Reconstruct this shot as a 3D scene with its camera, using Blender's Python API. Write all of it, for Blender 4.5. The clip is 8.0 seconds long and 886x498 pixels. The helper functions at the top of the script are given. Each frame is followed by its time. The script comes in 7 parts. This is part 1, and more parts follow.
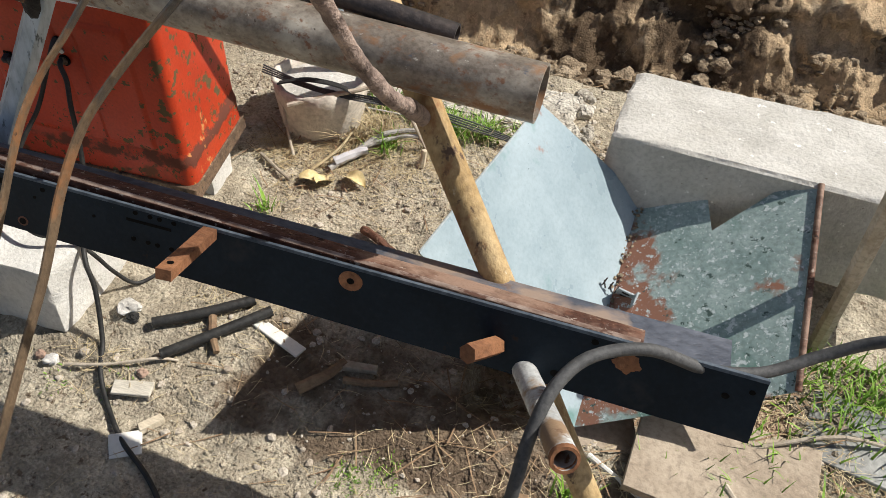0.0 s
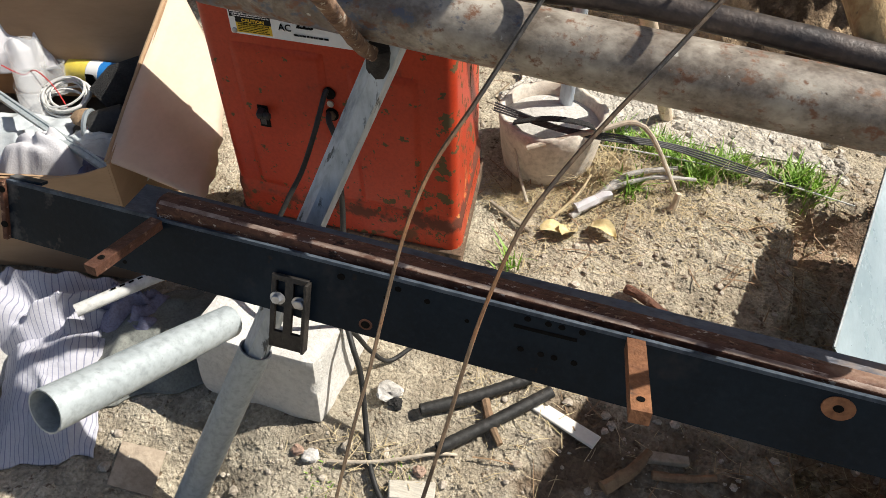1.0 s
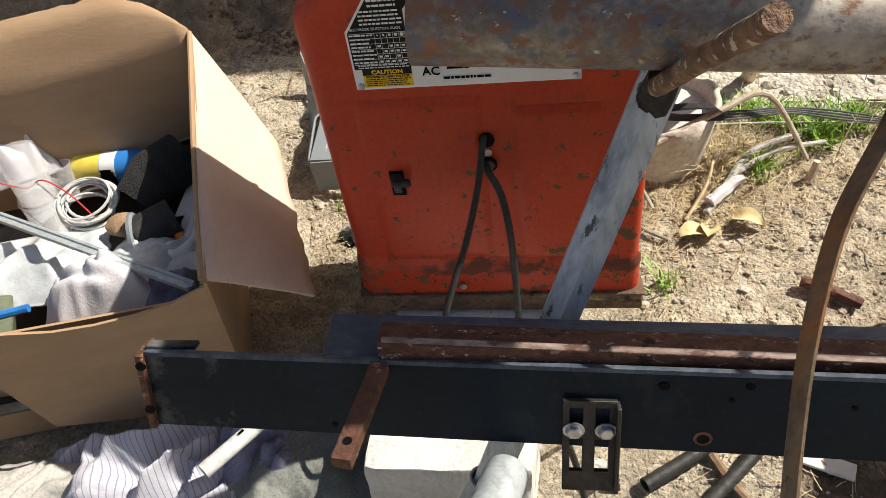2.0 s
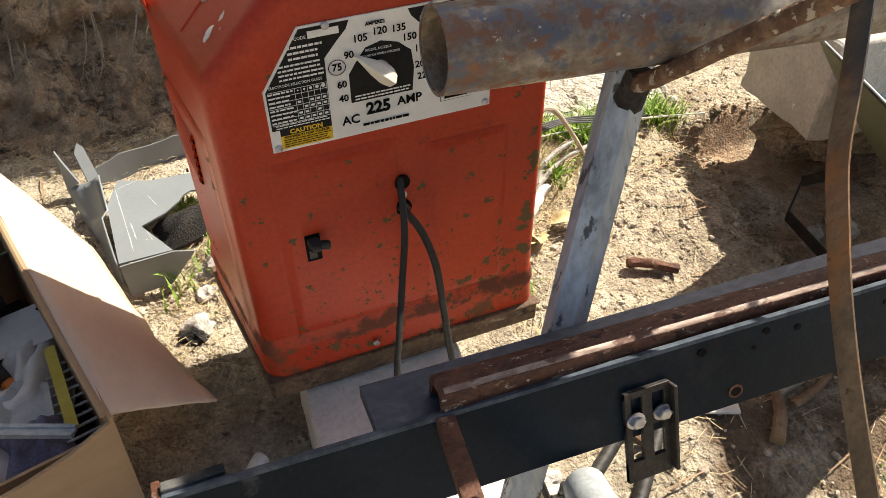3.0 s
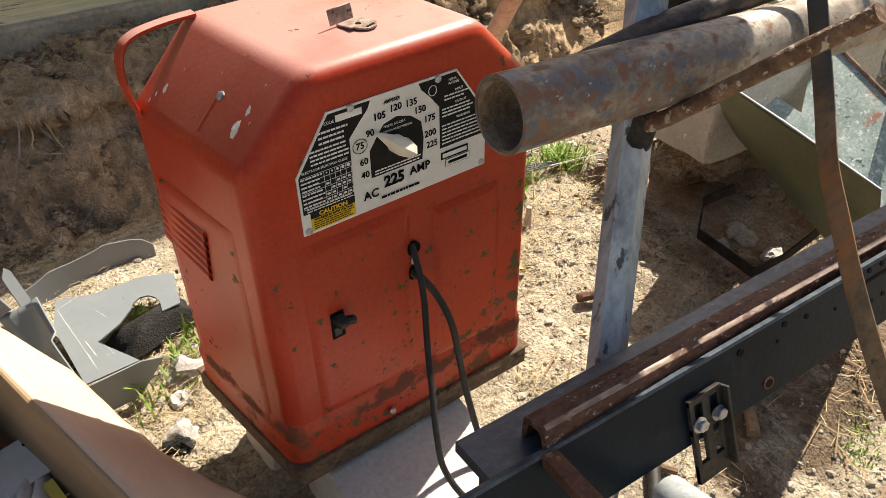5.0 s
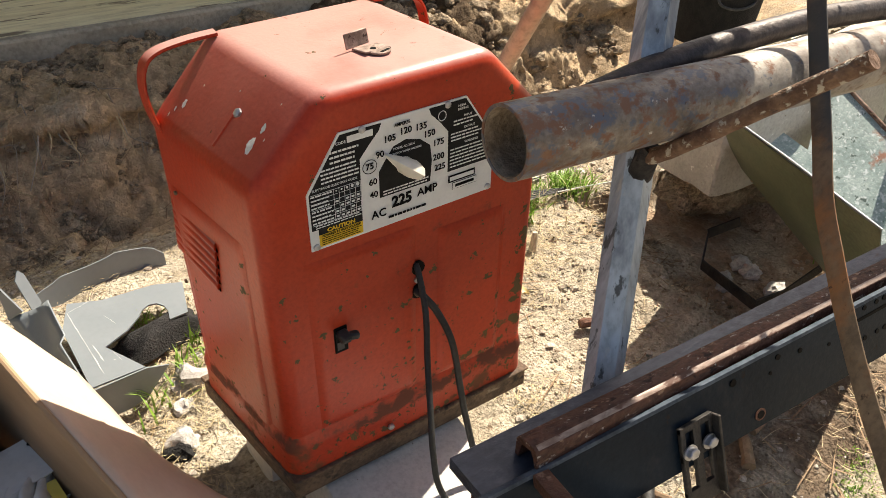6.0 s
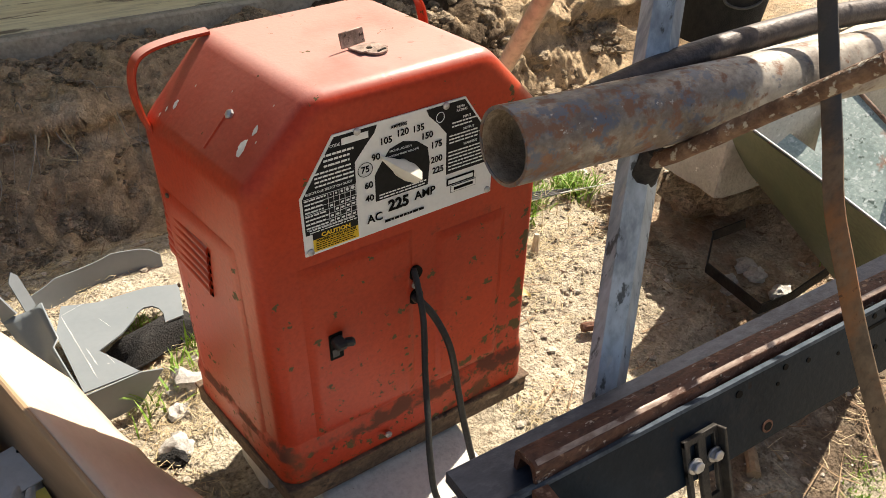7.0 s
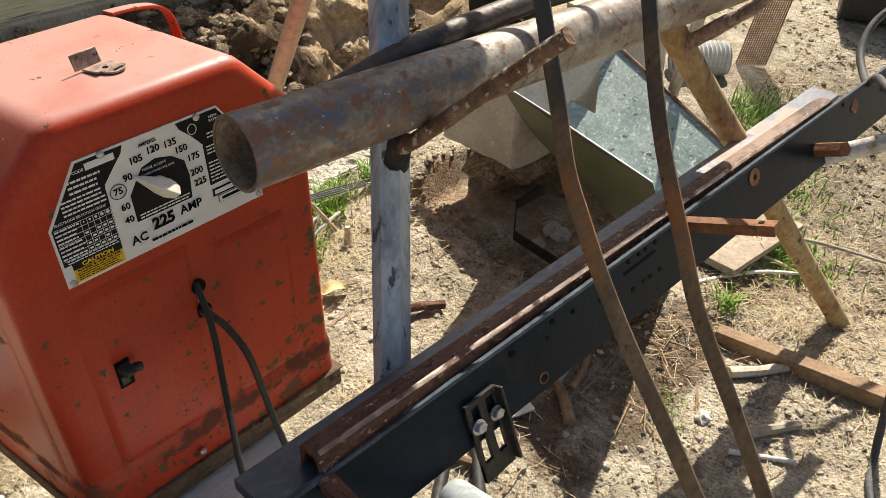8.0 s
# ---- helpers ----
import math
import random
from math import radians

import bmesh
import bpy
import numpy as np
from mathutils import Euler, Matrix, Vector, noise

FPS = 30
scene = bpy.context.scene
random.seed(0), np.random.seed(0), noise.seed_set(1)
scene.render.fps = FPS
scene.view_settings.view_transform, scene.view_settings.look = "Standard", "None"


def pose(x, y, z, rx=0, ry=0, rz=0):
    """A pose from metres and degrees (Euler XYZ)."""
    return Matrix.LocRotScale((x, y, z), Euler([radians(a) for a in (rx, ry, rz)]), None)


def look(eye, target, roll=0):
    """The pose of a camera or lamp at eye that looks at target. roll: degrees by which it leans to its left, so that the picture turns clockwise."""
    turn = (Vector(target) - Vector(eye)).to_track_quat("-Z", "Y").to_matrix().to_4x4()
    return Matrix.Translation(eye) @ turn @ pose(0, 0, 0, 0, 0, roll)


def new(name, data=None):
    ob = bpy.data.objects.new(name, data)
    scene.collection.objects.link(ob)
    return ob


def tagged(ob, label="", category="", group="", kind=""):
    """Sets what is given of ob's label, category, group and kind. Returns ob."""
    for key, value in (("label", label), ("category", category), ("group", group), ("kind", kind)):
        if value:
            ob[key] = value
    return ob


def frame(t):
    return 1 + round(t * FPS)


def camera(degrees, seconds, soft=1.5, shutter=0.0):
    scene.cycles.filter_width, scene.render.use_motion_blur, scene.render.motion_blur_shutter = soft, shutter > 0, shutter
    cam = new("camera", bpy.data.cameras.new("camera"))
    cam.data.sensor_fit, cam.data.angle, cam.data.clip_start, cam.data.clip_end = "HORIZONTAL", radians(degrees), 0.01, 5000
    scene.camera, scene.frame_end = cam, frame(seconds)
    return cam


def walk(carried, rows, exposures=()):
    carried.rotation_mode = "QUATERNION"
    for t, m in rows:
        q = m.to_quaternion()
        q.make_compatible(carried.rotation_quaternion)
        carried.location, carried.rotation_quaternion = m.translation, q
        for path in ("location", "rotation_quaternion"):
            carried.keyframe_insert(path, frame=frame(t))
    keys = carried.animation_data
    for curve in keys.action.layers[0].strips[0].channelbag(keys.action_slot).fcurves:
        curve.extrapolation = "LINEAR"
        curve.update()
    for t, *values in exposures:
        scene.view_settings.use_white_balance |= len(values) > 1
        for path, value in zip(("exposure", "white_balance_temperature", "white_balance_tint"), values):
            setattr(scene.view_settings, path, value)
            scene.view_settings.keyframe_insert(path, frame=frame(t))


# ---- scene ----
cam = camera(58.7, 8.0, soft=0.7)
PATH = [
    (0, (1.003, -1.156, 1.115), (0.724, 0.26, -0.269), 5.3),
    (0.3, (0.843, -1.064, 1.1), (0.5, 0.328, -0.294), 3.1),
    (0.5, (0.743, -1.043, 1.078), (0.393, 0.345, -0.318), 2.9),
    (1, (0.443, -1.043, 1.026), (0.101, 0.358, -0.359), 2.1),
    (1.5, (0.189, -0.955, 0.985), (-0.109, 0.443, -0.413), -4.7),
    (2, (0.009, -0.844, 0.939), (-0.149, 0.565, -0.472), -5.6),
    (2.2, (-0.039, -0.827, 0.925), (-0.068, 0.607, -0.469), -3.7),
    (3.3, (-0.361, -0.739, 0.903), (0.412, 0.582, -0.384), 1.9),
    (3.5, (-0.36, -0.702, 0.901), (0.43, 0.615, -0.38), 1.5),
    (4, (-0.408, -0.664, 0.895), (0.476, 0.627, -0.351), 0.8),
    (4.5, (-0.488, -0.7, 0.915), (0.498, 0.572, -0.273), 0.6),
    (4.7, (-0.505, -0.704, 0.916), (0.503, 0.56, -0.261), 0.3),
    (5.8, (-0.529, -0.73, 0.932), (0.479, 0.588, -0.184), 2.3),
    (6, (-0.528, -0.73, 0.933), (0.486, 0.584, -0.185), 2.6),
    (6.5, (-0.52, -0.722, 0.93), (0.5, 0.589, -0.184), 2.8),
    (7, (-0.506, -0.712, 0.925), (0.499, 0.604, -0.196), 2.6),
    (7.5, (-0.487, -0.733, 0.925), (0.574, 0.532, -0.204), 1.9),
    (8, (-0.444, -0.794, 0.946), (0.82, 0.266, -0.185), 1.4),
]
EXPOSURES = [(0, 0.20, 6400, 10), (1, 0.40, 6500, 10), (2, 0.54, 6800, 11), (3.4, 1.02, 7300, 12), (4.7, 0.84, 7300, 12), (6, 0.96, 7200, 12), (7.2, 0.94, 7200, 12), (8, 0.66, 7000, 10)]
walk(cam, [(t, look(eye, target, roll)) for t, eye, target, roll in PATH], EXPOSURES)

# ---- world and sun ----
SUN = Vector((0.80, 0.321, 1.0)).normalized()
world = bpy.data.worlds.new("sky")
scene.world = world
world.use_nodes = True
wn = world.node_tree
sky = wn.nodes.new("ShaderNodeTexSky")
sky.sky_type, sky.sun_disc = "NISHITA", False
sky.dust_density, sky.ozone_density = 2.5, 0.7
sky.sun_elevation, sky.sun_rotation = math.asin(SUN.z), math.atan2(SUN.x, SUN.y)
wn.links.new(sky.outputs[0], wn.nodes["Background"].inputs[0])
wn.nodes["Background"].inputs[1].default_value = 0.0645
lamp = bpy.data.lights.new("sun", "SUN")
lamp.energy, lamp.angle, lamp.color = 5.0, radians(0.53), (1.0, 0.95, 0.86)
new("sun", lamp).matrix_world = look(SUN * 12, (0, 0, 0))


# ---- materials ----
def mat(name, a, b, rough=0.75, metal=0.0, scale=9.0, bump=0.25, grain=70.0, spots=(), stretch=(1, 1, 1), pale_up=None, detail=6.0, coat=0.0, low=0.38, high=0.62, per_object=0.0, fine=0.35, gloss=0.5, depth=0.006):
    """Two-tone noise material at world size, with fine grain, relief and optional spots (colour, scale, threshold, softness, roughness)."""
    m = bpy.data.materials.new(name)
    m.use_nodes = True
    t, n, k = m.node_tree, m.node_tree.nodes, m.node_tree.links
    bs = n["Principled BSDF"]
    co = n.new("ShaderNodeTexCoord")
    mp = n.new("ShaderNodeMapping")
    mp.inputs["Scale"].default_value = stretch
    k.new(co.outputs["Object"], mp.inputs[0])

    def noise_node(s, d=detail, r=0.6):
        nd = n.new("ShaderNodeTexNoise")
        nd.inputs["Scale"].default_value, nd.inputs["Detail"].default_value, nd.inputs["Roughness"].default_value = s, d, r
        k.new(mp.outputs[0], nd.inputs["Vector"])
        return nd

    def ramp(src, lo, hi):
        r = n.new("ShaderNodeMapRange")
        r.inputs[1].default_value, r.inputs[2].default_value = lo, hi
        k.new(src, r.inputs[0])
        return r.outputs[0]

    def mix(f, c1, c2, kind="MIX"):
        x = n.new("ShaderNodeMix")
        x.data_type, x.blend_type = "RGBA", kind
        for sock, v in ((x.inputs[0], f), (x.inputs[6], c1), (x.inputs[7], c2)):
            if isinstance(v, (int, float)):
                sock.default_value = v
            elif isinstance(v, tuple):
                sock.default_value = (*v[:3], 1)
            else:
                k.new(v, sock)
        return x.outputs[2]

    big, small = noise_node(scale), noise_node(grain, 4.0)
    col = mix(ramp(big.outputs[0], low, high), a, b)
    dark = tuple(c * 0.45 for c in a)
    col = mix(ramp(small.outputs[0], 0.52, 0.36), col, mix(fine, col, dark))
    light = tuple(min(1, c * 1.35 + 0.015) for c in b)
    col = mix(ramp(small.outputs[0], 0.55, 0.72), col, mix(fine * 0.8, col, light))
    if per_object:
        oi = n.new("ShaderNodeObjectInfo")
        hv = n.new("ShaderNodeHueSaturation")
        k.new(col, hv.inputs["Color"])
        k.new(ramp(oi.outputs["Random"], 0, 1), hv.inputs["Value"])
        hv.inputs["Value"].default_value = 1
        rr = n.new("ShaderNodeMapRange")
        rr.inputs[3].default_value, rr.inputs[4].default_value = 1 - per_object, 1 + per_object
        k.new(oi.outputs["Random"], rr.inputs[0])
        k.new(rr.outputs[0], hv.inputs["Value"])
        col = hv.outputs[0]
    rv = ramp(big.outputs[0], 0.2, 0.8)
    rm = n.new("ShaderNodeMapRange")
    rm.inputs[3].default_value, rm.inputs[4].default_value = max(0, rough - 0.08), min(1, rough + 0.08)
    k.new(rv, rm.inputs[0])
    rough_out, metal_out = rm.outputs[0], None
    # Faces pointing up are mixed paler by normal: bleaching plus sunlit tone in colour.
    if pale_up:
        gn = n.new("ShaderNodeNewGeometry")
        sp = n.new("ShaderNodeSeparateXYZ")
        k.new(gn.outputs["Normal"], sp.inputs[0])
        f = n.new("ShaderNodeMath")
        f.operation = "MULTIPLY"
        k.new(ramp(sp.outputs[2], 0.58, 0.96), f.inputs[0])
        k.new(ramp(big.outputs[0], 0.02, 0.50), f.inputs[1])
        col = mix(f.outputs[0], col, pale_up)
    height = small.outputs[0]
    for c, s, th, soft, rg, extra in spots:
        nd = noise_node(s, 5.0, 0.65)
        src = nd.outputs[0]
        for ex in (extra or ()):  # (axis, from, to, amount): where along an axis the spot is strongest, added to the noise
            sp = n.new("ShaderNodeSeparateXYZ")
            k.new(co.outputs["Object"], sp.inputs[0])
            g = n.new("ShaderNodeMapRange")
            g.inputs[1].default_value, g.inputs[2].default_value = ex[1], ex[2]
            g.inputs[3].default_value, g.inputs[4].default_value = 0.0, ex[3]
            k.new(sp.outputs[ex[0]], g.inputs[0])
            ad = n.new("ShaderNodeMath")
            k.new(src, ad.inputs[0])
            k.new(g.outputs[0], ad.inputs[1])
            src = ad.outputs[0]
        mask = ramp(src, th, th + soft)
        col = mix(mask, col, c)
        mr = n.new("ShaderNodeMix")
        mr.inputs[3].default_value = rg
        k.new(mask, mr.inputs[0])
        k.new(rough_out, mr.inputs[2])
        rough_out = mr.outputs[0]
        if metal:
            mm = n.new("ShaderNodeMix")
            mm.inputs[3].default_value = 0.0
            k.new(mask, mm.inputs[0])
            if metal_out is None:
                mm.inputs[2].default_value = metal
            else:
                k.new(metal_out, mm.inputs[2])
            metal_out = mm.outputs[0]
    k.new(col, bs.inputs["Base Color"])
    k.new(rough_out, bs.inputs["Roughness"])
    if metal_out is None:
        bs.inputs["Metallic"].default_value = metal
    else:
        k.new(metal_out, bs.inputs["Metallic"])
    bs.inputs["Coat Weight"].default_value = coat
    bs.inputs["Specular IOR Level"].default_value = gloss
    if bump:
        ad = n.new("ShaderNodeMath")
        ad.operation = "MULTIPLY_ADD"
        ad.inputs[1].default_value = 0.6
        k.new(big.outputs[0], ad.inputs[0])
        k.new(height, ad.inputs[2])
        bp = n.new("ShaderNodeBump")
        bp.inputs["Strength"].default_value, bp.inputs["Distance"].default_value = min(1, bump), depth
        k.new(ad.outputs[0], bp.inputs["Height"])
        k.new(bp.outputs[0], bs.inputs["Normal"])
    return m


def crumbled(m, coarse=34.0, fine=120.0, depth=0.009, vary=0.30, warp_by=0.010):
    """Adds a crust of irregular crumbs to a soil material: cells with rounded tops, each with a tone of its own."""
    n, k = m.node_tree.nodes, m.node_tree.links
    bs = n["Principled BSDF"]
    co = n.new("ShaderNodeTexCoord")
    wob = n.new("ShaderNodeTexNoise")
    wob.inputs["Scale"].default_value, wob.inputs["Detail"].default_value = 30.0, 3.0
    k.new(co.outputs["Object"], wob.inputs["Vector"])
    sc = n.new("ShaderNodeVectorMath")
    sc.operation = "MULTIPLY_ADD"
    sc.inputs[1].default_value = (warp_by * 2,) * 3
    k.new(wob.outputs["Color"], sc.inputs[0])
    k.new(co.outputs["Object"], sc.inputs[2])
    normal = bs.inputs["Normal"].links[0].from_socket
    col = bs.inputs["Base Color"].links[0].from_socket
    for s, d, v in ((coarse, depth, vary), (fine, depth * 0.45, vary * 0.8)):
        vo = n.new("ShaderNodeTexVoronoi")
        vo.inputs["Scale"].default_value = s
        k.new(sc.outputs[0], vo.inputs["Vector"])
        inv = n.new("ShaderNodeMath")
        inv.operation = "MULTIPLY"
        inv.inputs[1].default_value = -1.0
        k.new(vo.outputs["Distance"], inv.inputs[0])
        bp = n.new("ShaderNodeBump")
        bp.inputs["Strength"].default_value, bp.inputs["Distance"].default_value = 0.9, d
        k.new(inv.outputs[0], bp.inputs["Height"])
        k.new(normal, bp.inputs["Normal"])
        normal = bp.outputs[0]
        sp = n.new("ShaderNodeSeparateColor")
        k.new(vo.outputs["Color"], sp.inputs[0])
        mr = n.new("ShaderNodeMapRange")
        mr.inputs[3].default_value, mr.inputs[4].default_value = 1 - v, 1 + v * 0.7
        k.new(sp.outputs[0], mr.inputs[0])
        hv = n.new("ShaderNodeHueSaturation")
        k.new(mr.outputs[0], hv.inputs["Value"])
        k.new(col, hv.inputs["Color"])
        col = hv.outputs[0]
    k.new(normal, bs.inputs["Normal"])
    k.new(col, bs.inputs["Base Color"])
    return m


M = {}
# Bank's warm brown also carries the fill light that its shaded face gets.
# Right bank: dark dug soil and the shade between its lumps in one brown.
# Shade is darkened into the soil before the trough and over the far yard.
M["dirt"] = mat("dry_dirt", gloss=0.12, a=(0.425, 0.362, 0.268), b=(0.580, 0.515, 0.400), rough=0.95, scale=8, bump=1.0, grain=150, depth=0.010, fine=0.45, spots=[((0.30, 0.22, 0.15), 2.2, 0.57, 0.14, 0.95, None), ((0.20, 0.148, 0.102), 46, 0.60, 0.06, 0.95, None), ((0.62, 0.56, 0.47), 110, 0.645, 0.03, 0.95, None), ((0.235, 0.200, 0.152), 7, 0.66, 0.20, 0.95, ((0, 1.15, 1.4, 0.20), (1, 0.12, -0.05, 0.15), (0, 2.7, 3.3, -0.4), (1, -0.7, -1.2, -0.4))), ((0.56, 0.415, 0.265), 6, 0.70, 0.25, 0.95, ((1, 1.05, 1.5, 0.5),)), ((0.125, 0.088, 0.057), 5, 0.97, 0.16, 0.95, ((1, 0.9, 1.3, 0.34), (0, 0.60, 0.90, 0.30), (0, 1.5, 1.9, -0.35))), ((0.40, 0.285, 0.195), 6, 1.00, 0.14, 0.95, ((0, 0.86, 0.92, 0.30), (1, -0.30, -0.12, 0.30), (1, 0.52, 0.60, -0.4), (0, 1.5, 1.6, -0.4))), ((0.19, 0.14, 0.097), 5, 0.99, 0.16, 0.95, ((1, -0.46, -0.38, 0.30), (0, 0.25, 0.5, 0.30), (1, -0.14, 0.0, -0.4), (0, 1.25, 1.5, -0.4))), ((0.19, 0.125, 0.075), 14, 0.85, 0.10, 0.95, ((1, 1.05, 1.5, 0.25),))])
crumbled(M["dirt"], depth=0.0055, vary=0.20)
M["clod"] = mat("dirt_clods", gloss=0.12, depth=0.012, a=(0.31, 0.235, 0.158), b=(0.46, 0.37, 0.265), rough=0.95, scale=14, bump=0.9, grain=150)
crumbled(M["clod"], 60.0, 170.0, 0.006, 0.25)
M["pebble"] = mat("pebbles", (0.34, 0.285, 0.22), (0.55, 0.49, 0.41), 0.85, scale=25, bump=0.3, grain=200)
# Pink tone for upward faces stands in for bleached, sunlit paint.
M["paint_red"] = mat("red_orange_paint", (0.41, 0.039, 0.014), (0.48, 0.052, 0.017), 0.37, scale=5, bump=0.06, grain=160, gloss=0.28, pale_up=(0.50, 0.275, 0.24), fine=0.20,
                     spots=[
                            ((0.115, 0.085, 0.036), 46, 0.735, 0.012, 0.8, ((2, 0.40, 0.05, 0.110), (0, -0.23, -0.16, 0.060), (0, -0.235, -0.205, -0.06))),
                            ((0.085, 0.060, 0.030), 85, 0.765, 0.015, 0.8, ((2, 0.40, 0.02, 0.11), (0, -0.23, -0.16, 0.060), (0, 0.203, 0.212, -0.06))),
                            ((0.11, 0.080, 0.036), 30, 0.700, 0.012, 0.8, ((0, 0.0, 0.20, 0.095), (0, 0.203, 0.212, -0.12), (2, 0.40, 0.30, 0.03), (2, 0.0, 0.10, 0.02))),
                            ((0.105, 0.078, 0.036), 34, 0.90, 0.02, 0.8, ((0, -0.185, -0.200, 0.24), (0, -0.214, -0.222, -0.24), (2, 0.42, 0.30, 0.03))),
                            ((0.13, 0.042, 0.026), 24, 0.72, 0.12, 0.8, ((2, 0.095, 0.062, 0.28), (2, 0.050, 0.030, -0.26), (0, -0.20, -0.02, 0.08))),
                            ((0.16, 0.060, 0.030), 13, 0.66, 0.10, 0.75, ((2, 0.085, 0.01, 0.12),)),
                            ((0.56, 0.24, 0.085), 26, 0.80, 0.05, 0.7, ((0, 0.195, 0.212, 0.20), (2, 0.30, 0.10, 0.06))),
                            ((0.62, 0.52, 0.42), 70, 0.785, 0.01, 0.7, None)])
M["tab_steel"] = mat("bare_rusty_tab", (0.20, 0.14, 0.11), (0.42, 0.31, 0.26), 0.6, 0.15, scale=60, bump=0.2, grain=160, spots=[((0.06, 0.035, 0.025), 80, 0.58, 0.06, 0.8, None)])
M["base_dirty"] = mat("rusty_base_pan", (0.085, 0.052, 0.032), (0.18, 0.115, 0.070), 0.8, scale=24, bump=0.5, grain=120, fine=0.5, spots=[((0.30, 0.23, 0.16), 40, 0.62, 0.08, 0.9, None), ((0.035, 0.024, 0.018), 28, 0.60, 0.08, 0.8, None)])
M["label_white"] = mat("aluminium_white", (0.74, 0.74, 0.72), (0.83, 0.83, 0.81), 0.36, scale=10, bump=0.0, grain=200, fine=0.06)
M["label_black"] = mat("label_black", gloss=0.15, a=(0.010, 0.010, 0.011), b=(0.018, 0.018, 0.018), rough=0.45, scale=10, bump=0.0, grain=200, fine=0.2)
M["label_yellow"] = mat("label_yellow", (0.75, 0.47, 0.02), (0.82, 0.54, 0.03), 0.45, scale=10, bump=0.0, grain=200, fine=0.08)
M["ink"] = mat("ink", (0.0015, 0.0015, 0.0015), (0.003, 0.003, 0.003), 0.6, bump=0.0, gloss=0.1)
M["ivory"] = mat("ivory_plastic", (0.62, 0.57, 0.46), (0.74, 0.70, 0.60), 0.45, scale=12, bump=0.05, fine=0.12)
M["rubber"] = mat("black_rubber", (0.012, 0.012, 0.012), (0.028, 0.027, 0.025), 0.6, scale=20, bump=0.25, grain=160, spots=[((0.11, 0.10, 0.085), 22, 0.63, 0.12, 0.8, None)])
M["hose_grey"] = mat("dusty_grey_rubber", (0.045, 0.046, 0.048), (0.085, 0.085, 0.085), 0.7, scale=20, bump=0.2, grain=160)
# Cream middle is painted sunlight; the bluish near end is painted sky reflection.
# Near-end brown is rust deepened for the shade there.
M["pipe_rust"] = mat("weathered_pipe_lit_shaded", (0.165, 0.135, 0.108), (0.25, 0.215, 0.178), 0.38, 0.12, scale=34, bump=0.12, grain=190, fine=0.45, stretch=(0.8, 1, 1), depth=0.003,
                     spots=[((0.46, 0.42, 0.355), 14, 0.64, 0.20, 0.6, ((0, 0.10, 0.34, 0.20), (0, 0.55, 0.75, -0.12))), ((0.105, 0.072, 0.055), 22, 0.70, 0.22, 0.5, ((0, 0.34, 0.08, 0.26),)), ((0.085, 0.098, 0.130), 55, 0.63, 0.10, 0.40, ((0, 0.36, 0.12, 0.15),)), ((0.185, 0.095, 0.058), 62, 0.56, 0.10, 0.8, ((0, 0.34, 0.05, 0.06),)), ((0.25, 0.135, 0.070), 24, 0.62, 0.12, 0.8, ((0, 0.5, 0.9, 0.10),)), ((0.46, 0.43, 0.38), 75, 0.665, 0.04, 0.7, None), ((0.055, 0.035, 0.026), 90, 0.67, 0.05, 0.8, None)])
M["pipe_bore"] = mat("dusty_pipe_bore", (0.20, 0.145, 0.095), (0.37, 0.30, 0.22), 0.9, 0.0, scale=30, bump=0.5, grain=150, spots=[((0.15, 0.055, 0.025), 24, 0.58, 0.10, 0.85, None), ((0.50, 0.44, 0.36), 80, 0.66, 0.04, 0.8, None)])
M["pipe_dark"] = mat("dark_rusty_pipe", (0.036, 0.032, 0.034), (0.088, 0.070, 0.062), 0.5, 0.3, scale=16, bump=0.25, grain=110, spots=[((0.17, 0.13, 0.11), 15, 0.60, 0.12, 0.75, None)])
M["rust"] = mat("brown_rust", (0.085, 0.036, 0.022), (0.17, 0.075, 0.045), 0.72, 0.25, scale=18, bump=0.5, grain=130, spots=[((0.27, 0.17, 0.115), 40, 0.60, 0.08, 0.8, None)])
# Tan spot past x 0.66 paints the sunlit stretch beyond the pipe's shadow.
M["rust_flange"] = mat("rust_brown_flange", (0.072, 0.030, 0.019), (0.140, 0.060, 0.037), 0.62, 0.0, gloss=0.3, scale=20, bump=0.6, grain=130, fine=0.55, stretch=(0.6, 1, 1), depth=0.004, spots=[((0.10, 0.10, 0.105), 24, 0.66, 0.05, 0.6, None), ((0.30, 0.19, 0.125), 75, 0.61, 0.06, 0.8, None), ((0.03, 0.016, 0.012), 40, 0.60, 0.05, 0.8, None), ((0.42, 0.36, 0.31), 120, 0.615, 0.05, 0.8, None), ((0.27, 0.175, 0.128), 14, 0.84, 0.16, 0.6, ((0, 0.66, 0.76, 0.42),))])
M["rust_orange"] = mat("orange_rust", (0.165, 0.068, 0.030), (0.28, 0.125, 0.056), 0.8, 0.1, scale=16, bump=0.45, grain=130, spots=[((0.06, 0.04, 0.03), 30, 0.62, 0.1, 0.8, None)])
M["bar_rust"] = mat("flat_bar_rust", (0.112, 0.078, 0.050), (0.205, 0.140, 0.085), 0.62, 0.10, scale=18, bump=0.35, grain=140, stretch=(1, 1, 0.6), spots=[((0.058, 0.054, 0.050), 14, 0.80, 0.20, 0.55, ((2, 0.42, 0.62, 0.45),)), ((0.30, 0.130, 0.048), 15, 0.74, 0.18, 0.8, ((2, 0.28, 0.40, 0.28), (2, 0.50, 0.66, -0.26))), ((0.05, 0.03, 0.022), 60, 0.64, 0.06, 0.8, None)])
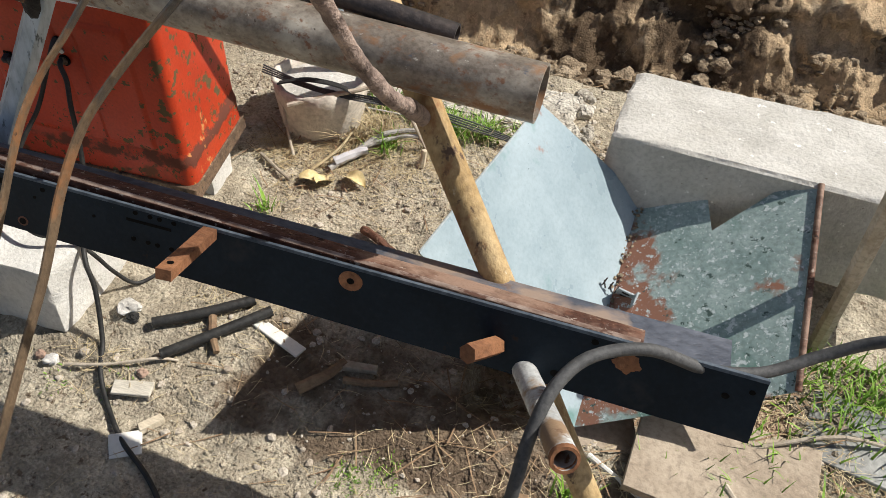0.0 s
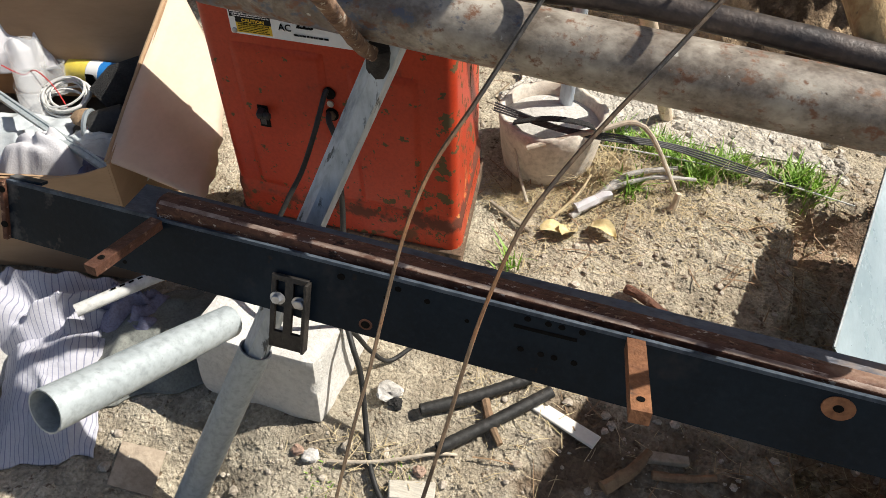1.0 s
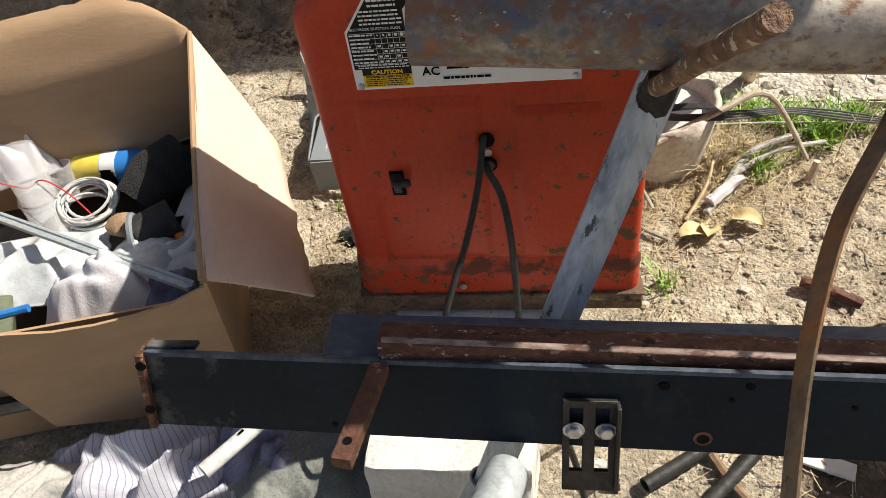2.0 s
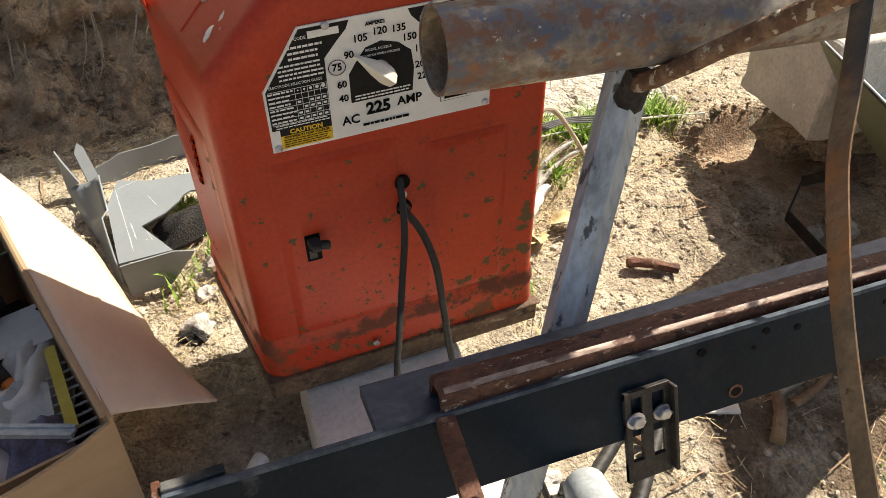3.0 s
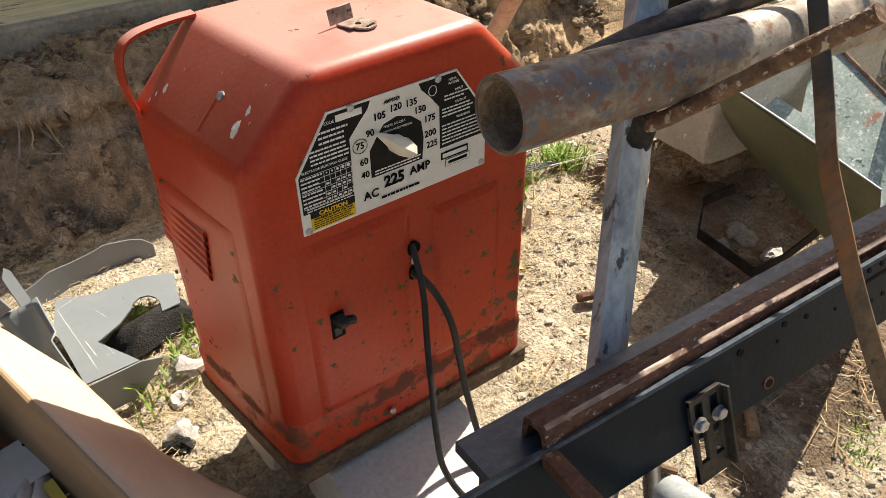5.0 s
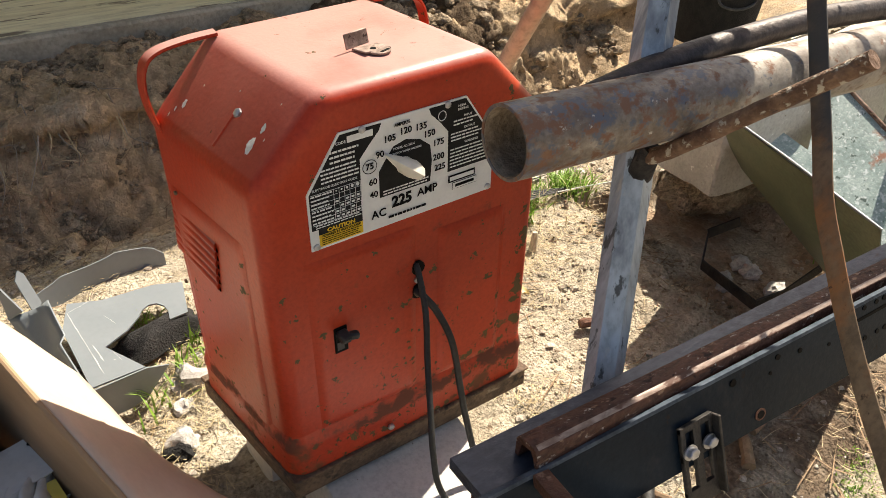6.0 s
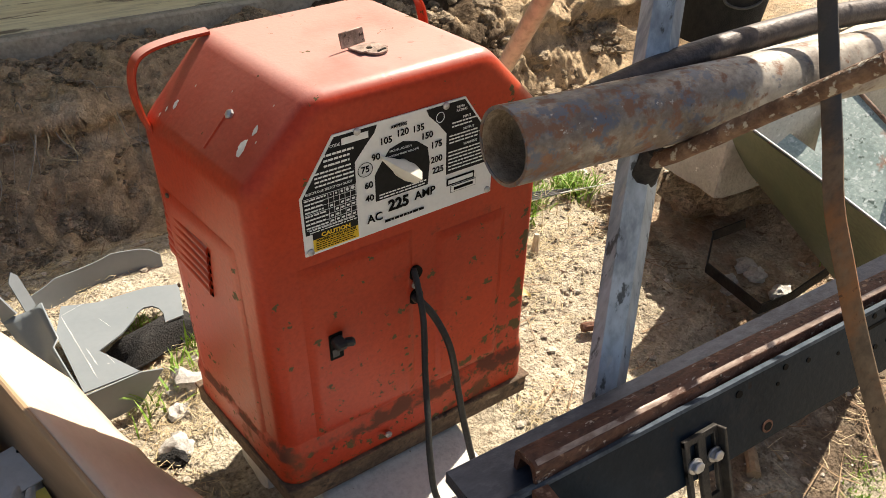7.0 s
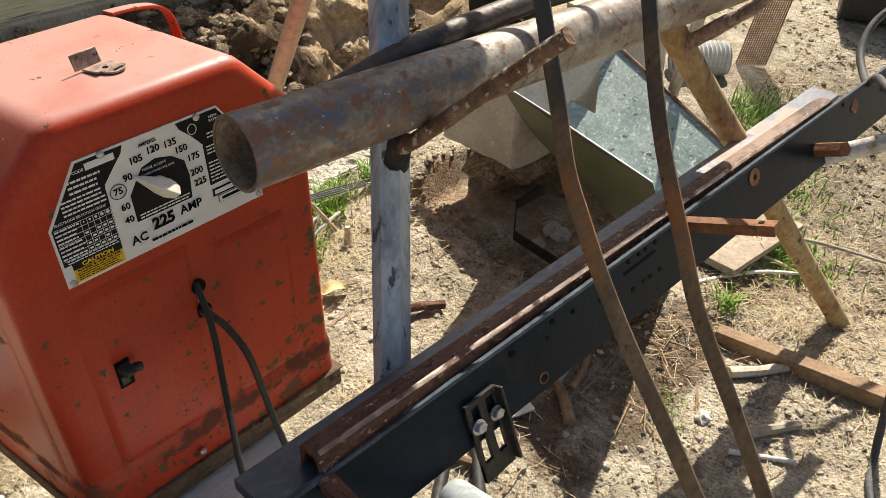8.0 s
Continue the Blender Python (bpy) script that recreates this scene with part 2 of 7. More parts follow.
# Tan from x 0.66 is the flange's sunlit stretch, put into its colour.
M["mill"] = mat("blue_grey_mill_scale", gloss=0.5, a=(0.050, 0.058, 0.078), b=(0.125, 0.137, 0.168), rough=0.40, metal=0.25, scale=8, bump=0.25, grain=110, stretch=(0.5, 1, 1), spots=[((0.13, 0.072, 0.048), 16, 0.63, 0.08, 0.75, None), ((0.27, 0.20, 0.155), 14, 0.84, 0.16, 0.6, ((0, 0.66, 0.76, 0.42), (0, 1.12, 1.15, -0.5)))])
M["black_steel"] = mat("black_painted_steel", gloss=0.12, a=(0.0062, 0.0125, 0.0205), b=(0.0112, 0.0205, 0.0315), rough=0.38, metal=0.0, scale=7, bump=0.08, grain=140, fine=0.20, spots=[((0.20, 0.19, 0.18), 95, 0.735, 0.02, 0.7, None), ((0.11, 0.11, 0.11), 28, 0.765, 0.05, 0.8, None), ((0.040, 0.040, 0.042), 6, 0.60, 0.16, 0.7, None), ((0.17, 0.165, 0.155), 13, 0.76, 0.20, 0.85, ((0, -0.14, -0.30, 0.24),)), ((0.030, 0.022, 0.018), 30, 0.66, 0.08, 0.8, None)])
M["lip_steel"] = mat("worn_grey_edge", (0.045, 0.060, 0.080), (0.100, 0.122, 0.150), 0.62, 0.0, gloss=0.15, scale=30, bump=0.1, grain=140)
M["galv"] = mat("galvanised_steel", (0.335, 0.39, 0.445), (0.50, 0.56, 0.61), 0.48, 0.3, scale=20, bump=0.25, grain=90, stretch=(1, 1, 0.22), spots=[((0.20, 0.235, 0.28), 16, 0.55, 0.12, 0.55, None), ((0.085, 0.095, 0.10), 42, 0.585, 0.05, 0.7, None), ((0.52, 0.52, 0.49), 30, 0.63, 0.08, 0.7, None)])
M["galv_dull"] = mat("dull_grey_conduit", (0.36, 0.405, 0.42), (0.44, 0.485, 0.50), 0.50, 0.20, scale=5, bump=0.1, grain=100, spots=[((0.24, 0.25, 0.25), 40, 0.66, 0.08, 0.7, None)])
M["galv_rusty"] = mat("rust_stained_galvanised_pipe", (0.40, 0.41, 0.41), (0.58, 0.59, 0.58), 0.5, 0.15, scale=14, bump=0.25, grain=100, spots=[((0.26, 0.17, 0.10), 9, 0.53, 0.08, 0.8, None), ((0.17, 0.095, 0.055), 22, 0.60, 0.06, 0.85, None)])
M["yellow_post"] = mat("yellowed_rusty_pipe", (0.37, 0.245, 0.105), (0.50, 0.365, 0.19), 0.7, 0.0, scale=12, bump=0.35, grain=110, fine=0.45, stretch=(1, 1, 0.6), spots=[((0.27, 0.125, 0.05), 16, 0.54, 0.12, 0.8, None), ((0.10, 0.06, 0.04), 34, 0.60, 0.07, 0.8, None), ((0.55, 0.45, 0.30), 45, 0.64, 0.06, 0.8, None), ((0.05, 0.035, 0.03), 20, 0.80, 0.14, 0.85, ((2, 0.36, 0.50, 0.22),))])
M["cream_pipe"] = mat("cream_rust_flecked_pipe", (0.50, 0.40, 0.28), (0.62, 0.52, 0.39), 0.7, 0.0, scale=12, bump=0.3, grain=110, stretch=(1, 0.6, 0.6), spots=[((0.25, 0.12, 0.05), 26, 0.60, 0.05, 0.8, None)])
M["rod_knobby"] = mat("scaly_rusty_rod", (0.12, 0.062, 0.036), (0.25, 0.155, 0.10), 0.8, 0.1, scale=38, bump=0.9, grain=120, spots=[((0.42, 0.38, 0.31), 75, 0.57, 0.04, 0.8, None), ((0.055, 0.035, 0.03), 30, 0.58, 0.08, 0.8, None)])
M["burnt"] = mat("burnt_black_scale", (0.012, 0.011, 0.011), (0.05, 0.043, 0.038), 0.85, 0.0, scale=50, bump=0.9, grain=140)
M["bark_rod"] = mat("flaking_grey_rod", (0.17, 0.12, 0.10), (0.36, 0.27, 0.22), 0.85, 0.0, scale=30, bump=0.9, grain=120, spots=[((0.075, 0.05, 0.04), 22, 0.57, 0.08, 0.8, None)])
# Brighter copy of the rust: sunlight and glint painted along the crown.
M["worn_edge"] = mat("sunlit_crown_strip", (0.19, 0.115, 0.082), (0.40, 0.31, 0.255), 0.42, 0.1, scale=60, bump=0.15, grain=140, stretch=(0.4, 1, 1), spots=[((0.11, 0.050, 0.032), 50, 0.56, 0.06, 0.7, None)])
M["zinc"] = mat("zinc_bolt", (0.42, 0.42, 0.43), (0.55, 0.55, 0.56), 0.35, 0.85, scale=40, bump=0.1)
M["dark_plate"] = mat("dark_slotted_plate", (0.022, 0.021, 0.021), (0.055, 0.048, 0.042), 0.55, 0.4, scale=25, bump=0.3, grain=130)
M["block_concrete"] = mat("white_concrete", (0.60, 0.585, 0.545), (0.70, 0.685, 0.645), 0.92, scale=9, bump=0.6, grain=110, fine=0.20, spots=[((0.50, 0.44, 0.36), 4, 0.66, 0.10, 0.95, None), ((0.28, 0.235, 0.19), 70, 0.69, 0.02, 0.95, None)])
M["concrete"] = mat("pale_concrete", (0.45, 0.432, 0.395), (0.56, 0.542, 0.505), 0.92, scale=9, bump=0.6, grain=110, fine=0.25, spots=[((0.40, 0.35, 0.29), 3.5, 0.66, 0.10, 0.95, None), ((0.36, 0.275, 0.20), 9, 0.72, 0.04, 0.95, None), ((0.20, 0.165, 0.13), 85, 0.69, 0.02, 0.95, None), ((0.80, 0.78, 0.74), 40, 0.64, 0.05, 0.95, None)])
M["teal"] = mat("scuffed_teal_paint", (0.27, 0.345, 0.385), (0.38, 0.46, 0.50), 0.30, 0.0, scale=4.5, bump=0.06, grain=110, fine=0.12, spots=[((0.085, 0.22, 0.19), 4.2, 0.57, 0.13, 0.45, None), ((0.035, 0.04, 0.035), 55, 0.71, 0.03, 0.7, None), ((0.30, 0.15, 0.10), 5.5, 0.66, 0.05, 0.8, None)])
M["teal_worn"] = mat("scratched_teal_and_rust", (0.19, 0.27, 0.255), (0.36, 0.44, 0.425), 0.45, 0.0, scale=7, bump=0.1, grain=110, spots=[((0.07, 0.17, 0.135), 5, 0.55, 0.1, 0.5, None), ((0.27, 0.125, 0.08), 6, 0.63, 0.05, 0.8, ((0, 1.38, 1.14, 0.17),)), ((0.05, 0.085, 0.075), 40, 0.62, 0.03, 0.7, None), ((0.52, 0.58, 0.585), 60, 0.58, 0.06, 0.7, None), ((0.60, 0.65, 0.655), 130, 0.60, 0.05, 0.7, None)])
M["olive"] = mat("olive_underside", (0.095, 0.115, 0.070), (0.15, 0.165, 0.105), 0.55, scale=6, bump=0.1, grain=110, spots=[((0.16, 0.10, 0.06), 18, 0.66, 0.06, 0.8, None)])
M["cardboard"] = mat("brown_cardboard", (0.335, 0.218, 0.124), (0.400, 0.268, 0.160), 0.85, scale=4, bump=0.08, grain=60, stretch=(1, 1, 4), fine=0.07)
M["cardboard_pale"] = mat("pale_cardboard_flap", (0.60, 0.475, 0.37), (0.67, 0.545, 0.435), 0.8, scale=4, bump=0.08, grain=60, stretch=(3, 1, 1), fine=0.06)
M["score"] = mat("scratched_plastic", (0.50, 0.52, 0.53), (0.60, 0.62, 0.62), 0.6, scale=40, bump=0.1)
M["plastic_grey"] = mat("grey_plastic", (0.20, 0.23, 0.25), (0.235, 0.265, 0.285), 0.32, scale=3, bump=0.03, grain=90, fine=0.05, spots=[((0.42, 0.44, 0.45), 60, 0.72, 0.02, 0.6, None)])
M["fleece"] = mat("black_fleece", (0.012, 0.012, 0.012), (0.028, 0.027, 0.026), 0.95, scale=30, bump=0.9, grain=240)
M["cloth_white"] = mat("white_cloth", (0.54, 0.53, 0.55), (0.63, 0.62, 0.64), 0.9, scale=10, bump=0.2, grain=240, fine=0.06)
M["cloth_olive"] = mat("faded_grey_green_canvas", (0.135, 0.145, 0.130), (0.215, 0.225, 0.205), 0.9, scale=7, bump=0.3, grain=220)
M["cloth_tan"] = mat("dirty_tan_cloth", (0.36, 0.345, 0.32), (0.46, 0.445, 0.42), 0.92, scale=7, bump=0.3, grain=220)
M["wood_pale"] = mat("pale_wood_scrap", (0.55, 0.46, 0.33), (0.66, 0.58, 0.45), 0.8, scale=6, bump=0.15, grain=60, stretch=(1, 6, 1))
M["wood_grey"] = mat("weathered_stick", (0.33, 0.27, 0.20), (0.46, 0.40, 0.32), 0.85, scale=12, bump=0.4, grain=90, per_object=0.25)
M["wood_brown"] = mat("brown_stick", (0.21, 0.13, 0.075), (0.32, 0.22, 0.13), 0.85, scale=12, bump=0.4, grain=90, per_object=0.2)
M["straw"] = mat("dry_straw", (0.46, 0.36, 0.20), (0.62, 0.52, 0.33), 0.8, scale=20, bump=0.0)
M["grass"] = mat("green_grass", (0.14, 0.28, 0.025), (0.28, 0.46, 0.06), 0.55, scale=20, bump=0.0)
M["leaf"] = mat("yellow_leaf", (0.60, 0.47, 0.21), (0.70, 0.59, 0.34), 0.7, scale=30, bump=0.2)
M["plaster"] = mat("dirty_white_plaster", (0.52, 0.46, 0.38), (0.64, 0.58, 0.50), 0.85, scale=7, bump=0.3, grain=80, spots=[((0.34, 0.26, 0.19), 5, 0.58, 0.14, 0.9, None)])
M["siding"] = mat("weathered_cream_siding", (0.72, 0.66, 0.40), (0.80, 0.75, 0.49), 0.7, scale=5, bump=0.15, grain=50, stretch=(0.16, 1, 3.5), spots=[((0.24, 0.20, 0.13), 17, 0.585, 0.04, 0.8, None), ((0.85, 0.81, 0.58), 9, 0.60, 0.10, 0.8, None)])
M["foundation"] = mat("grey_foundation", (0.37, 0.33, 0.25), (0.49, 0.445, 0.35), 0.92, scale=6, bump=0.4, grain=60)
M["rubble"] = crumbled(mat("pale_crumbling_mortar", (0.44, 0.40, 0.335), (0.60, 0.56, 0.49), 0.95, scale=9, bump=0.8, grain=120, spots=[((0.33, 0.26, 0.185), 6, 0.58, 0.12, 0.95, None)]), 40.0, 110.0, 0.010, 0.22)
M["roof"] = mat("brown_shingle", (0.10, 0.085, 0.07), (0.16, 0.135, 0.11), 0.9, scale=10, bump=0.4)
M["white_board"] = mat("white_board", (0.70, 0.68, 0.62), (0.78, 0.76, 0.71), 0.8, scale=9, bump=0.15, fine=0.12)
M["wood_white"] = mat("bleached_wood", (0.52, 0.48, 0.40), (0.62, 0.58, 0.50), 0.8, scale=6, bump=0.15, grain=60, stretch=(1, 6, 1))
M["stone"] = mat("grey_white_stone", (0.42, 0.40, 0.37), (0.60, 0.58, 0.55), 0.9, scale=22, bump=0.6, grain=120, per_object=0.2)
M["red_brick"] = mat("reddish_stone", (0.30, 0.19, 0.14), (0.42, 0.29, 0.22), 0.9, scale=22, bump=0.5, grain=120)
M["blue"] = mat("blue_label", (0.02, 0.17, 0.50), (0.03, 0.23, 0.60), 0.4, scale=20, bump=0.0, fine=0.1)
M["yellow"] = mat("yellow_plastic", (0.74, 0.58, 0.08), (0.84, 0.68, 0.14), 0.4, scale=20, bump=0.0, fine=0.1)
M["black_plastic"] = mat("black_plastic", (0.014, 0.014, 0.015), (0.028, 0.028, 0.03), 0.45, scale=20, bump=0.1)
M["orange"] = mat("orange_plastic", (0.75, 0.20, 0.03), (0.82, 0.26, 0.05), 0.45, scale=20, bump=0.0)
M["green_print"] = mat("green_print", (0.10, 0.22, 0.05), (0.30, 0.36, 0.20), 0.5, scale=40, bump=0.0)
M["pvc"] = mat("white_pvc", (0.56, 0.56, 0.54), (0.66, 0.66, 0.63), 0.45, scale=12, bump=0.05, spots=[((0.33, 0.28, 0.22), 9, 0.60, 0.12, 0.8, None)])
M["slate"] = mat("blue_grey_sheet", (0.20, 0.21, 0.205), (0.33, 0.33, 0.31), 0.5, 0.2, scale=8, bump=0.2, spots=[((0.26, 0.16, 0.10), 7, 0.56, 0.12, 0.8, None)])
M["paver"] = mat("tan_paver", (0.31, 0.245, 0.18), (0.44, 0.365, 0.28), 0.9, scale=6, bump=0.4, grain=90)
M["red_cable"] = mat("red_wire", (0.5, 0.03, 0.03), (0.6, 0.05, 0.05), 0.5, bump=0.0)
M["purple"] = mat("dusty_blue_cloth", (0.16, 0.16, 0.25), (0.24, 0.24, 0.34), 0.9, scale=10, bump=0.2, grain=200)


def clear_plastic():
    m = bpy.data.materials.new("clear_plastic_film")
    m.use_nodes = True
    b = m.node_tree.nodes["Principled BSDF"]
    b.inputs["Base Color"].default_value = (0.92, 0.94, 0.95, 1)
    b.inputs["Roughness"].default_value = 0.16
    b.inputs["Alpha"].default_value = 0.17
    return m


def striped(name, ground, stripe, width, axis=0):
    m = mat(name, ground, tuple(c * 1.08 for c in ground), 0.92, scale=10, bump=0.25, grain=240, fine=0.08)
    n, k = m.node_tree.nodes, m.node_tree.links
    bs = n["Principled BSDF"]
    src = bs.inputs["Base Color"].links[0].from_socket
    uv = n.new("ShaderNodeUVMap")
    sp = n.new("ShaderNodeSeparateXYZ")
    k.new(uv.outputs[0], sp.inputs[0])
    fr = n.new("ShaderNodeMath")
    fr.operation = "MULTIPLY"
    fr.inputs[1].default_value = 1 / width
    k.new(sp.outputs[axis], fr.inputs[0])
    f2 = n.new("ShaderNodeMath")
    f2.operation = "FRACT"
    k.new(fr.outputs[0], f2.inputs[0])
    lt = n.new("ShaderNodeMath")
    lt.operation = "LESS_THAN"
    lt.inputs[1].default_value = 0.16
    k.new(f2.outputs[0], lt.inputs[0])
    x = n.new("ShaderNodeMix")
    x.data_type = "RGBA"
    x.inputs[7].default_value = (*stripe, 1)
    k.new(lt.outputs[0], x.inputs[0])
    k.new(src, x.inputs[6])
    k.new(x.outputs[2], bs.inputs["Base Color"])
    return m


M["film"] = clear_plastic()
M["bag"] = mat("milky_plastic_bag", (0.42, 0.46, 0.48), (0.56, 0.59, 0.60), 0.22, scale=20, bump=0.15, grain=120, fine=0.08)
M["stripes"] = striped("striped_shirt_cotton", (0.43, 0.43, 0.48), (0.23, 0.235, 0.32), 0.0080)


# ---- mesh helpers ----
def fresh():
    return bmesh.new()


def mesh_of(name, bm, material, angle=38):
    me = bpy.data.meshes.new(name)
    bmesh.ops.recalc_face_normals(bm, faces=bm.faces)
    bm.to_mesh(me)
    bm.free()
    for m in material if isinstance(material, (list, tuple)) else [material]:
        me.materials.append(m)
    me.polygons.foreach_set("use_smooth", [True] * len(me.polygons))
    me.set_sharp_from_angle(angle=radians(angle))
    return me


def part(name, bm, material, parent=None, label="", angle=38):
    """Links a bmesh in world coordinates as one mesh object, under a thing or a part."""
    ob = new(name, bm if isinstance(bm, bpy.types.Mesh) else mesh_of(name, bm, material, angle))
    if parent is not None:
        ob.parent = parent
        ob.matrix_parent_inverse = parent.matrix_basis.inverted() if parent.type == "EMPTY" else Matrix()
    return tagged(ob, label)


def thing(name, at, label, category, group="", kind=""):
    e = new(name)
    e.empty_display_size = 0.05
    e.matrix_basis = Matrix.Translation(at)
    return tagged(e, label, category, group, kind)


def solo(name, bm, material, label, category, group="", kind="", angle=38):
    return tagged(part(name, bm, material, None, "", angle), label, category, group, kind)


def box(bm, c, s, rot=None, bevel=0.0, jitter=0.0, seg=1):
    """A box with centre c and sizes s, turned by the matrix rot."""
    b = bmesh.new()
    bmesh.ops.create_cube(b, size=1.0)
    for v in b.verts:
        v.co = Vector((v.co.x * s[0], v.co.y * s[1], v.co.z * s[2]))
        if jitter:
            v.co += Vector((random.uniform(-1, 1), random.uniform(-1, 1), random.uniform(-1, 1))) * jitter
    if bevel:
        bmesh.ops.bevel(b, geom=list(b.edges), offset=bevel, segments=seg, profile=0.6, affect="EDGES")
    m = Matrix.Translation(c) @ (rot.to_4x4() if rot else Matrix())
    b.transform(m)
    return merge(bm, b)


def merge(bm, other):
    me = bpy.data.meshes.new("tmp")
    other.to_mesh(me)
    other.free()
    bm.from_mesh(me)
    bpy.data.meshes.remove(me)
    return bm


def frames(pts):
    """Parallel frames along a polyline: (point, side, up)."""
    pts = [Vector(p) for p in pts]
    out, prev = [], None
    for i, p in enumerate(pts):
        d = (pts[min(i + 1, len(pts) - 1)] - pts[max(i - 1, 0)]).normalized()
        if prev is None:
            a = Vector((0, 0, 1)) if abs(d.z) < 0.9 else Vector((1, 0, 0))
            side = d.cross(a).normalized()
        else:
            side = (prev - d * prev.dot(d)).normalized()
        prev = side
        out.append((p, side, d.cross(side).normalized()))
    return out


def smooth_path(pts, n=6):
    """A smooth curve through the points."""
    pts = [Vector(p) for p in pts]
    out = []
    for i in range(len(pts) - 1):
        p0, p1, p2, p3 = pts[max(i - 1, 0)], pts[i], pts[i + 1], pts[min(i + 2, len(pts) - 1)]
        for j in range(n):
            t = j / n
            out.append(0.5 * ((2 * p1) + (p2 - p0) * t + (2 * p0 - 5 * p1 + 4 * p2 - p3) * t * t + (3 * p1 - p0 - 3 * p2 + p3) * t ** 3))
    return out + [pts[-1]]


def tube(bm, pts, r, seg=14, wall=0.0, squash=1.0, rough=0.0, cap=True, seed=0):
    """A round bar or, with a wall, a hollow pipe along a path. r: radius, or one for each point."""
    fr = frames(pts)
    rs = list(r) if isinstance(r, (list, tuple)) else [r] * len(fr)

    def ring(i, rad):
        p, s, u = fr[i]
        vs = []
        for k in range(seg):
            a = 2 * math.pi * k / seg
            w = rad
            if rough:
                q = p + (s * math.cos(a) + u * math.sin(a)) * rad
                w = rad * (1 + rough * noise.noise(q * 45 + Vector((seed, 0, 0))) + rough * 0.6 * noise.noise(q * 110))
            vs.append(bm.verts.new(p + s * math.cos(a) * w + u * math.sin(a) * w * squash))
        return vs

    outer = [ring(i, rs[i]) for i in range(len(fr))]
    for a, b in zip(outer, outer[1:]):
        for k in range(seg):
            bm.faces.new((a[k], a[(k + 1) % seg], b[(k + 1) % seg], b[k]))
    if wall:
        inner = [ring(i, rs[i] - wall) for i in (0, len(fr) - 1)]
        n = len(fr)
        mid = [ring(i, rs[i] - wall) for i in range(1, n - 1)]
        chain = [inner[0], *mid, inner[1]]
        for a, b in zip(chain, chain[1:]):
            for k in range(seg):
                bm.faces.new((a[k], b[k], b[(k + 1) % seg], a[(k + 1) % seg]))
        for o, i in ((outer[0], inner[0]), (outer[-1], inner[1])):
            for k in range(seg):
                bm.faces.new((o[k], i[k], i[(k + 1) % seg], o[(k + 1) % seg]))
    elif cap:
        bm.faces.new(outer[0][::-1])
        bm.faces.new(outer[-1])
    return bm


def sweep(bm, profile, pts, side=None, up=(0, 0, 1), cap=True):
    """Sweeps a closed outline of (a, b) along a path: a along side, b along up."""
    pts = [Vector(p) for p in pts]
    rows = []
    for i, p in enumerate(pts):
        d = (pts[min(i + 1, len(pts) - 1)] - pts[max(i - 1, 0)]).normalized()
        s = Vector(side) if side else d.cross(Vector(up)).normalized()
        s = (s - d * s.dot(d)).normalized()
        u = s.cross(d).normalized()
        if u.dot(Vector(up)) < 0:
            u = -u
        rows.append([bm.verts.new(p + s * a + u * b) for a, b in profile])
    n = len(profile)
    for a, b in zip(rows, rows[1:]):
        for k in range(n):
            bm.faces.new((a[k], a[(k + 1) % n], b[(k + 1) % n], b[k]))
    if cap:
        bm.faces.new(rows[0][::-1])
        bm.faces.new(rows[-1])
    return bm


def plate(bm, corners, thick, push=None):
    """A flat plate with the given outline, its thickness laid along the normal (or push)."""
    vs = [Vector(c) for c in corners]
    nrm = Vector((0, 0, 0))
    for a, b in zip(vs, vs[1:] + vs[:1]):
        nrm += a.cross(b)
    nrm = Vector(push).normalized() if push else nrm.normalized()
    top = [bm.verts.new(v) for v in vs]
    low = [bm.verts.new(v - nrm * thick) for v in vs]
    bm.faces.new(top)
    bm.faces.new(low[::-1])
    for i in range(len(vs)):
        j = (i + 1) % len(vs)
        bm.faces.new((top[i], low[i], low[j], top[j]))
    return bm


def rock(bm, c, r, seed=0, squash=(1, 1, 0.7), sub=2, rough=0.35):
    b = bmesh.new()
    bmesh.ops.create_icosphere(b, subdivisions=sub, radius=1.0)
    o = Vector((seed * 3.17, seed * 1.31, seed * 0.77))
    turn = Euler((seed * 1.3, seed * 0.7, seed * 2.1)).to_matrix()
    for v in b.verts:
        d = v.co.normalized()
        w = 1 + rough * noise.noise(d * 1.3 + o) + rough * 0.5 * noise.noise(d * 3.1 + o) + rough * 0.25 * noise.noise(d * 7 + o)
        q = turn @ (d * w)
        v.co = Vector(c) + Vector((q.x * squash[0], q.y * squash[1], q.z * squash[2])) * r
    return merge(bm, b)


def lathe(bm, c, rows, seg=24, wall=0.0, axis=None):
    """A turned body round the vertical axis (or the matrix axis) through c: rows of (radius, height)."""
    m = axis or Matrix()
    rings = []
    for r, z in rows:
        rings.append([bm.verts.new(Vector(c) + m @ Vector((r * math.cos(2 * math.pi * k / seg), r * math.sin(2 * math.pi * k / seg), z))) for k in range(seg)])
    for a, b in zip(rings, rings[1:]):
        for k in range(seg):
            bm.faces.new((a[k], a[(k + 1) % seg], b[(k + 1) % seg], b[k]))
    bm.faces.new(rings[0][::-1])
    bm.faces.new(rings[-1])
    return bm


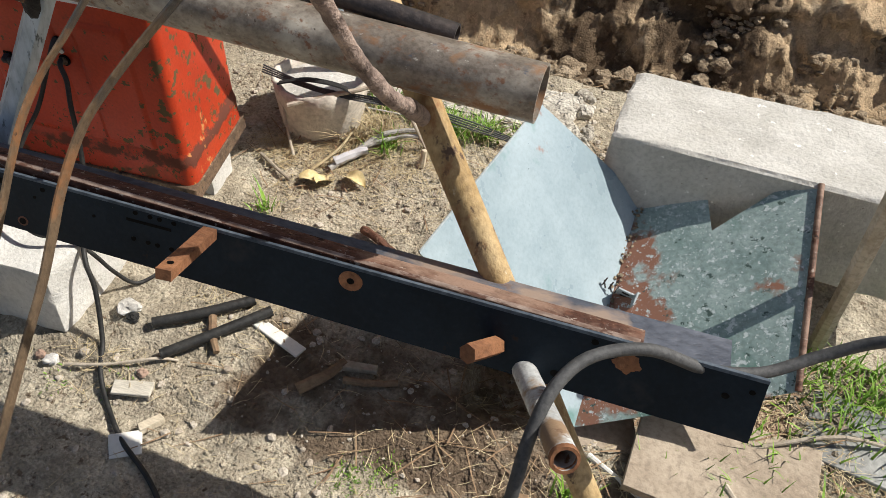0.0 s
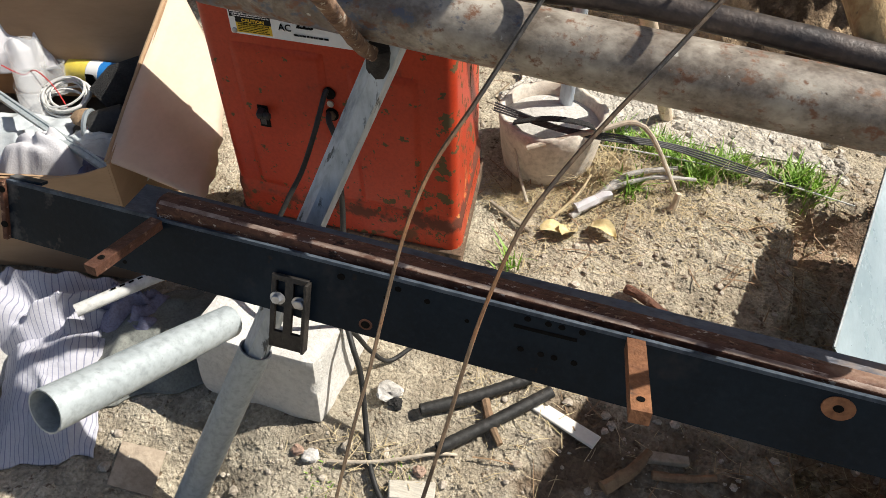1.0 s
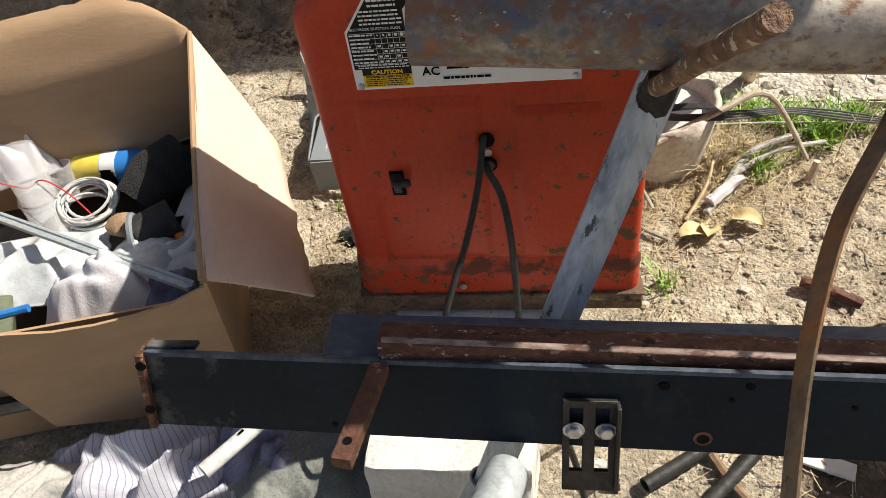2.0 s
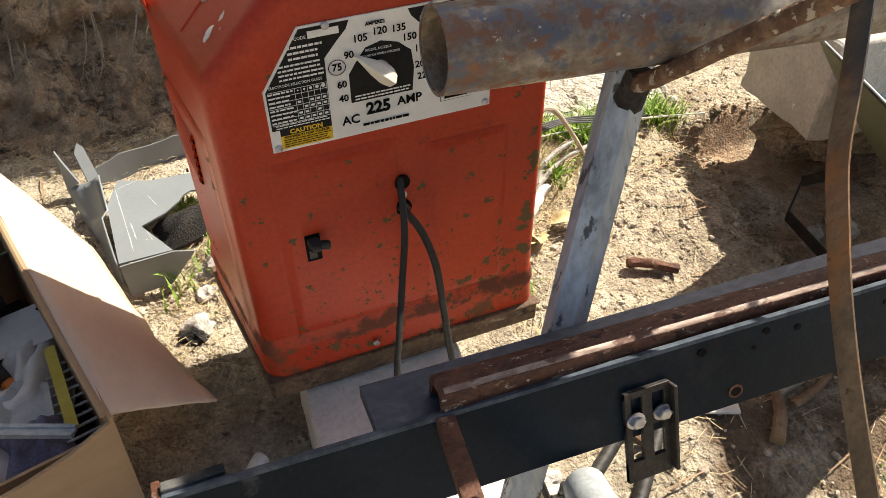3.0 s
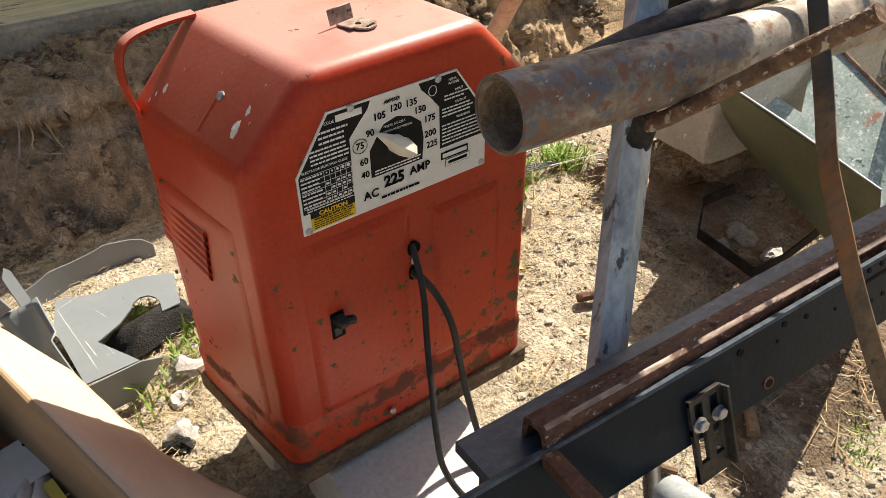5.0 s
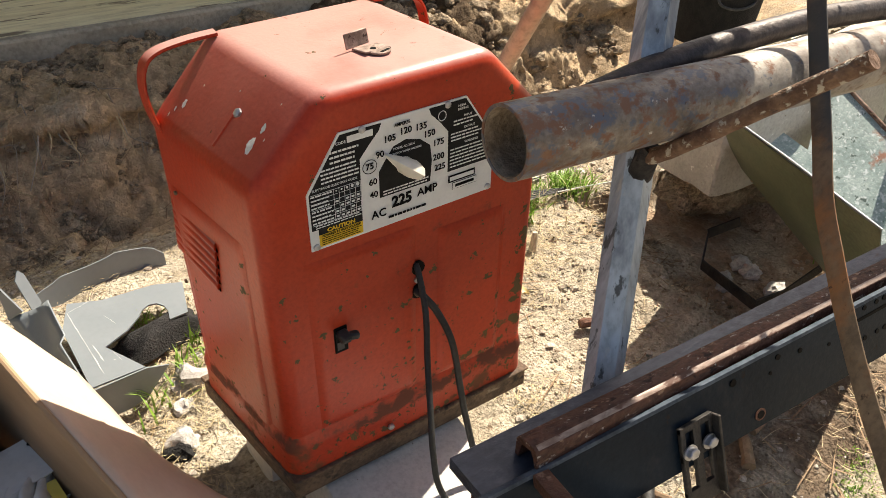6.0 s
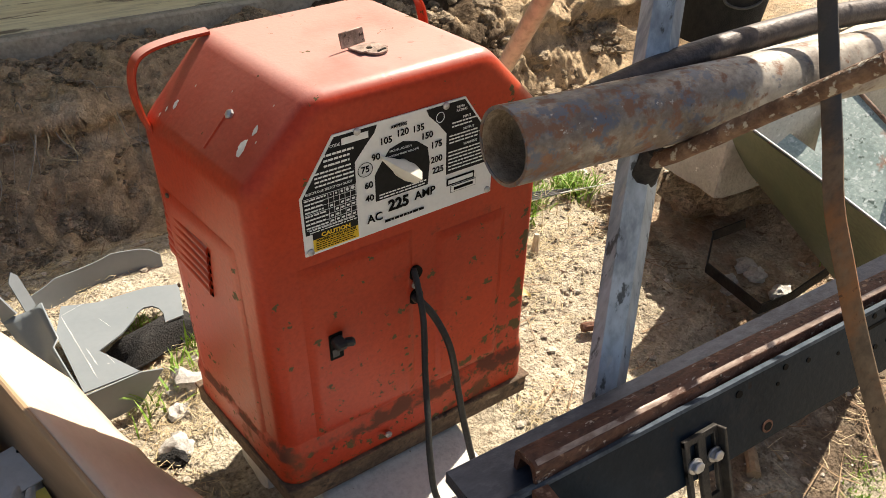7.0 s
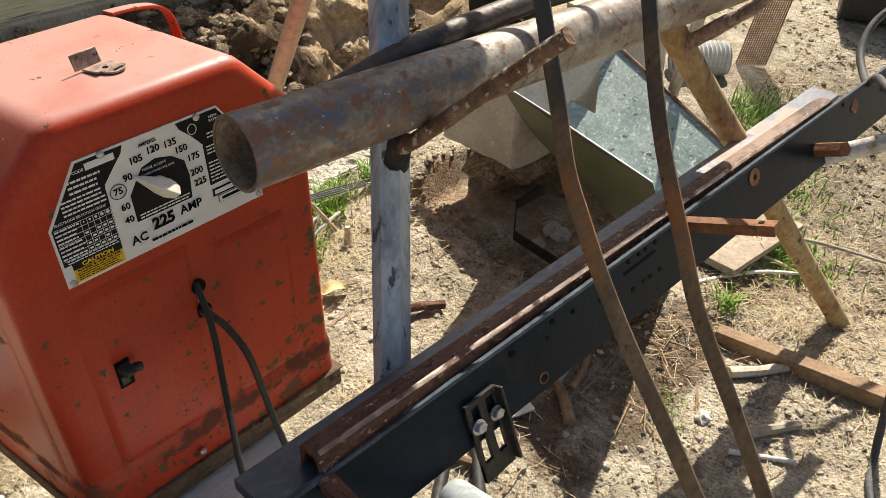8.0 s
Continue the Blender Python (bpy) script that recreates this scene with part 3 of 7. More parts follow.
def cloth(name, material, parent, centre, size, seed, height, turn=0.0, cells=44, folds=9.0, floor=None, thick=0.003, label=""):
    """A crumpled sheet: a grid with folds and creases that lies over what is below it."""
    bm = bmesh.new()
    uvl = bm.loops.layers.uv.new("UVMap")
    cs, sn = math.cos(turn), math.sin(turn)
    o = Vector((seed * 5.1, seed * 2.3, seed))
    rows = []
    for j in range(cells + 1):
        row = []
        for i in range(cells + 1):
            u, v = i / cells - 0.5, j / cells - 0.5
            wob = 0.06 * noise.noise(Vector((u * 4, v * 4, seed)))
            x, y = (u + wob) * size[0], (v + 0.06 * noise.noise(Vector((u * 4 + 9, v * 4, seed)))) * size[1]
            bend = 0.16 * noise.noise(Vector((u * 2.6, v * 2.6, seed + 5)))
            ua, va = u * 0.86 - v * 0.5 + bend, u * 0.5 + v * 0.86 - bend
            p = Vector((ua * folds * 0.62, va * folds * 0.20, 0)) + o
            f = 1 - ((noise.noise(p) * 2.2) ** 2 + 0.03) ** 0.375
            g = 1 - ((noise.noise(Vector((va * folds * 0.6, ua * folds * 0.3, seed))) * 2.2) ** 2 + 0.03) ** 0.4
            g += 0.25 * noise.noise(Vector((ua * folds * 1.6, va * folds * 0.7, seed + 2)))
            edge = max(abs(u), abs(v)) * 2
            dome = 1 - edge ** 2 * 0.85
            hem = 1 - edge ** 5
            h = height * hem * (0.40 * dome + 0.48 * f * (0.35 + 0.65 * dome) + 0.15 * g)
            wx, wy = centre[0] + x * cs - y * sn, centre[1] + x * sn + y * cs
            base = centre[2] if floor is None else floor(wx, wy)
            row.append((bm.verts.new((wx, wy, max(base + 0.004, base + h))), u * size[0], v * size[1]))
        rows.append(row)
    for j in range(cells):
        for i in range(cells):
            q = [rows[j][i], rows[j][i + 1], rows[j + 1][i + 1], rows[j + 1][i]]
            f = bm.faces.new([a[0] for a in q])
            for lp, a in zip(f.loops, q):
                lp[uvl].uv = (a[1], a[2])
    ob = part(name, bm, material, parent, label, angle=180)
    md = ob.modifiers.new("thickness", "SOLIDIFY")
    md.thickness = thick
    return ob


def text_mesh(txt, size, x, z, y, warp, bold=0.0, align="CENTER", spin=0.0, wide=1.0):
    """Writing as flat geometry on the front of a thing that faces -y."""
    cu = bpy.data.curves.new("writing", "FONT")
    cu.body, cu.size, cu.align_x, cu.align_y, cu.offset, cu.extrude = txt, size, align, "CENTER", bold, 0.0002
    cu.resolution_u = 3
    tmp = bpy.data.objects.new("tmp_text", cu)
    scene.collection.objects.link(tmp)
    me = bpy.data.meshes.new_from_object(tmp.evaluated_get(bpy.context.evaluated_depsgraph_get()))
    bpy.data.objects.remove(tmp)
    bm = bmesh.new()
    bm.from_mesh(me)
    bpy.data.meshes.remove(me)
    c, s = math.cos(spin), math.sin(spin)
    for v in bm.verts:
        a, b = v.co.x * wide, v.co.y
        v.co = warp(Vector((x + a * c - b * s, y - v.co.z, z + a * s + b * c)))
    return bm


# ---- ground ----
LEVELS = ((-80, -0.27), (-3, -0.27), (-0.6, -0.248), (-0.42, -0.248), (-0.3, -0.215), (-0.2, -0.202), (0.1, -0.170), (0.35, -0.150), (0.6, -0.135), (0.95, -0.15), (1.22, -0.38), (1.5, -0.40), (1.64, -0.24), (1.76, -0.10), (1.93, -0.065), (2.1, -0.05), (80, -0.02))


def level(y):
    for (y0, z0), (y1, z1) in zip(LEVELS, LEVELS[1:]):
        if y <= y1:
            t = (y - y0) / (y1 - y0)
            return z0 + (z1 - z0) * (t * t * (3 - 2 * t) if y0 > -1 else t)
    return LEVELS[-1][1]


def gz(x, y, fine=True):
    z = level(y)
    right = min(1, max(0, (x - 2.3) / 1.2))
    if y > 0.3:
        z = z * (1 - right) + right * (-0.15 + 0.04 * min(1, max(0, (y - 1.6) / 0.6)))
    z -= 0.025 * math.exp(-((x + 0.33) / 0.16) ** 2 - ((y - 0.30) / 0.22) ** 2)
    z -= 0.035 * math.exp(-((x - 0.93) / 0.22) ** 2 - ((y - 0.02) / 0.16) ** 2)
    z += 0.03 * math.exp(-((x - 0.60) / 0.25) ** 2 - ((y - 0.47) / 0.16) ** 2)
    z -= 0.075 * math.exp(-((x + 0.15) / 0.10) ** 2 - ((y + 0.47) / 0.10) ** 2)
    if 0.8 < x < 1.5 and -0.3 < y < 0.6:
        # dug hole beside the trough, with a crumbled edge
        e = 0.885 + 0.03 * noise.noise(Vector((y * 9, 4, 0))) + 0.012 * noise.noise(Vector((y * 31, 1, 0)))
        z -= 0.095 * min(1, max(0, (x - e) / 0.020)) * min(1, max(0, (y + 0.25) / 0.12)) * min(1, max(0, (0.53 - y) / 0.05)) * min(1, max(0, (1.45 - x) / 0.1))
    p = Vector((x, y, 0))
    near = min(1, max(0, 1 - max(abs(x - 0.4) - 2.0, abs(y) - 2.2, 0) / 1.2))
    z += near * (0.020 * noise.noise(p * 2.3) + 0.010 * noise.noise(p * 6.1))
    if fine and near > 0:
        lumpy = near * (1 + 2.6 * min(1, max(0, (y - 1.0) / 0.4)))
        z += lumpy * (0.0060 * noise.noise(p * 17) + 0.0040 * noise.noise(p * 41) + 0.0022 * noise.noise(p * 95))
        if 1.0 < y < 2.2 and x > 0.65:
            k = near * min(1, (x - 0.65) / 0.3) * min(1, (y - 1.0) / 0.2)
            z += k * (0.045 * noise.noise(p * 6.1 + Vector((3, 0, 9))) + 0.022 * (0.35 - abs(noise.noise(p * 13 + Vector((1, 0, 2))))) + 0.012 * noise.noise(p * 38))
        if 1.15 < y < 2.2:
            z += near * 0.05 * noise.noise(p * 5.3 + Vector((0, 0, 4))) + near * 0.035 * (0.4 - abs(noise.noise(p * 11 + Vector((0, 0, 7))))) + near * 0.018 * (0.4 - abs(noise.noise(p * 27)))
    return z


def spaced(lo, hi, step, far_lo, far_hi):
    xs = list(np.arange(lo, hi, step))
    d, a = step, lo
    left = []
    while a > far_lo:
        d *= 1.22
        a -= d
        left.append(a)
    d, a = step, xs[-1]
    right = []
    while a < far_hi:
        d *= 1.22
        a += d
        right.append(a)
    return left[::-1] + xs + right


def ground():
    xs, ys = spaced(-0.95, 1.95, 0.0105, -70, 70), spaced(-0.95, 2.1, 0.0115, -70, 70)
    def crumbly(x, y):
        """The dug face is undercut and lumpy: it is also pushed in and out, not only up and down."""
        k = min(1, max(0, (y - 1.38) / 0.10)) * min(1, max(0, (2.0 - y) / 0.12)) * min(1, max(0, 1 - (abs(x - 0.4) - 2.0) / 1.0))
        z = gz(x, y)
        if k <= 0:
            return (x, y, z)
        p = Vector((x * 1.0, y * 0.6, z))
        crust = min(1, max(0, (z + 0.165 + 0.05 * noise.noise(Vector((x * 3.1, 2, 0)))) / 0.03))
        push = 0.045 * crust + 0.060 * noise.noise(p * 6.5) + 0.034 * (0.4 - abs(noise.noise(p * 14))) + 0.016 * noise.noise(p * 31) + 0.008 * noise.noise(p * 70)
        return (x + k * 0.012 * noise.noise(p * 23 + Vector((5, 0, 0))), y - k * push, z)

    verts = [crumbly(x, y) for y in ys for x in xs]
    w = len(xs)
    faces = [(j * w + i, j * w + i + 1, (j + 1) * w + i + 1, (j + 1) * w + i) for j in range(len(ys) - 1) for i in range(w - 1)]
    me = bpy.data.meshes.new("ground")
    me.from_pydata(verts, [], faces)
    me.materials.append(M["dirt"])
    me.polygons.foreach_set("use_smooth", [True] * len(me.polygons))
    return tagged(new("ground", me), "dry tan dirt yard with a dug trench and bank", "ground", kind="structure")


ground()


# ---- the house behind the bank ----
def house():
    bm = fresh()
    box(bm, (-1.2, 2.17, -0.18), (6.4, 0.2, 0.40), bevel=0.01)
    solo("wall_foundation", bm, M["foundation"], "grey concrete house foundation above the dirt bank", "wall", kind="structure")
    wall = tagged(new("wall_house"), "weathered cream lap siding on the house wall", "wall", kind="structure")
    bm = fresh()
    box(bm, (-1.2, 2.19, 1.20), (6.4, 0.10, 2.34))
    part("sheathing", bm, M["siding"], wall)
    z = 0.012
    while z < 2.2:
        bm = fresh()
        sweep(bm, [(0, 0), (0.034, 0.0), (0.030, 0.012), (0.012, 0.205), (0, 0.205)], [(-4.4, 2.14, z), (2.0, 2.14, z)], side=(0, -1, 0))
        part("siding_board", bm, M["siding"], wall)
        z += 0.19
    # Unseen roof; its eave is drawn out to shade the bank and ground.
    bm = fresh()
    plate(bm, [(-4.7, 1.69, 2.33), (2.1, 1.69, 2.33), (2.1, 4.6, 3.3), (-4.7, 4.6, 3.3)], 0.12)
    solo("roof", bm, M["roof"], "unseen brown house roof, its eave drawn out to shade the bank", "roof", kind="structure")


house()


# ---- the welding machine ----
def warp(v):
    """The machine leans a little to one side and stands slightly askew."""
    return Vector((v.x - 0.09 * v.y - 0.045 * v.z, v.y + 0.10 * v.x * v.y - 0.020 * v.z, v.z * (1 + 0.05 * v.x)))


def bent(bm):
    for v in bm.verts:
        v.co = warp(v.co)
    return bm


def plate_warp(v):
    """Sets the name plate, slightly narrower and higher, on the leaning front."""
    return warp(Vector((v.x * 0.94 - 0.016, v.y, 0.392 + (v.z - 0.378) * 0.974)))


def plated(bm):
    for v in bm.verts:
        v.co = plate_warp(v.co)
    return bm


def outline(inset, low=0.0):
    """The machine's front outline: straight sides, sloped shoulders, a flat top, all with rounded corners."""
    w, s, t, h = 0.2175 - inset, 0.492 - inset * 0.4, 0.122 - inset * 0.45, 0.591 - inset
    raw = [(-w, low), (-w, s), (-t, h), (t, h), (w, s), (w, low)]
    out = [raw[0]]
    for i in range(1, 5):
        a, b, c = Vector(raw[i - 1]), Vector(raw[i]), Vector(raw[i + 1])
        d1, d2 = (a - b).normalized(), (c - b).normalized()
        k = 0.016
        p1, p2 = b + d1 * k, b + d2 * k
        for j in range(6):
            t2 = j / 5
            q = (1 - t2) ** 2 * p1 + 2 * t2 * (1 - t2) * b + t2 * t2 * p2
            out.append((q.x, q.y))
    return out + [raw[5]]


def welder():
    e = thing("welding_machine", (0, 0.13, -0.045), "chipped red-orange steel arc welding machine on a concrete block", "welder")
    D, R = 0.275, 0.022
    bm = fresh()
    rows = []
    steps = [(math.radians(a)) for a in (0, 22, 45, 68, 90)]
    front = [(R - R * math.cos(b), R - R * math.sin(b)) for b in steps]  # (depth, inset)
    seq = [(y, i) for y, i in front] + [(D - y, i) for y, i in front[::-1]]
    for y, inset in seq:
        rows.append([bm.verts.new((x, y, z)) for x, z in outline(inset)])
    n = len(rows[0])
    for a, b in zip(rows, rows[1:]):
        for k in range(n - 1):
            bm.faces.new((a[k], a[k + 1], b[k + 1], b[k]))
    bm.faces.new(rows[0])
    bm.faces.new(rows[-1][::-1])
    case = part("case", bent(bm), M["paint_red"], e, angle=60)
    # flared skirt that follows the rounded footprint of the case
    foot = [Vector((-(0.2175 - i), y, 0)) for y, i in seq] + [Vector((0.2175 - i, y, 0)) for y, i in seq[::-1]]
    bm = fresh()
    rings = []
    for i, p in enumerate(foot):
        d = (foot[(i + 1) % len(foot)] - foot[i - 1]).normalized()
        o = Vector((-d.y, d.x, 0))
        o = o if o.dot(p - Vector((0, D / 2, 0))) > 0 else -o
        dent = 0.0010 * noise.noise(p * 19)
        rings.append([bm.verts.new(p + o * (a + (dent if 0.02 < z < 0.07 else 0)) + Vector((0, 0, z))) for a, z in ((-0.003, 0.0), (0.0048, 0.0), (0.0040, 0.020), (0.0036, 0.040), (0.0052, 0.051), (0.0040, 0.060), (0.0014, 0.070), (-0.0005, 0.080))])
    for a, b in zip(rings, rings[1:] + rings[:1]):
        for q in range(7):
            bm.faces.new((a[q], b[q], b[q + 1], a[q + 1]))
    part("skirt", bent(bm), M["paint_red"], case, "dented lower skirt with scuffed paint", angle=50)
    # base pan
    bm = fresh()
    box(bm, (0, D / 2, -0.022), (0.447, D + 0.018, 0.042), bevel=0.004)
    box(bm, (0, D / 2, -0.003), (0.452, D + 0.024, 0.006), bevel=0.002)
    part("base_pan", bent(bm), M["base_dirty"], e, "rusty dirt-coated steel base pan")
    # pressed panels of the front and the side, with soft edges
    def pressed(cx, cz, w, h, depth, put, soft=0.011, n=36):
        bm2 = fresh()
        grid = []
        for r in range(n + 1):
            row = []
            for c in range(n + 1):
                u, v = (c / n - 0.5) * w, (r / n - 0.5) * h
                d = min(w / 2 - abs(u), h / 2 - abs(v))
                f = min(1, max(0, d / soft))
                row.append(bm2.verts.new(put(cx + u, cz + v, 0.0003 + depth * f * f * (3 - 2 * f))))
            grid.append(row)
        for a, b in zip(grid, grid[1:]):
            for p, q, r, t in zip(a, a[1:], b[1:], b):
                bm2.faces.new((p, q, r, t))
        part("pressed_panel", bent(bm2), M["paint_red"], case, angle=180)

    pressed(-0.085, 0.225, 0.165, 0.30, 0.0042, lambda x, z, d: (x, -d, z))
    pressed(0.095, 0.215, 0.120, 0.28, 0.0042, lambda x, z, d: (x, -d, z))
    pressed(0.150, 0.22, 0.20, 0.36, 0.0025, lambda y, z, d: (-0.2175 - d, y, z))
    # louvres in the side: six long pressed ramps with scalloped mouths
    for i in range(6):
        zc, y0, hh = 0.3585 - i * 0.0150, 0.124 + 0.003 * i, 0.0077
        bm = fresh()
        rows = []
        for g in (0.0, 0.03, 0.12, 0.3, 0.5, 0.7, 0.86, 1.0):
            lift = 0.0078 * (1 - g) ** 0.6
            rows.append([bm.verts.new((-0.2172 - lift * math.sqrt(max(0, math.sin(math.pi * s / 10))), y0 + 0.134 * g - 0.004 * math.sin(math.pi * s / 10) * (1 - g), zc + hh * (s / 5 - 1))) for s in range(11)])
        for a, b in zip(rows, rows[1:]):
            for p, q, r, t in zip(a, a[1:], b[1:], b):
                bm.faces.new((p, q, r, t))
        bm.faces.new(rows[0])
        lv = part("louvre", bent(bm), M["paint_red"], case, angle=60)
        bm = fresh()
        arc = [(-0.2195 - 0.0030 * math.sin(math.pi * k / 8), y0 - 0.0030 - 0.0012 * math.sin(math.pi * k / 8), zc - 0.0040 + 0.0042 * math.cos(math.pi * k / 8)) for k in range(9)]
        plate(bm, arc, 0.0006, push=(0, -1, 0))
        part("louvre_slot", bent(bm), M["ink"], lv, "dark louvre opening")
    for y, z in ((0.225, 0.395), (0.262, 0.22)):
        bm = fresh()
        lathe(bm, (0, 0, 0), [(0.0034, -0.001), (0.0034, 0.0014), (0.002, 0.0022)], seg=8, axis=Matrix.Rotation(radians(-90), 3, "Y"))
        bm.transform(Matrix.Translation((-0.2205, y, z)))
        part("side_screw", bent(bm), M["base_dirty"], case)
    # drops of white paint and a screw on the sloped shoulder
    slope = (Vector((-0.122, 0, 0.591)) - Vector((-0.2175, 0, 0.492))).normalized()
    nrm = Vector((-slope.z, 0, slope.x))
    for k, y, r in ((0.30, 0.056, 0.0075), (0.47, 0.052, 0.0045), (0.28, 0.215, 0.0045), (0.20, 0.226, 0.0022), (0.13, 0.232, 0.002), (0.5, 0.20, 0.0012), (0.62, 0.13, 0.0010), (0.40, 0.04, 0.0012), (0.70, 0.05, 0.0010)):
        q = Vector((-0.2175, y, 0.492)) + slope * (k * 0.151) + nrm * 0.001
        bm = fresh()
        rock(bm, (0, 0, 0), r, seed=k * 10, squash=(1.25, 0.62, 0.07), sub=3, rough=0.8)
        bm.transform(Matrix.Translation(q) @ Matrix.Rotation(radians(-50), 4, "Y"))
        part("paint_drip", bent(bm), M["white_board"], case, "dried white paint drip")
    q = Vector((-0.2175, 0.108, 0.492)) + slope * 0.070 + nrm * 0.001
    bm = fresh()
    lathe(bm, (0, 0, 0), [(0.0062, 0), (0.0062, 0.003), (0.004, 0.0045)], seg=6, axis=Matrix.Rotation(radians(-50), 3, "Y"))
    bm.transform(Matrix.Translation(q))
    part("shoulder_screw", bent(bm), M["zinc"], case)
    bm = fresh()
    a, b = Vector((-0.2175, 0.145, 0.492)) + slope * 0.02 + nrm * 0.0006, Vector((-0.2175, 0.145, 0.492)) + slope * 0.066 + nrm * 0.0006
    tube(bm, [a + Vector((0, -0.03, 0)), b + Vector((0, -0.03, 0))], 0.0022, 6)
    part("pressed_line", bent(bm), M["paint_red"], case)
    # carrying handles on both shoulders
    for sx in (-1, 1):
        bm = fresh()
        pts = smooth_path([(sx * 0.212, 0.240, 0.470), (sx * 0.219, 0.252, 0.500), (sx * 0.221, 0.258, 0.535), (sx * 0.214, 0.260, 0.565), (sx * 0.196, 0.260, 0.580), (sx * 0.160, 0.256, 0.588), (sx * 0.118, 0.250, 0.592)], 5)
        sweep(bm, [(-0.009, -0.0022), (0.009, -0.0022), (0.010, 0.0), (0.009, 0.0022), (-0.009, 0.0022), (-0.010, 0.0)], pts, side=(0, 1, 0), up=(sx, 0, 0.6))
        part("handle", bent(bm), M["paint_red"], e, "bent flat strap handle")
    # lifting eye on the top
    bm = fresh()
    box(bm, (0.002, 0.086, 0.5930), (0.040, 0.026, 0.0022), Euler((radians(-4), radians(3), radians(6))).to_matrix(), bevel=0.0008)
    b = fresh()
    lathe(b, (0.004, 0.074, 0.5926), [(0.0145, 0.0), (0.0145, 0.0022)], seg=16)
    merge(bm, b)
    box(bm, (-0.010, 0.100, 0.6035), (0.038, 0.0022, 0.019), Euler((radians(-12), 0, radians(10))).to_matrix(), bevel=0.0008)
    eye = part("lifting_tab", bent(bm), M["tab_steel"], e, "bent bare-metal lifting tab")
    bm = fresh()
    lathe(bm, (0.0, 0.080, 0.5948), [(0.0036, 0), (0.0036, 0.0006)], seg=12)
    part("tab_hole", bent(bm), M["ink"], eye)
    bm = fresh()
    box(bm, (0.008, 0.067, 0.5948), (0.016, 0.004, 0.0008), Euler((0, 0, 0.3)).to_matrix(), bevel=0.0003)
    part("tab_slot", bent(bm), M["ink"], eye)

    # name plate
    W, Z0, Z1 = 0.148, 0.378, 0.532
    y = -0.0022
    shape = [(-W, Z0), (W, Z0), (W, Z0 + 0.083), (0.098, Z1), (-0.098, Z1), (-W, Z0 + 0.083)]
    bm = fresh()
    plate(bm, [(x, y, z) for x, z in shape], 0.0016, push=(0, -1, 0))
    lab = part("name_plate", plated(bm), M["label_white"], e, "black and white aluminium name plate with yellow caution panel")

    def panel(name, pts, m, lift=0.0006, label=""):
        bm2 = fresh()
        plate(bm2, [(x, y - lift, z) for x, z in pts], 0.0004, push=(0, -1, 0))
        return part(name, plated(bm2), m, lab, label)

    i = 0.0028
    left = [(-W + i, 0.4085), (-0.071, 0.4085), (-0.0705, 0.489), (-0.055, 0.506), (-0.041, 0.520), (-0.037, Z1 - i), (-0.0965, Z1 - i), (-W + i, Z0 + 0.082)]
    right = [(0.068, 0.4285), (W - i, 0.4285), (W - i, Z0 + 0.082), (0.0965, Z1 - i), (0.036, Z1 - i), (0.040, 0.520), (0.054, 0.506), (0.068, 0.489)]
    panel("black_field", left, M["label_black"])
    panel("black_field", right, M["label_black"])
    dial = [(-0.043, 0.424), (0.038, 0.424), (0.041, 0.455), (0.038, 0.478), (0.022, 0.491), (0.000, 0.497), (-0.020, 0.492), (-0.033, 0.476), (-0.043, 0.462)]
    panel("dial_field", dial, M["label_black"])
    panel("caution_field", [(-0.136, 0.3815), (-0.071, 0.3815), (-0.071, 0.3995), (-0.136, 0.3995)], M["label_yellow"], label="yellow caution panel")
    panel("caution_band", [(-0.136, 0.3995), (-0.071, 0.3995), (-0.071, 0.4085), (-0.136, 0.4085)], M["label_black"])
    panel("code_window", [(-0.087, 0.5165), (-0.050, 0.5165), (-0.050, 0.525), (-0.087, 0.525)], M["label_white"], 0.0011)

    def write(txt, size, x, z, m, **kw):
        part("lettering", text_mesh(txt, size, x, z, y - 0.0013, plate_warp, **kw), m, lab)

    for txt, x, z in (("40", -0.0525, 0.4325), ("60", -0.0530, 0.4512), ("75", -0.0568, 0.4745), ("90", -0.0410, 0.4870), ("105", -0.0255, 0.5050), ("120", -0.0010, 0.5095), ("135", 0.0230, 0.5085), ("150", 0.0362, 0.4950), ("175", 0.0512, 0.4784), ("200", 0.0516, 0.4572), ("225", 0.0540, 0.4410)):
        write(txt, 0.0125, x, z, M["ink"], bold=0.00022)
    write("AC", 0.0170, -0.046, 0.4010, M["ink"], bold=0.0003)
    write("225", 0.0220, -0.009, 0.4110, M["ink"], bold=0.0009, wide=0.98)
    write("AMP", 0.0170, 0.033, 0.4125, M["ink"], bold=0.0003)
    write("AMPERES", 0.0060, -0.006, 0.5205, M["ink"], bold=0.00015)
    write("CAUTION", 0.0080, -0.1035, 0.4040, M["label_yellow"], bold=0.0003, wide=1.15)
    write("CODE", 0.0052, -0.0965, 0.519, M["label_white"])
    write("POWERED BY HIGH VOLTAGE", 0.0042, -0.1035, 0.3972, M["ink"], bold=0.0001)
    write("MODEL AC-225-S", 0.0044, -0.004, 0.4885, M["label_white"])
    write("NOT SWITCH WHEN WELDING", 0.0038, -0.004, 0.4815, M["label_white"])
    write("INPUT", 0.0048, 0.100, 0.506, M["label_white"])
    write("OUTPUT", 0.0048, 0.103, 0.489, M["label_white"])
    write("WARNING", 0.0048, 0.107, 0.467, M["label_white"])
    write("NEMA", 0.0048, 0.0895, 0.5215, M["label_white"])
    write("RATING", 0.0048, 0.0915, 0.5165, M["label_white"])
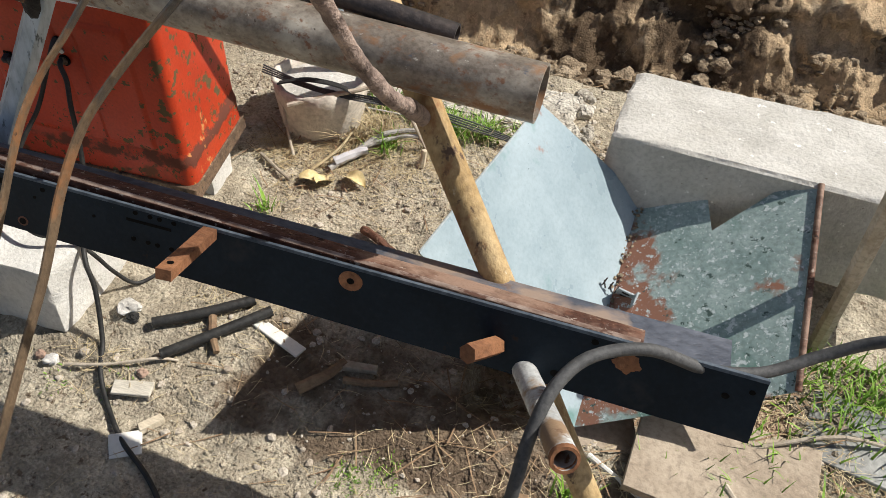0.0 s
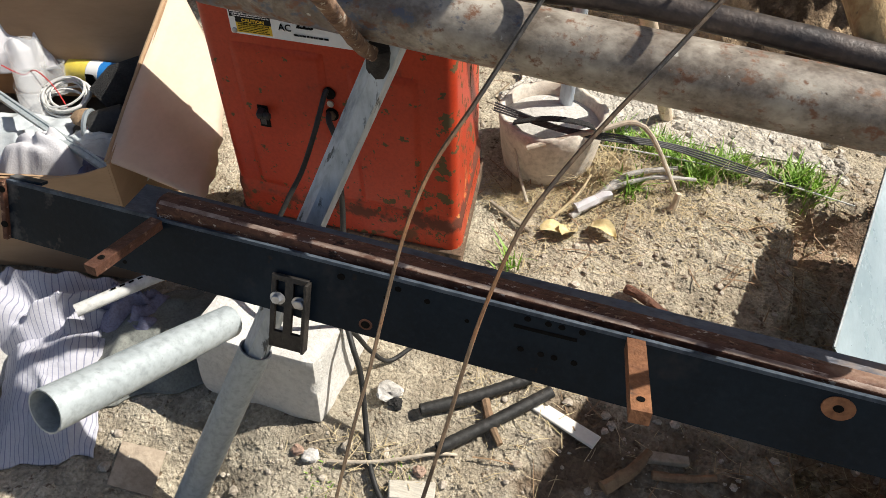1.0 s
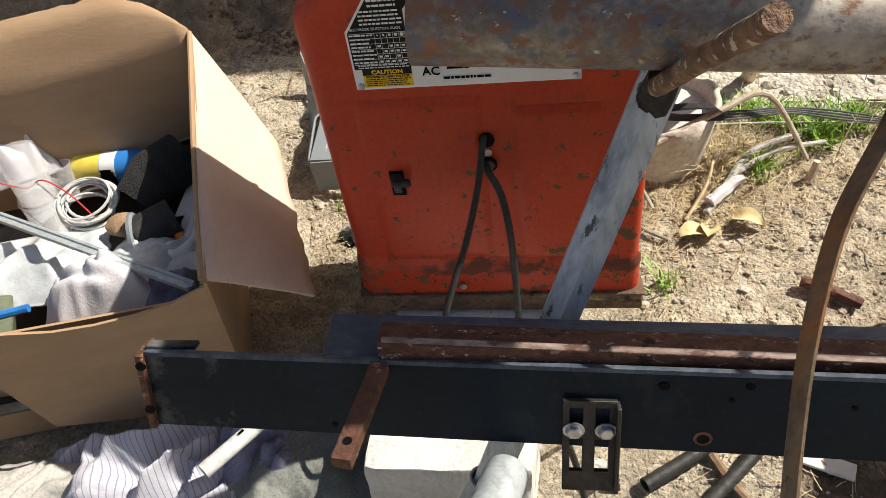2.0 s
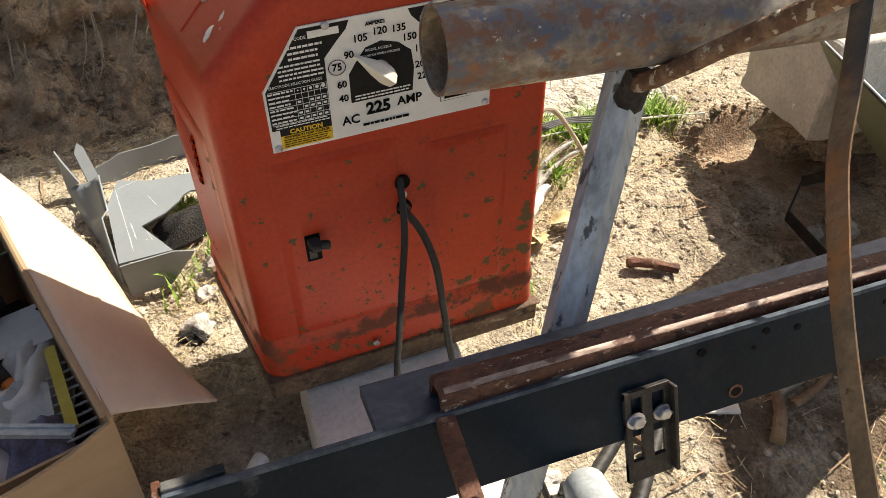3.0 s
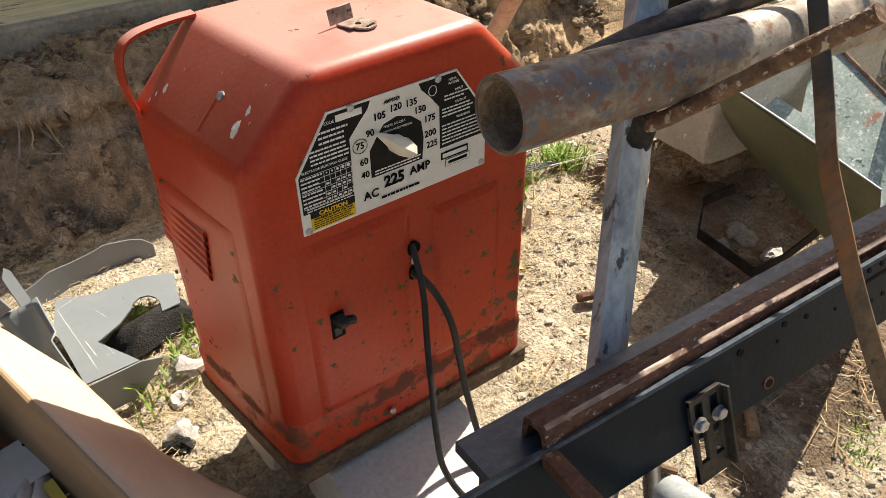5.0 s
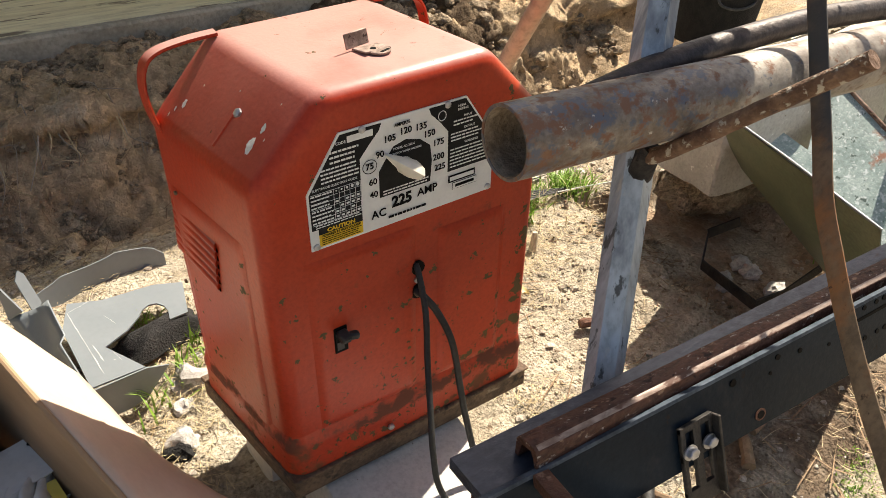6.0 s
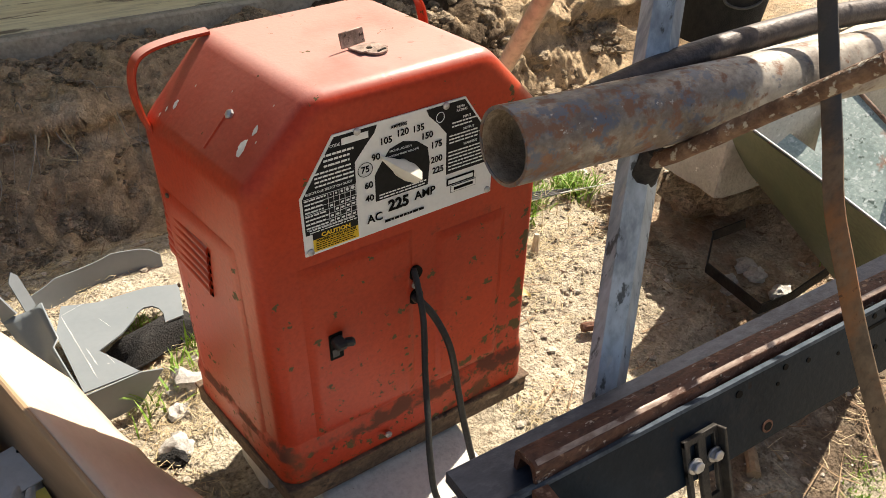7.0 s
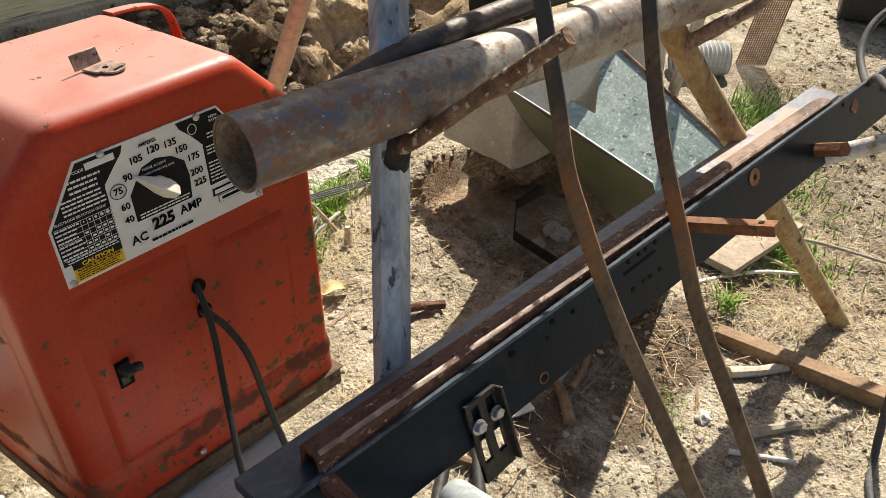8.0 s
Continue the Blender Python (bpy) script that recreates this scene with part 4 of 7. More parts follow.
    write("ELECTRODE SELECTION GUIDE", 0.0046, -0.1085, 0.4655, M["label_white"])
    # ring round the 75
    bm = fresh()
    pts = [(-0.0568 + 0.0105 * math.cos(a), y - 0.0012, 0.4745 + 0.0095 * math.sin(a)) for a in np.linspace(0, 2 * math.pi, 25)]
    tube(bm, pts, 0.0005, 4)
    part("dial_ring", plated(bm), M["ink"], lab)
    # lines too small to read, as bars
    rnd = random.Random(4)

    def bars(x0, x1, z0, z1, rows, m, ragged=0.25, lift=0.0013, thick=0.55):
        bm2 = fresh()
        h = (z1 - z0) / rows
        for r in range(rows):
            z = z0 + (r + 0.5) * h
            x = x0
            end = x1 - rnd.random() * ragged * (x1 - x0)
            while x < end - 0.002:
                w = min(end - x, rnd.uniform(0.003, 0.009))
                plate(bm2, [(x, y - lift, z - h * thick / 2), (x + w, y - lift, z - h * thick / 2), (x + w, y - lift, z + h * thick / 2), (x, y - lift, z + h * thick / 2)], 0.0003, push=(0, -1, 0))
                x += w + 0.0012
        part("small_print", plated(bm2), m, lab)

    bars(-0.127, -0.072, 0.4695, 0.4915, 4, M["label_white"], 0.1, thick=0.4)
    bars(-0.113, -0.071, 0.4925, 0.5125, 3, M["label_white"], 0.3, thick=0.4)
    bars(-0.1435, -0.112, 0.416, 0.460, 8, M["label_white"], 0.2, thick=0.38)
    bars(-0.140, -0.072, 0.4095, 0.416, 2, M["label_white"], 0.1, thick=0.4)
    bars(0.071, 0.143, 0.432, 0.463, 6, M["label_white"], 0.1, thick=0.36)
    bars(0.072, 0.128, 0.4715, 0.486, 3, M["label_white"], 0.2, thick=0.4)
    bars(0.076, 0.118, 0.4935, 0.5035, 2, M["label_white"], 0.2, thick=0.4)
    bars(-0.038, 0.036, 0.4255, 0.434, 2, M["label_white"], 0.1, thick=0.42)
    bars(-0.133, -0.073, 0.383, 0.395, 4, M["ink"], 0.1, thick=0.34)
    bars(-0.031, 0.031, 0.3880, 0.3930, 1, M["ink"], 0.0, thick=0.7)
    for c in range(6):  # rating table grid
        bm = fresh()
        box(bm, (-0.111 + c * 0.0078, y - 0.0013, 0.438), (0.0004, 0.0004, 0.044))
        part("grid_line", plated(bm), M["label_white"], lab)
    for r in range(7):
        bm = fresh()
        box(bm, (-0.1075, y - 0.0013, 0.416 + r * 0.0073), (0.072, 0.0004, 0.0004))
        part("grid_line", plated(bm), M["label_white"], lab)
    bm = fresh()
    for c in range(5):
        for r in range(4):
            if rnd.random() < 0.85:
                box(bm, (-0.1072 + c * 0.0078, y - 0.0013, 0.4195 + r * 0.0073), (0.0042, 0.0004, 0.0026))
        b = fresh()
        lathe(b, (-0.1072 + c * 0.0078, y - 0.001, 0.4565), [(0.0010 + c * 0.0004, 0), (0.0010 + c * 0.0004, 0.0004)], seg=10, axis=Matrix.Rotation(radians(90), 3, "X"))
        merge(bm, b)
    part("table_entries", plated(bm), M["label_white"], lab)
    # maker's mark as plain shapes
    panel("maker_mark", [(0.069, 0.4105), (0.116, 0.4105), (0.116, 0.4215), (0.069, 0.4215)], M["ink"], 0.0010)
    panel("maker_mark", [(0.0715, 0.4130), (0.1135, 0.4130), (0.1135, 0.4190), (0.0715, 0.4190)], M["label_white"], 0.0015)
    panel("maker_mark", [(0.076, 0.3985), (0.119, 0.3985), (0.119, 0.4092), (0.076, 0.4092)], M["ink"], 0.0010)
    panel("maker_mark", [(0.0767, 0.3992), (0.1183, 0.3992), (0.1183, 0.4085), (0.0767, 0.4085)], M["label_white"], 0.0014)
    panel("maker_mark", [(0.081, 0.4018), (0.114, 0.4018), (0.114, 0.4060), (0.081, 0.4060)], M["ink"], 0.0018)
    bm = fresh()
    pts = [(0.057 + 0.0062 * math.cos(a), y - 0.0012, 0.5145 + 0.0068 * math.sin(a)) for a in np.linspace(0, 2 * math.pi, 21)]
    tube(bm, pts, 0.0006, 4)
    part("approval_mark", plated(bm), M["label_white"], lab)
    # rivets of the plate
    for x, z in ((-0.141, 0.3835), (-0.0655, 0.528), (0.066, 0.5275), (0.141, 0.3835)):
        bm = fresh()
        lathe(bm, (x, y, z), [(0.0048, 0), (0.0048, 0.0020), (0.003, 0.0034), (0.0008, 0.0038)], seg=12, axis=Matrix.Rotation(radians(90), 3, "X"))
        part("plate_screw", plated(bm), M["zinc"], lab)
    # dial pointer
    bm = fresh()
    a, b = Vector((-0.0350, -0.006, 0.486)), Vector((-0.0015, -0.031, 0.4605))
    d = (b - a)
    rows = []
    for t, w, h in ((0, 0.0012, 0.004), (0.3, 0.0055, 0.009), (0.62, 0.0100, 0.013), (0.9, 0.0125, 0.015), (1.0, 0.011, 0.012)):
        p = a + d * t
        sdir = Vector((d.z, 0, -d.x)).normalized()
        rows.append([bm.verts.new(p + sdir * (w * c1) + Vector((0, h * c2, 0))) for c1, c2 in ((-1, 0.6), (-0.75, -0.25), (0, -0.75), (0.75, -0.25), (1, 0.6), (0, 0.9))])
    for r0, r1 in zip(rows, rows[1:]):
        for k in range(6):
            bm.faces.new((r0[k], r0[(k + 1) % 6], r1[(k + 1) % 6], r1[k]))
    bm.faces.new(rows[0][::-1])
    bm.faces.new(rows[-1])
    part("dial_pointer", plated(bm), M["ivory"], e, "ivory plastic selector pointer")
    bm = fresh()
    lathe(bm, (-0.004, 0.0, 0.4615), [(0.012, 0), (0.012, 0.016)], seg=18, axis=Matrix.Rotation(radians(90), 3, "X"))
    part("dial_shaft", plated(bm), M["ivory"], e)
    # power switch
    bm = fresh()
    box(bm, (-0.128, -0.0035, 0.236), (0.020, 0.0055, 0.045), bevel=0.001)
    sw = part("switch_opening", bent(bm), M["ink"], e, "dark switch opening with chipped paint round it")
    bm = fresh()
    box(bm, (-0.128, -0.013, 0.247), (0.016, 0.020, 0.013), Euler((radians(18), 0, 0)).to_matrix(), bevel=0.003)
    box(bm, (-0.116, -0.018, 0.247), (0.014, 0.012, 0.012), Euler((0, 0, radians(-20))).to_matrix(), bevel=0.003)
    part("switch_lever", bent(bm), M["rubber"], sw)
    bm = fresh()
    box(bm, (-0.130, -0.0066, 0.226), (0.010, 0.0012, 0.013))
    part("switch_tag", bent(bm), M["hose_grey"], sw)
    # cable outlets and the two welding leads
    for x, z, r, m in ((0.0, 0.3035, 0.011, "ink"), (0.0, 0.262, 0.012, "ink"), (0.0, 0.283, 0.006, "zinc")):
        bm = fresh()
        lathe(bm, (x, 0.001, z), [(r, 0), (r, 0.0045)], seg=16, axis=Matrix.Rotation(radians(90), 3, "X"))
        part("cable_outlet", bent(bm), M[m], e)
    bm = fresh()
    lathe(bm, (0.0, -0.002, 0.262), [(0.0085, 0), (0.0085, 0.005), (0.005, 0.007)], seg=6, axis=Matrix.Rotation(radians(90), 3, "X"))
    part("outlet_nut", bent(bm), M["base_dirty"], e)
    bm = fresh()
    lathe(bm, (-0.058, -0.0085, 0.020), [(0.006, 0), (0.006, 0.003), (0.004, 0.005)], seg=6, axis=Matrix.Rotation(radians(90), 3, "X"))
    part("skirt_bolt", bent(bm), M["zinc"], e)
    bm = fresh()
    tube(bm, smooth_path([(-0.014, 0.006, 0.306), (-0.018, -0.014, 0.306), (-0.026, -0.047, 0.256), (-0.043, -0.079, 0.19), (-0.062, -0.115, 0.143), (-0.076, -0.142, 0.10), (-0.078, -0.165, 0.045), (-0.060, -0.205, 0.004), (-0.01, -0.225, -0.012), (0.045, -0.205, -0.026), (0.078, -0.190, -0.075), (0.098, -0.170, -0.14), (0.125, -0.145, gz(0.125, -0.145) + 0.007), (0.16, -0.10, gz(0.16, -0.10) + 0.006)], 8), 0.0046, 10)
    part("welding_lead", bm, M["rubber"], e, "dusty black welding cable")
    bm = fresh()
    tube(bm, smooth_path([(-0.016, 0.004, 0.264), (-0.012, -0.022, 0.262), (0.004, -0.036, 0.234), (0.015, -0.058, 0.19), (0.022, -0.073, 0.116), (0.026, -0.091, 0.05), (0.032, -0.12, -0.015), (0.05, -0.17, -0.038), (0.085, -0.225, -0.060), (0.107, -0.248, -0.115), (0.132, -0.300, gz(0.132, -0.30) + 0.010), (0.16, -0.36, gz(0.16, -0.36) + 0.007), (0.20, -0.41, gz(0.20, -0.41) + 0.007), (0.28, -0.485, gz(0.28, -0.485) + 0.007), (0.39, -0.56, gz(0.39, -0.56) + 0.007), (0.55, -0.72, gz(0.55, -0.72) + 0.007)], 8), 0.0052, 10)
    part("welding_lead", bm, M["rubber"], e, "dusty black welding cable")
    return e


welder()


# ---- concrete blocks ----
def rough_block(bm, corners, z0, z1, seed, cells=14, amp=0.004):
    """A block over a four-cornered plan with pitted faces and worn edges."""
    b = fresh()
    bmesh.ops.create_cube(b, size=1.0)
    bmesh.ops.subdivide_edges(b, edges=list(b.edges), cuts=cells, use_grid_fill=True)
    c = [Vector((*p, 0)) for p in corners]
    for v in b.verts:
        u, w, t = v.co.x + 0.5, v.co.y + 0.5, v.co.z + 0.5
        p = (c[0] * (1 - u) + c[1] * u) * (1 - w) + (c[3] * (1 - u) + c[2] * u) * w
        p.z = z0 + (z1 - z0) * t
        mid = (c[0] + c[1] + c[2] + c[3]) / 4
        near = sum(1 for k in (u, w, t) if k < 0.01 or k > 0.99)
        o = Vector((seed * 3.0, seed, 0))
        d = noise.noise(p * 12 + o) + 0.6 * noise.noise(p * 33 + o)
        out = (p - Vector((mid.x, mid.y, (z0 + z1) / 2))).normalized()
        v.co = p + out * (amp * d - (near - 1) * amp * (0.9 + 0.9 * abs(noise.noise(p * 21 + o))))
    return merge(bm, b)


bm = fresh()
rough_block(bm, [(-0.198, -0.292), (0.042, -0.298), (0.098, 0.10), (-0.165, 0.105)], -0.225, -0.046, 1, 16, 0.0035)
solo("concrete_block", bm, M["block_concrete"], "pale concrete block under the welding machine", "block", "concrete blocks", angle=50)
bm = fresh()
rough_block(bm, [(-0.20, 0.15), (0.17, 0.15), (0.17, 0.255), (-0.20, 0.255)], -0.22, -0.046, 2, 8, 0.0035)
solo("concrete_block", bm, M["block_concrete"], "pale concrete block under the rear of the machine", "block", "concrete blocks", angle=50)
bm = fresh()
rough_block(bm, [(1.058, 0.235), (1.74, 0.175), (1.76, 0.475), (1.092, 0.505)], -0.050, 0.19, 5, 34, 0.0065)
solo("concrete_footing", bm, M["concrete"], "long pale cast concrete block with worn pitted edges", "block", angle=28)
bm = fresh()
rock(bm, (1.34, 0.37, -0.125), 0.17, 6, (1.35, 0.80, 0.50), 4, 0.45)
solo("earth_lump", bm, M["clod"], "lump of packed brown earth under the end of the concrete block", "dirt", angle=60)


# ---- the stock rack: leaning posts with arms ----
def along(p, d, z):
    p, d = Vector(p), Vector(d)
    return p + d * ((z - p.z) / d.z)


L0, LD = (0.140, -0.220, 0.474), (0.333, 0.313, 0.889)
R0, RD = (0.789, -0.262, 0.495), (-0.535, 0.329, 0.778)


def rack():
    e = thing("stock_rack", (0.4, -0.3, -0.2), "leaning pipe-legged rack with welded arms holding steel stock", "rack")
    # galvanised front leg, flattened on two sides
    bm = fresh()
    pts = [along(L0, LD, z) for z in (-0.36, -0.1, 0.1, 0.3, 0.5, 0.8, 1.16)]
    tube(bm, pts, [0.0240, 0.0235, 0.0225, 0.0230, 0.0235, 0.0235, 0.0235], 6, wall=0.003, squash=0.86)
    leg = part("front_leg", bm, M["galv"], e, "galvanised steel leg with grey streaks")
    bm = fresh()
    q = along(L0, LD, 0.515)
    tube(bm, [q + Vector((-0.005, -0.012, -0.02)), q + Vector((0.0, -0.022, 0.022))], [0.017, 0.014], 10, rough=0.35)
    part("weld", bm, M["burnt"], leg, "black burnt weld")
    bm = fresh()
    tube(bm, [along(L0, LD, z) for z in (-0.27, -0.18, -0.05, 0.06)], [0.0262, 0.0258, 0.0256, 0.0258], 20, wall=0.003, rough=0.02)
    part("sleeve", bm, M["galv_dull"], leg, "wider dull pipe sleeve round the foot")
    bm = fresh()
    pts = [along(R0, RD, z) for z in (-0.26, -0.1, 0.1, 0.3, 0.5, 0.8, 1.13)]
    tube(bm, pts, [0.0225, 0.022, 0.022, 0.023, 0.023, 0.022, 0.022], 16, wall=0.003, rough=0.05)
    leg = part("front_leg", bm, M["yellow_post"], e, "yellowed rusty pipe leg")
    # rear legs
    bm = fresh()
    a, d = Vector((0.451, 0.361, 0.396)), Vector((0.1955, 0.6042, -0.7724))
    tube(bm, [a + d * t for t in (-0.95, -0.5, 0, 0.4, 0.78)], 0.017, 12, rough=0.06)
    part("rear_leg", bm, M["cream_pipe"], e, "cream rust-flecked pipe rear leg")
    # Unseen board, added above the legs to shade pipe and beam end.
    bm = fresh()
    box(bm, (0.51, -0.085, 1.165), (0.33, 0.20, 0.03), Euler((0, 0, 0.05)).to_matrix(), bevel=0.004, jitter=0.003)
    part("top_board", bm, M["wood_pale"], e, "unseen board added over the legs to shade the stock")
    # upper arms
    bm = fresh()
    tube(bm, smooth_path([(0.150, -0.220, 0.520), (0.147, -0.262, 0.552), (0.155, -0.34, 0.624), (0.166, -0.427, 0.703)], 8), 0.0092, 12, rough=0.08)
    part("arm", bm, M["rod_knobby"], e, "scaly rusty rod arm")
    bm = fresh()
    tube(bm, smooth_path([(0.786, -0.275, 0.492), (0.779, -0.335, 0.545), (0.768, -0.386, 0.590), (0.744, -0.425, 0.655), (0.722, -0.462, 0.735), (0.716, -0.472, 0.758)], 8), [0.0125] * 10 + [0.0108] * 12 + [0.0098] * 10 + [0.0105] * 6 + [0.0115, 0.010, 0.007], 14, rough=0.16, seed=3)
    part("arm", bm, M["bark_rod"], e, "flaking grey-brown rod arm")
    # lower arms: open pipes pointing forward
    bm = fresh()
    a, b = Vector((0.006, -0.443, 0.218)), Vector((-0.0625, -0.690, 0.326))
    tube(bm, [a + (b - a) * t for t in (0, 0.25, 0.5, 0.75, 1)], [0.022, 0.0235, 0.0245, 0.0250, 0.0255], 20, wall=0.002)
    part("arm", bm, M["galv_dull"], e, "dull galvanised open pipe arm")
    bm = fresh()
    a, b = Vector((0.975, -0.43, 0.247)), Vector((1.061, -0.682, 0.390))
    tube(bm, [a + (b - a) * t for t in (0, 0.25, 0.5, 0.75, 1)], 0.0165, 18, wall=0.003)
    arm = part("arm", bm, M["galv_rusty"], e, "rust-stained silvery open pipe arm")
    bm = fresh()
    d = (b - a).normalized()
    tube(bm, [b - d * 0.006, b - d * 0.001, b + d * 0.0015], [0.0170, 0.0174, 0.0166], 18, wall=0.004, rough=0.06)
    part("torn_rim", bm, M["rust_orange"], arm, "torn rusty rim")
    return e


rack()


# ---- steel stock on the rack ----
def pipe_stock():
    bm = fresh()
    a, b = Vector((-0.068, -0.222, 0.598)), Vector((0.941, -0.298, 0.580))
    pts = [a + (b - a) * t for t in np.linspace(0, 1, 9)]
    tube(bm, pts, 0.0385, 40, wall=0.0035)
    merge_in = fresh()
    tube(merge_in, [a + (b - a) * t for t in (0.001, 0.08, 0.16)], 0.0347, 40, wall=0.0006)
    pipe = solo("steel_pipe", bm, M["pipe_rust"], "long weathered steel pipe with rust patches lying on the rack arms", "pipe", "stock pipes")
    part("inner_scale", merge_in, M["pipe_bore"], pipe, "dusty flaking rust inside the pipe")
    bm = fresh()
    pts = smooth_path([(0.09, -0.176, 0.592), (0.20, -0.190, 0.616), (0.36, -0.210, 0.632), (0.47, -0.218, 0.634), (0.63, -0.230, 0.626), (0.816, -0.245, 0.608)], 6)
    tube(bm, pts, 0.0155, 16, wall=0.003, rough=0.04)
    solo("steel_pipe", bm, M["pipe_dark"], "thin dark rusty pipe resting against the larger pipe", "pipe", "stock pipes")


pipe_stock()


def face(x):
    """y of the beam's front face before the beam is set leaning."""
    return -0.433 - 0.046 * (x - 0.195)


BEAM_TOP, BEAM_LOW = 0.342, 0.232


def leaning(v):
    """Lays the upright beam back against the stock: it climbs to one end and its face leans."""
    t = (BEAM_TOP - v.z) / (BEAM_TOP - BEAM_LOW)
    d = v.y - face(v.x)
    return Vector((v.x, -0.4005 - 0.086 * (v.x - 0.2) - 0.034 * t + 0.924 * d, 0.325 + 0.045 * (v.x - 0.2) - 0.082 * t - 0.383 * d))


def laid(bm):
    for v in bm.verts:
        v.co = leaning(v.co)
    return bm


def black_beam():
    e = thing("black_beam", (0.45, -0.44, 0.232), "long black painted steel channel with drilled holes, lying on the rack arms", "beam")
    x0, x1, zt, zb = -0.372, 1.285, BEAM_TOP, BEAM_LOW
    bm = fresh()
    sweep(bm, [(0.0, 0.0), (0.0065, 0.0), (0.0065, zt - zb), (0.0, zt - zb)], [(x0, face(x0) + 0.0065, zb), (x1, face(x1) + 0.0065, zb)], side=(0, -1, 0))
    part("web", laid(bm), M["black_steel"], e)
    bm = fresh()
    sweep(bm, [(-0.0012, 0.0), (0.0075, 0.0), (0.0075, 0.0045), (0.0060, 0.0055), (-0.0012, 0.0055)], [(x0, face(x0), zt - 0.0035), (x1, face(x1), zt - 0.0035)], side=(0, 1, 0))
    part("top_lip", laid(bm), M["lip_steel"], e, "worn grey top edge")
    bm = fresh()
    sweep(bm, [(0.0065, 0.0), (0.035, 0.0), (0.035, 0.006), (0.0065, 0.006)], [(x0, face(x0), zb), (x1, face(x1), zb)], side=(0, 1, 0))
    part("bottom_flange", laid(bm), M["black_steel"], e)
    bm = fresh()
    box(bm, (x0 - 0.004, face(x0) + 0.012, 0.287), (0.008, 0.040, 0.112), bevel=0.001)
    plate_end = part("end_plate", laid(bm), M["rust_flange"], e, "rusty end plate")
    for z in (0.262, 0.328):
        bm = fresh()
        lathe(bm, (0, 0, 0), [(0.006, -0.0005), (0.006, 0.0008)], seg=12, axis=Matrix.Rotation(radians(90), 3, "X"))
        bm.transform(Matrix.Translation((x0 - 0.002, face(x0) - 0.0085, z)))
        part("plate_hole", laid(bm), M["ink"], plate_end)
    bm = fresh()
    box(bm, (x0 + 0.028, face(x0) + 0.012, 0.346), (0.055, 0.014, 0.006), bevel=0.001)
    part("end_cap", laid(bm), M["black_steel"], e)

    def hole(x, z, r, ring=None, elong=1.0):
        y = face(x)
        b = fresh()
        lathe(b, (0, 0, 0), [(r, -0.001), (r, 0.0016 if ring else 0.0008)], seg=14)
        b.transform(Matrix.Translation((x, y, z)) @ Matrix.Diagonal((elong, 1, 1, 1)) @ Matrix.Rotation(radians(90), 4, "X"))
        part("bolt_hole", laid(b), M["ink"], e)
        if ring:
            b = fresh()
            lathe(b, (0, 0, 0), [(r + ring[0], -0.001), (r + ring[0], 0.0010)], seg=22)
            b.transform(Matrix.Translation((x, y, z)) @ Matrix.Rotation(radians(90), 4, "X"))
            part("hole_rim", laid(b), ring[1], e, ring[2])

    hole(0.195, 0.2515, 0.0062, (0.003, M["rust"], "bare rusty rim"))
    hole(0.741, 0.3165, 0.0055, (0.012, M["rust_orange"], "ring of orange rust"))
    for x, z, r in ((0.156, 0.3225, 0.0055), (0.233, 0.326, 0.0045), (0.218, 0.307, 0.003), (0.272, 0.318, 0.004), (0.325, 0.303, 0.003), (-0.172, 0.246, 0.0035), (1.076, 0.329, 0.005), (1.242, 0.301, 0.005), (1.27, 0.318, 0.004), (1.036, 0.256, 0.006)):
        hole(x, z, r)
    for x in (0.397, 0.422, 0.438, 0.462):
        hole(x, 0.3315, 0.0042)
        hole(x - 0.002, 0.2805, 0.0042)
    bm = fresh()
    box(bm, (0.420, face(0.420) - 0.0002, 0.3165), (0.076, 0.0010, 0.0055), Euler((0, radians(-1), radians(-2.6))).to_matrix())
    part("slot", laid(bm), M["ink"], e, "long dark slot")
    bm = fresh()
    rock(bm, (1.124, face(1.124), 0.307), 0.020, 4, (1.0, 0.04, 0.8), 3, 0.5)
    part("rust_patch", laid(bm), M["rust_orange"], e, "patch of orange rust")
    # slotted angle stub near the middle, flat bracket near the end, hexagonal stub
    for x, tip, m, s, lab2 in ((0.522, (0.530, -0.562, 0.380), "rust_orange", 0.021, "rusty slotted angle stub"), (-0.118, (-0.139, -0.492, 0.322), "rust", 0.018, "dark rusty flat bracket stub")):
        base = leaning(Vector((x, face(x) - 0.001, 0.336)))
        tip = Vector(tip)
        bm = fresh()
        prof = [(-s / 2, -s * 0.45), (s / 2, -s * 0.45), (s / 2, s * 0.30), (-s / 2, s * 0.30)]
        sweep(bm, prof, [base, tip], side=(1, 0, 0))
        st = part("stub", bm, M[m], e, lab2, angle=20)
        bm = fresh()
        up = (tip - base).normalized().cross(Vector((1, 0, 0))).normalized()
        up = up if up.z > 0 else -up
        ax = up.to_track_quat("Z", "X").to_matrix()
        lathe(bm, tip + (base - tip).normalized() * 0.020 + up * (s * 0.30 + 0.0003), [(0.0045, 0), (0.0045, 0.0005)], seg=12, axis=ax)
        part("stub_hole", bm, M["ink"], st)
    bm = fresh()
    q = leaning(Vector((0.955, face(0.955), 0.276)))
    tip = Vector((0.924, -0.536, 0.340))
    tube(bm, [q, q.lerp(tip, 0.6), tip], 0.0135, 6)
    part("stub", bm, M["rust_orange"], e, "rusty hexagonal bar stub", angle=25)
    # slotted adjusting plate with two bolts
    y = face(0.0875) - 0.001
    bm = fresh()
    pw = 0.052
    cx = 0.0875
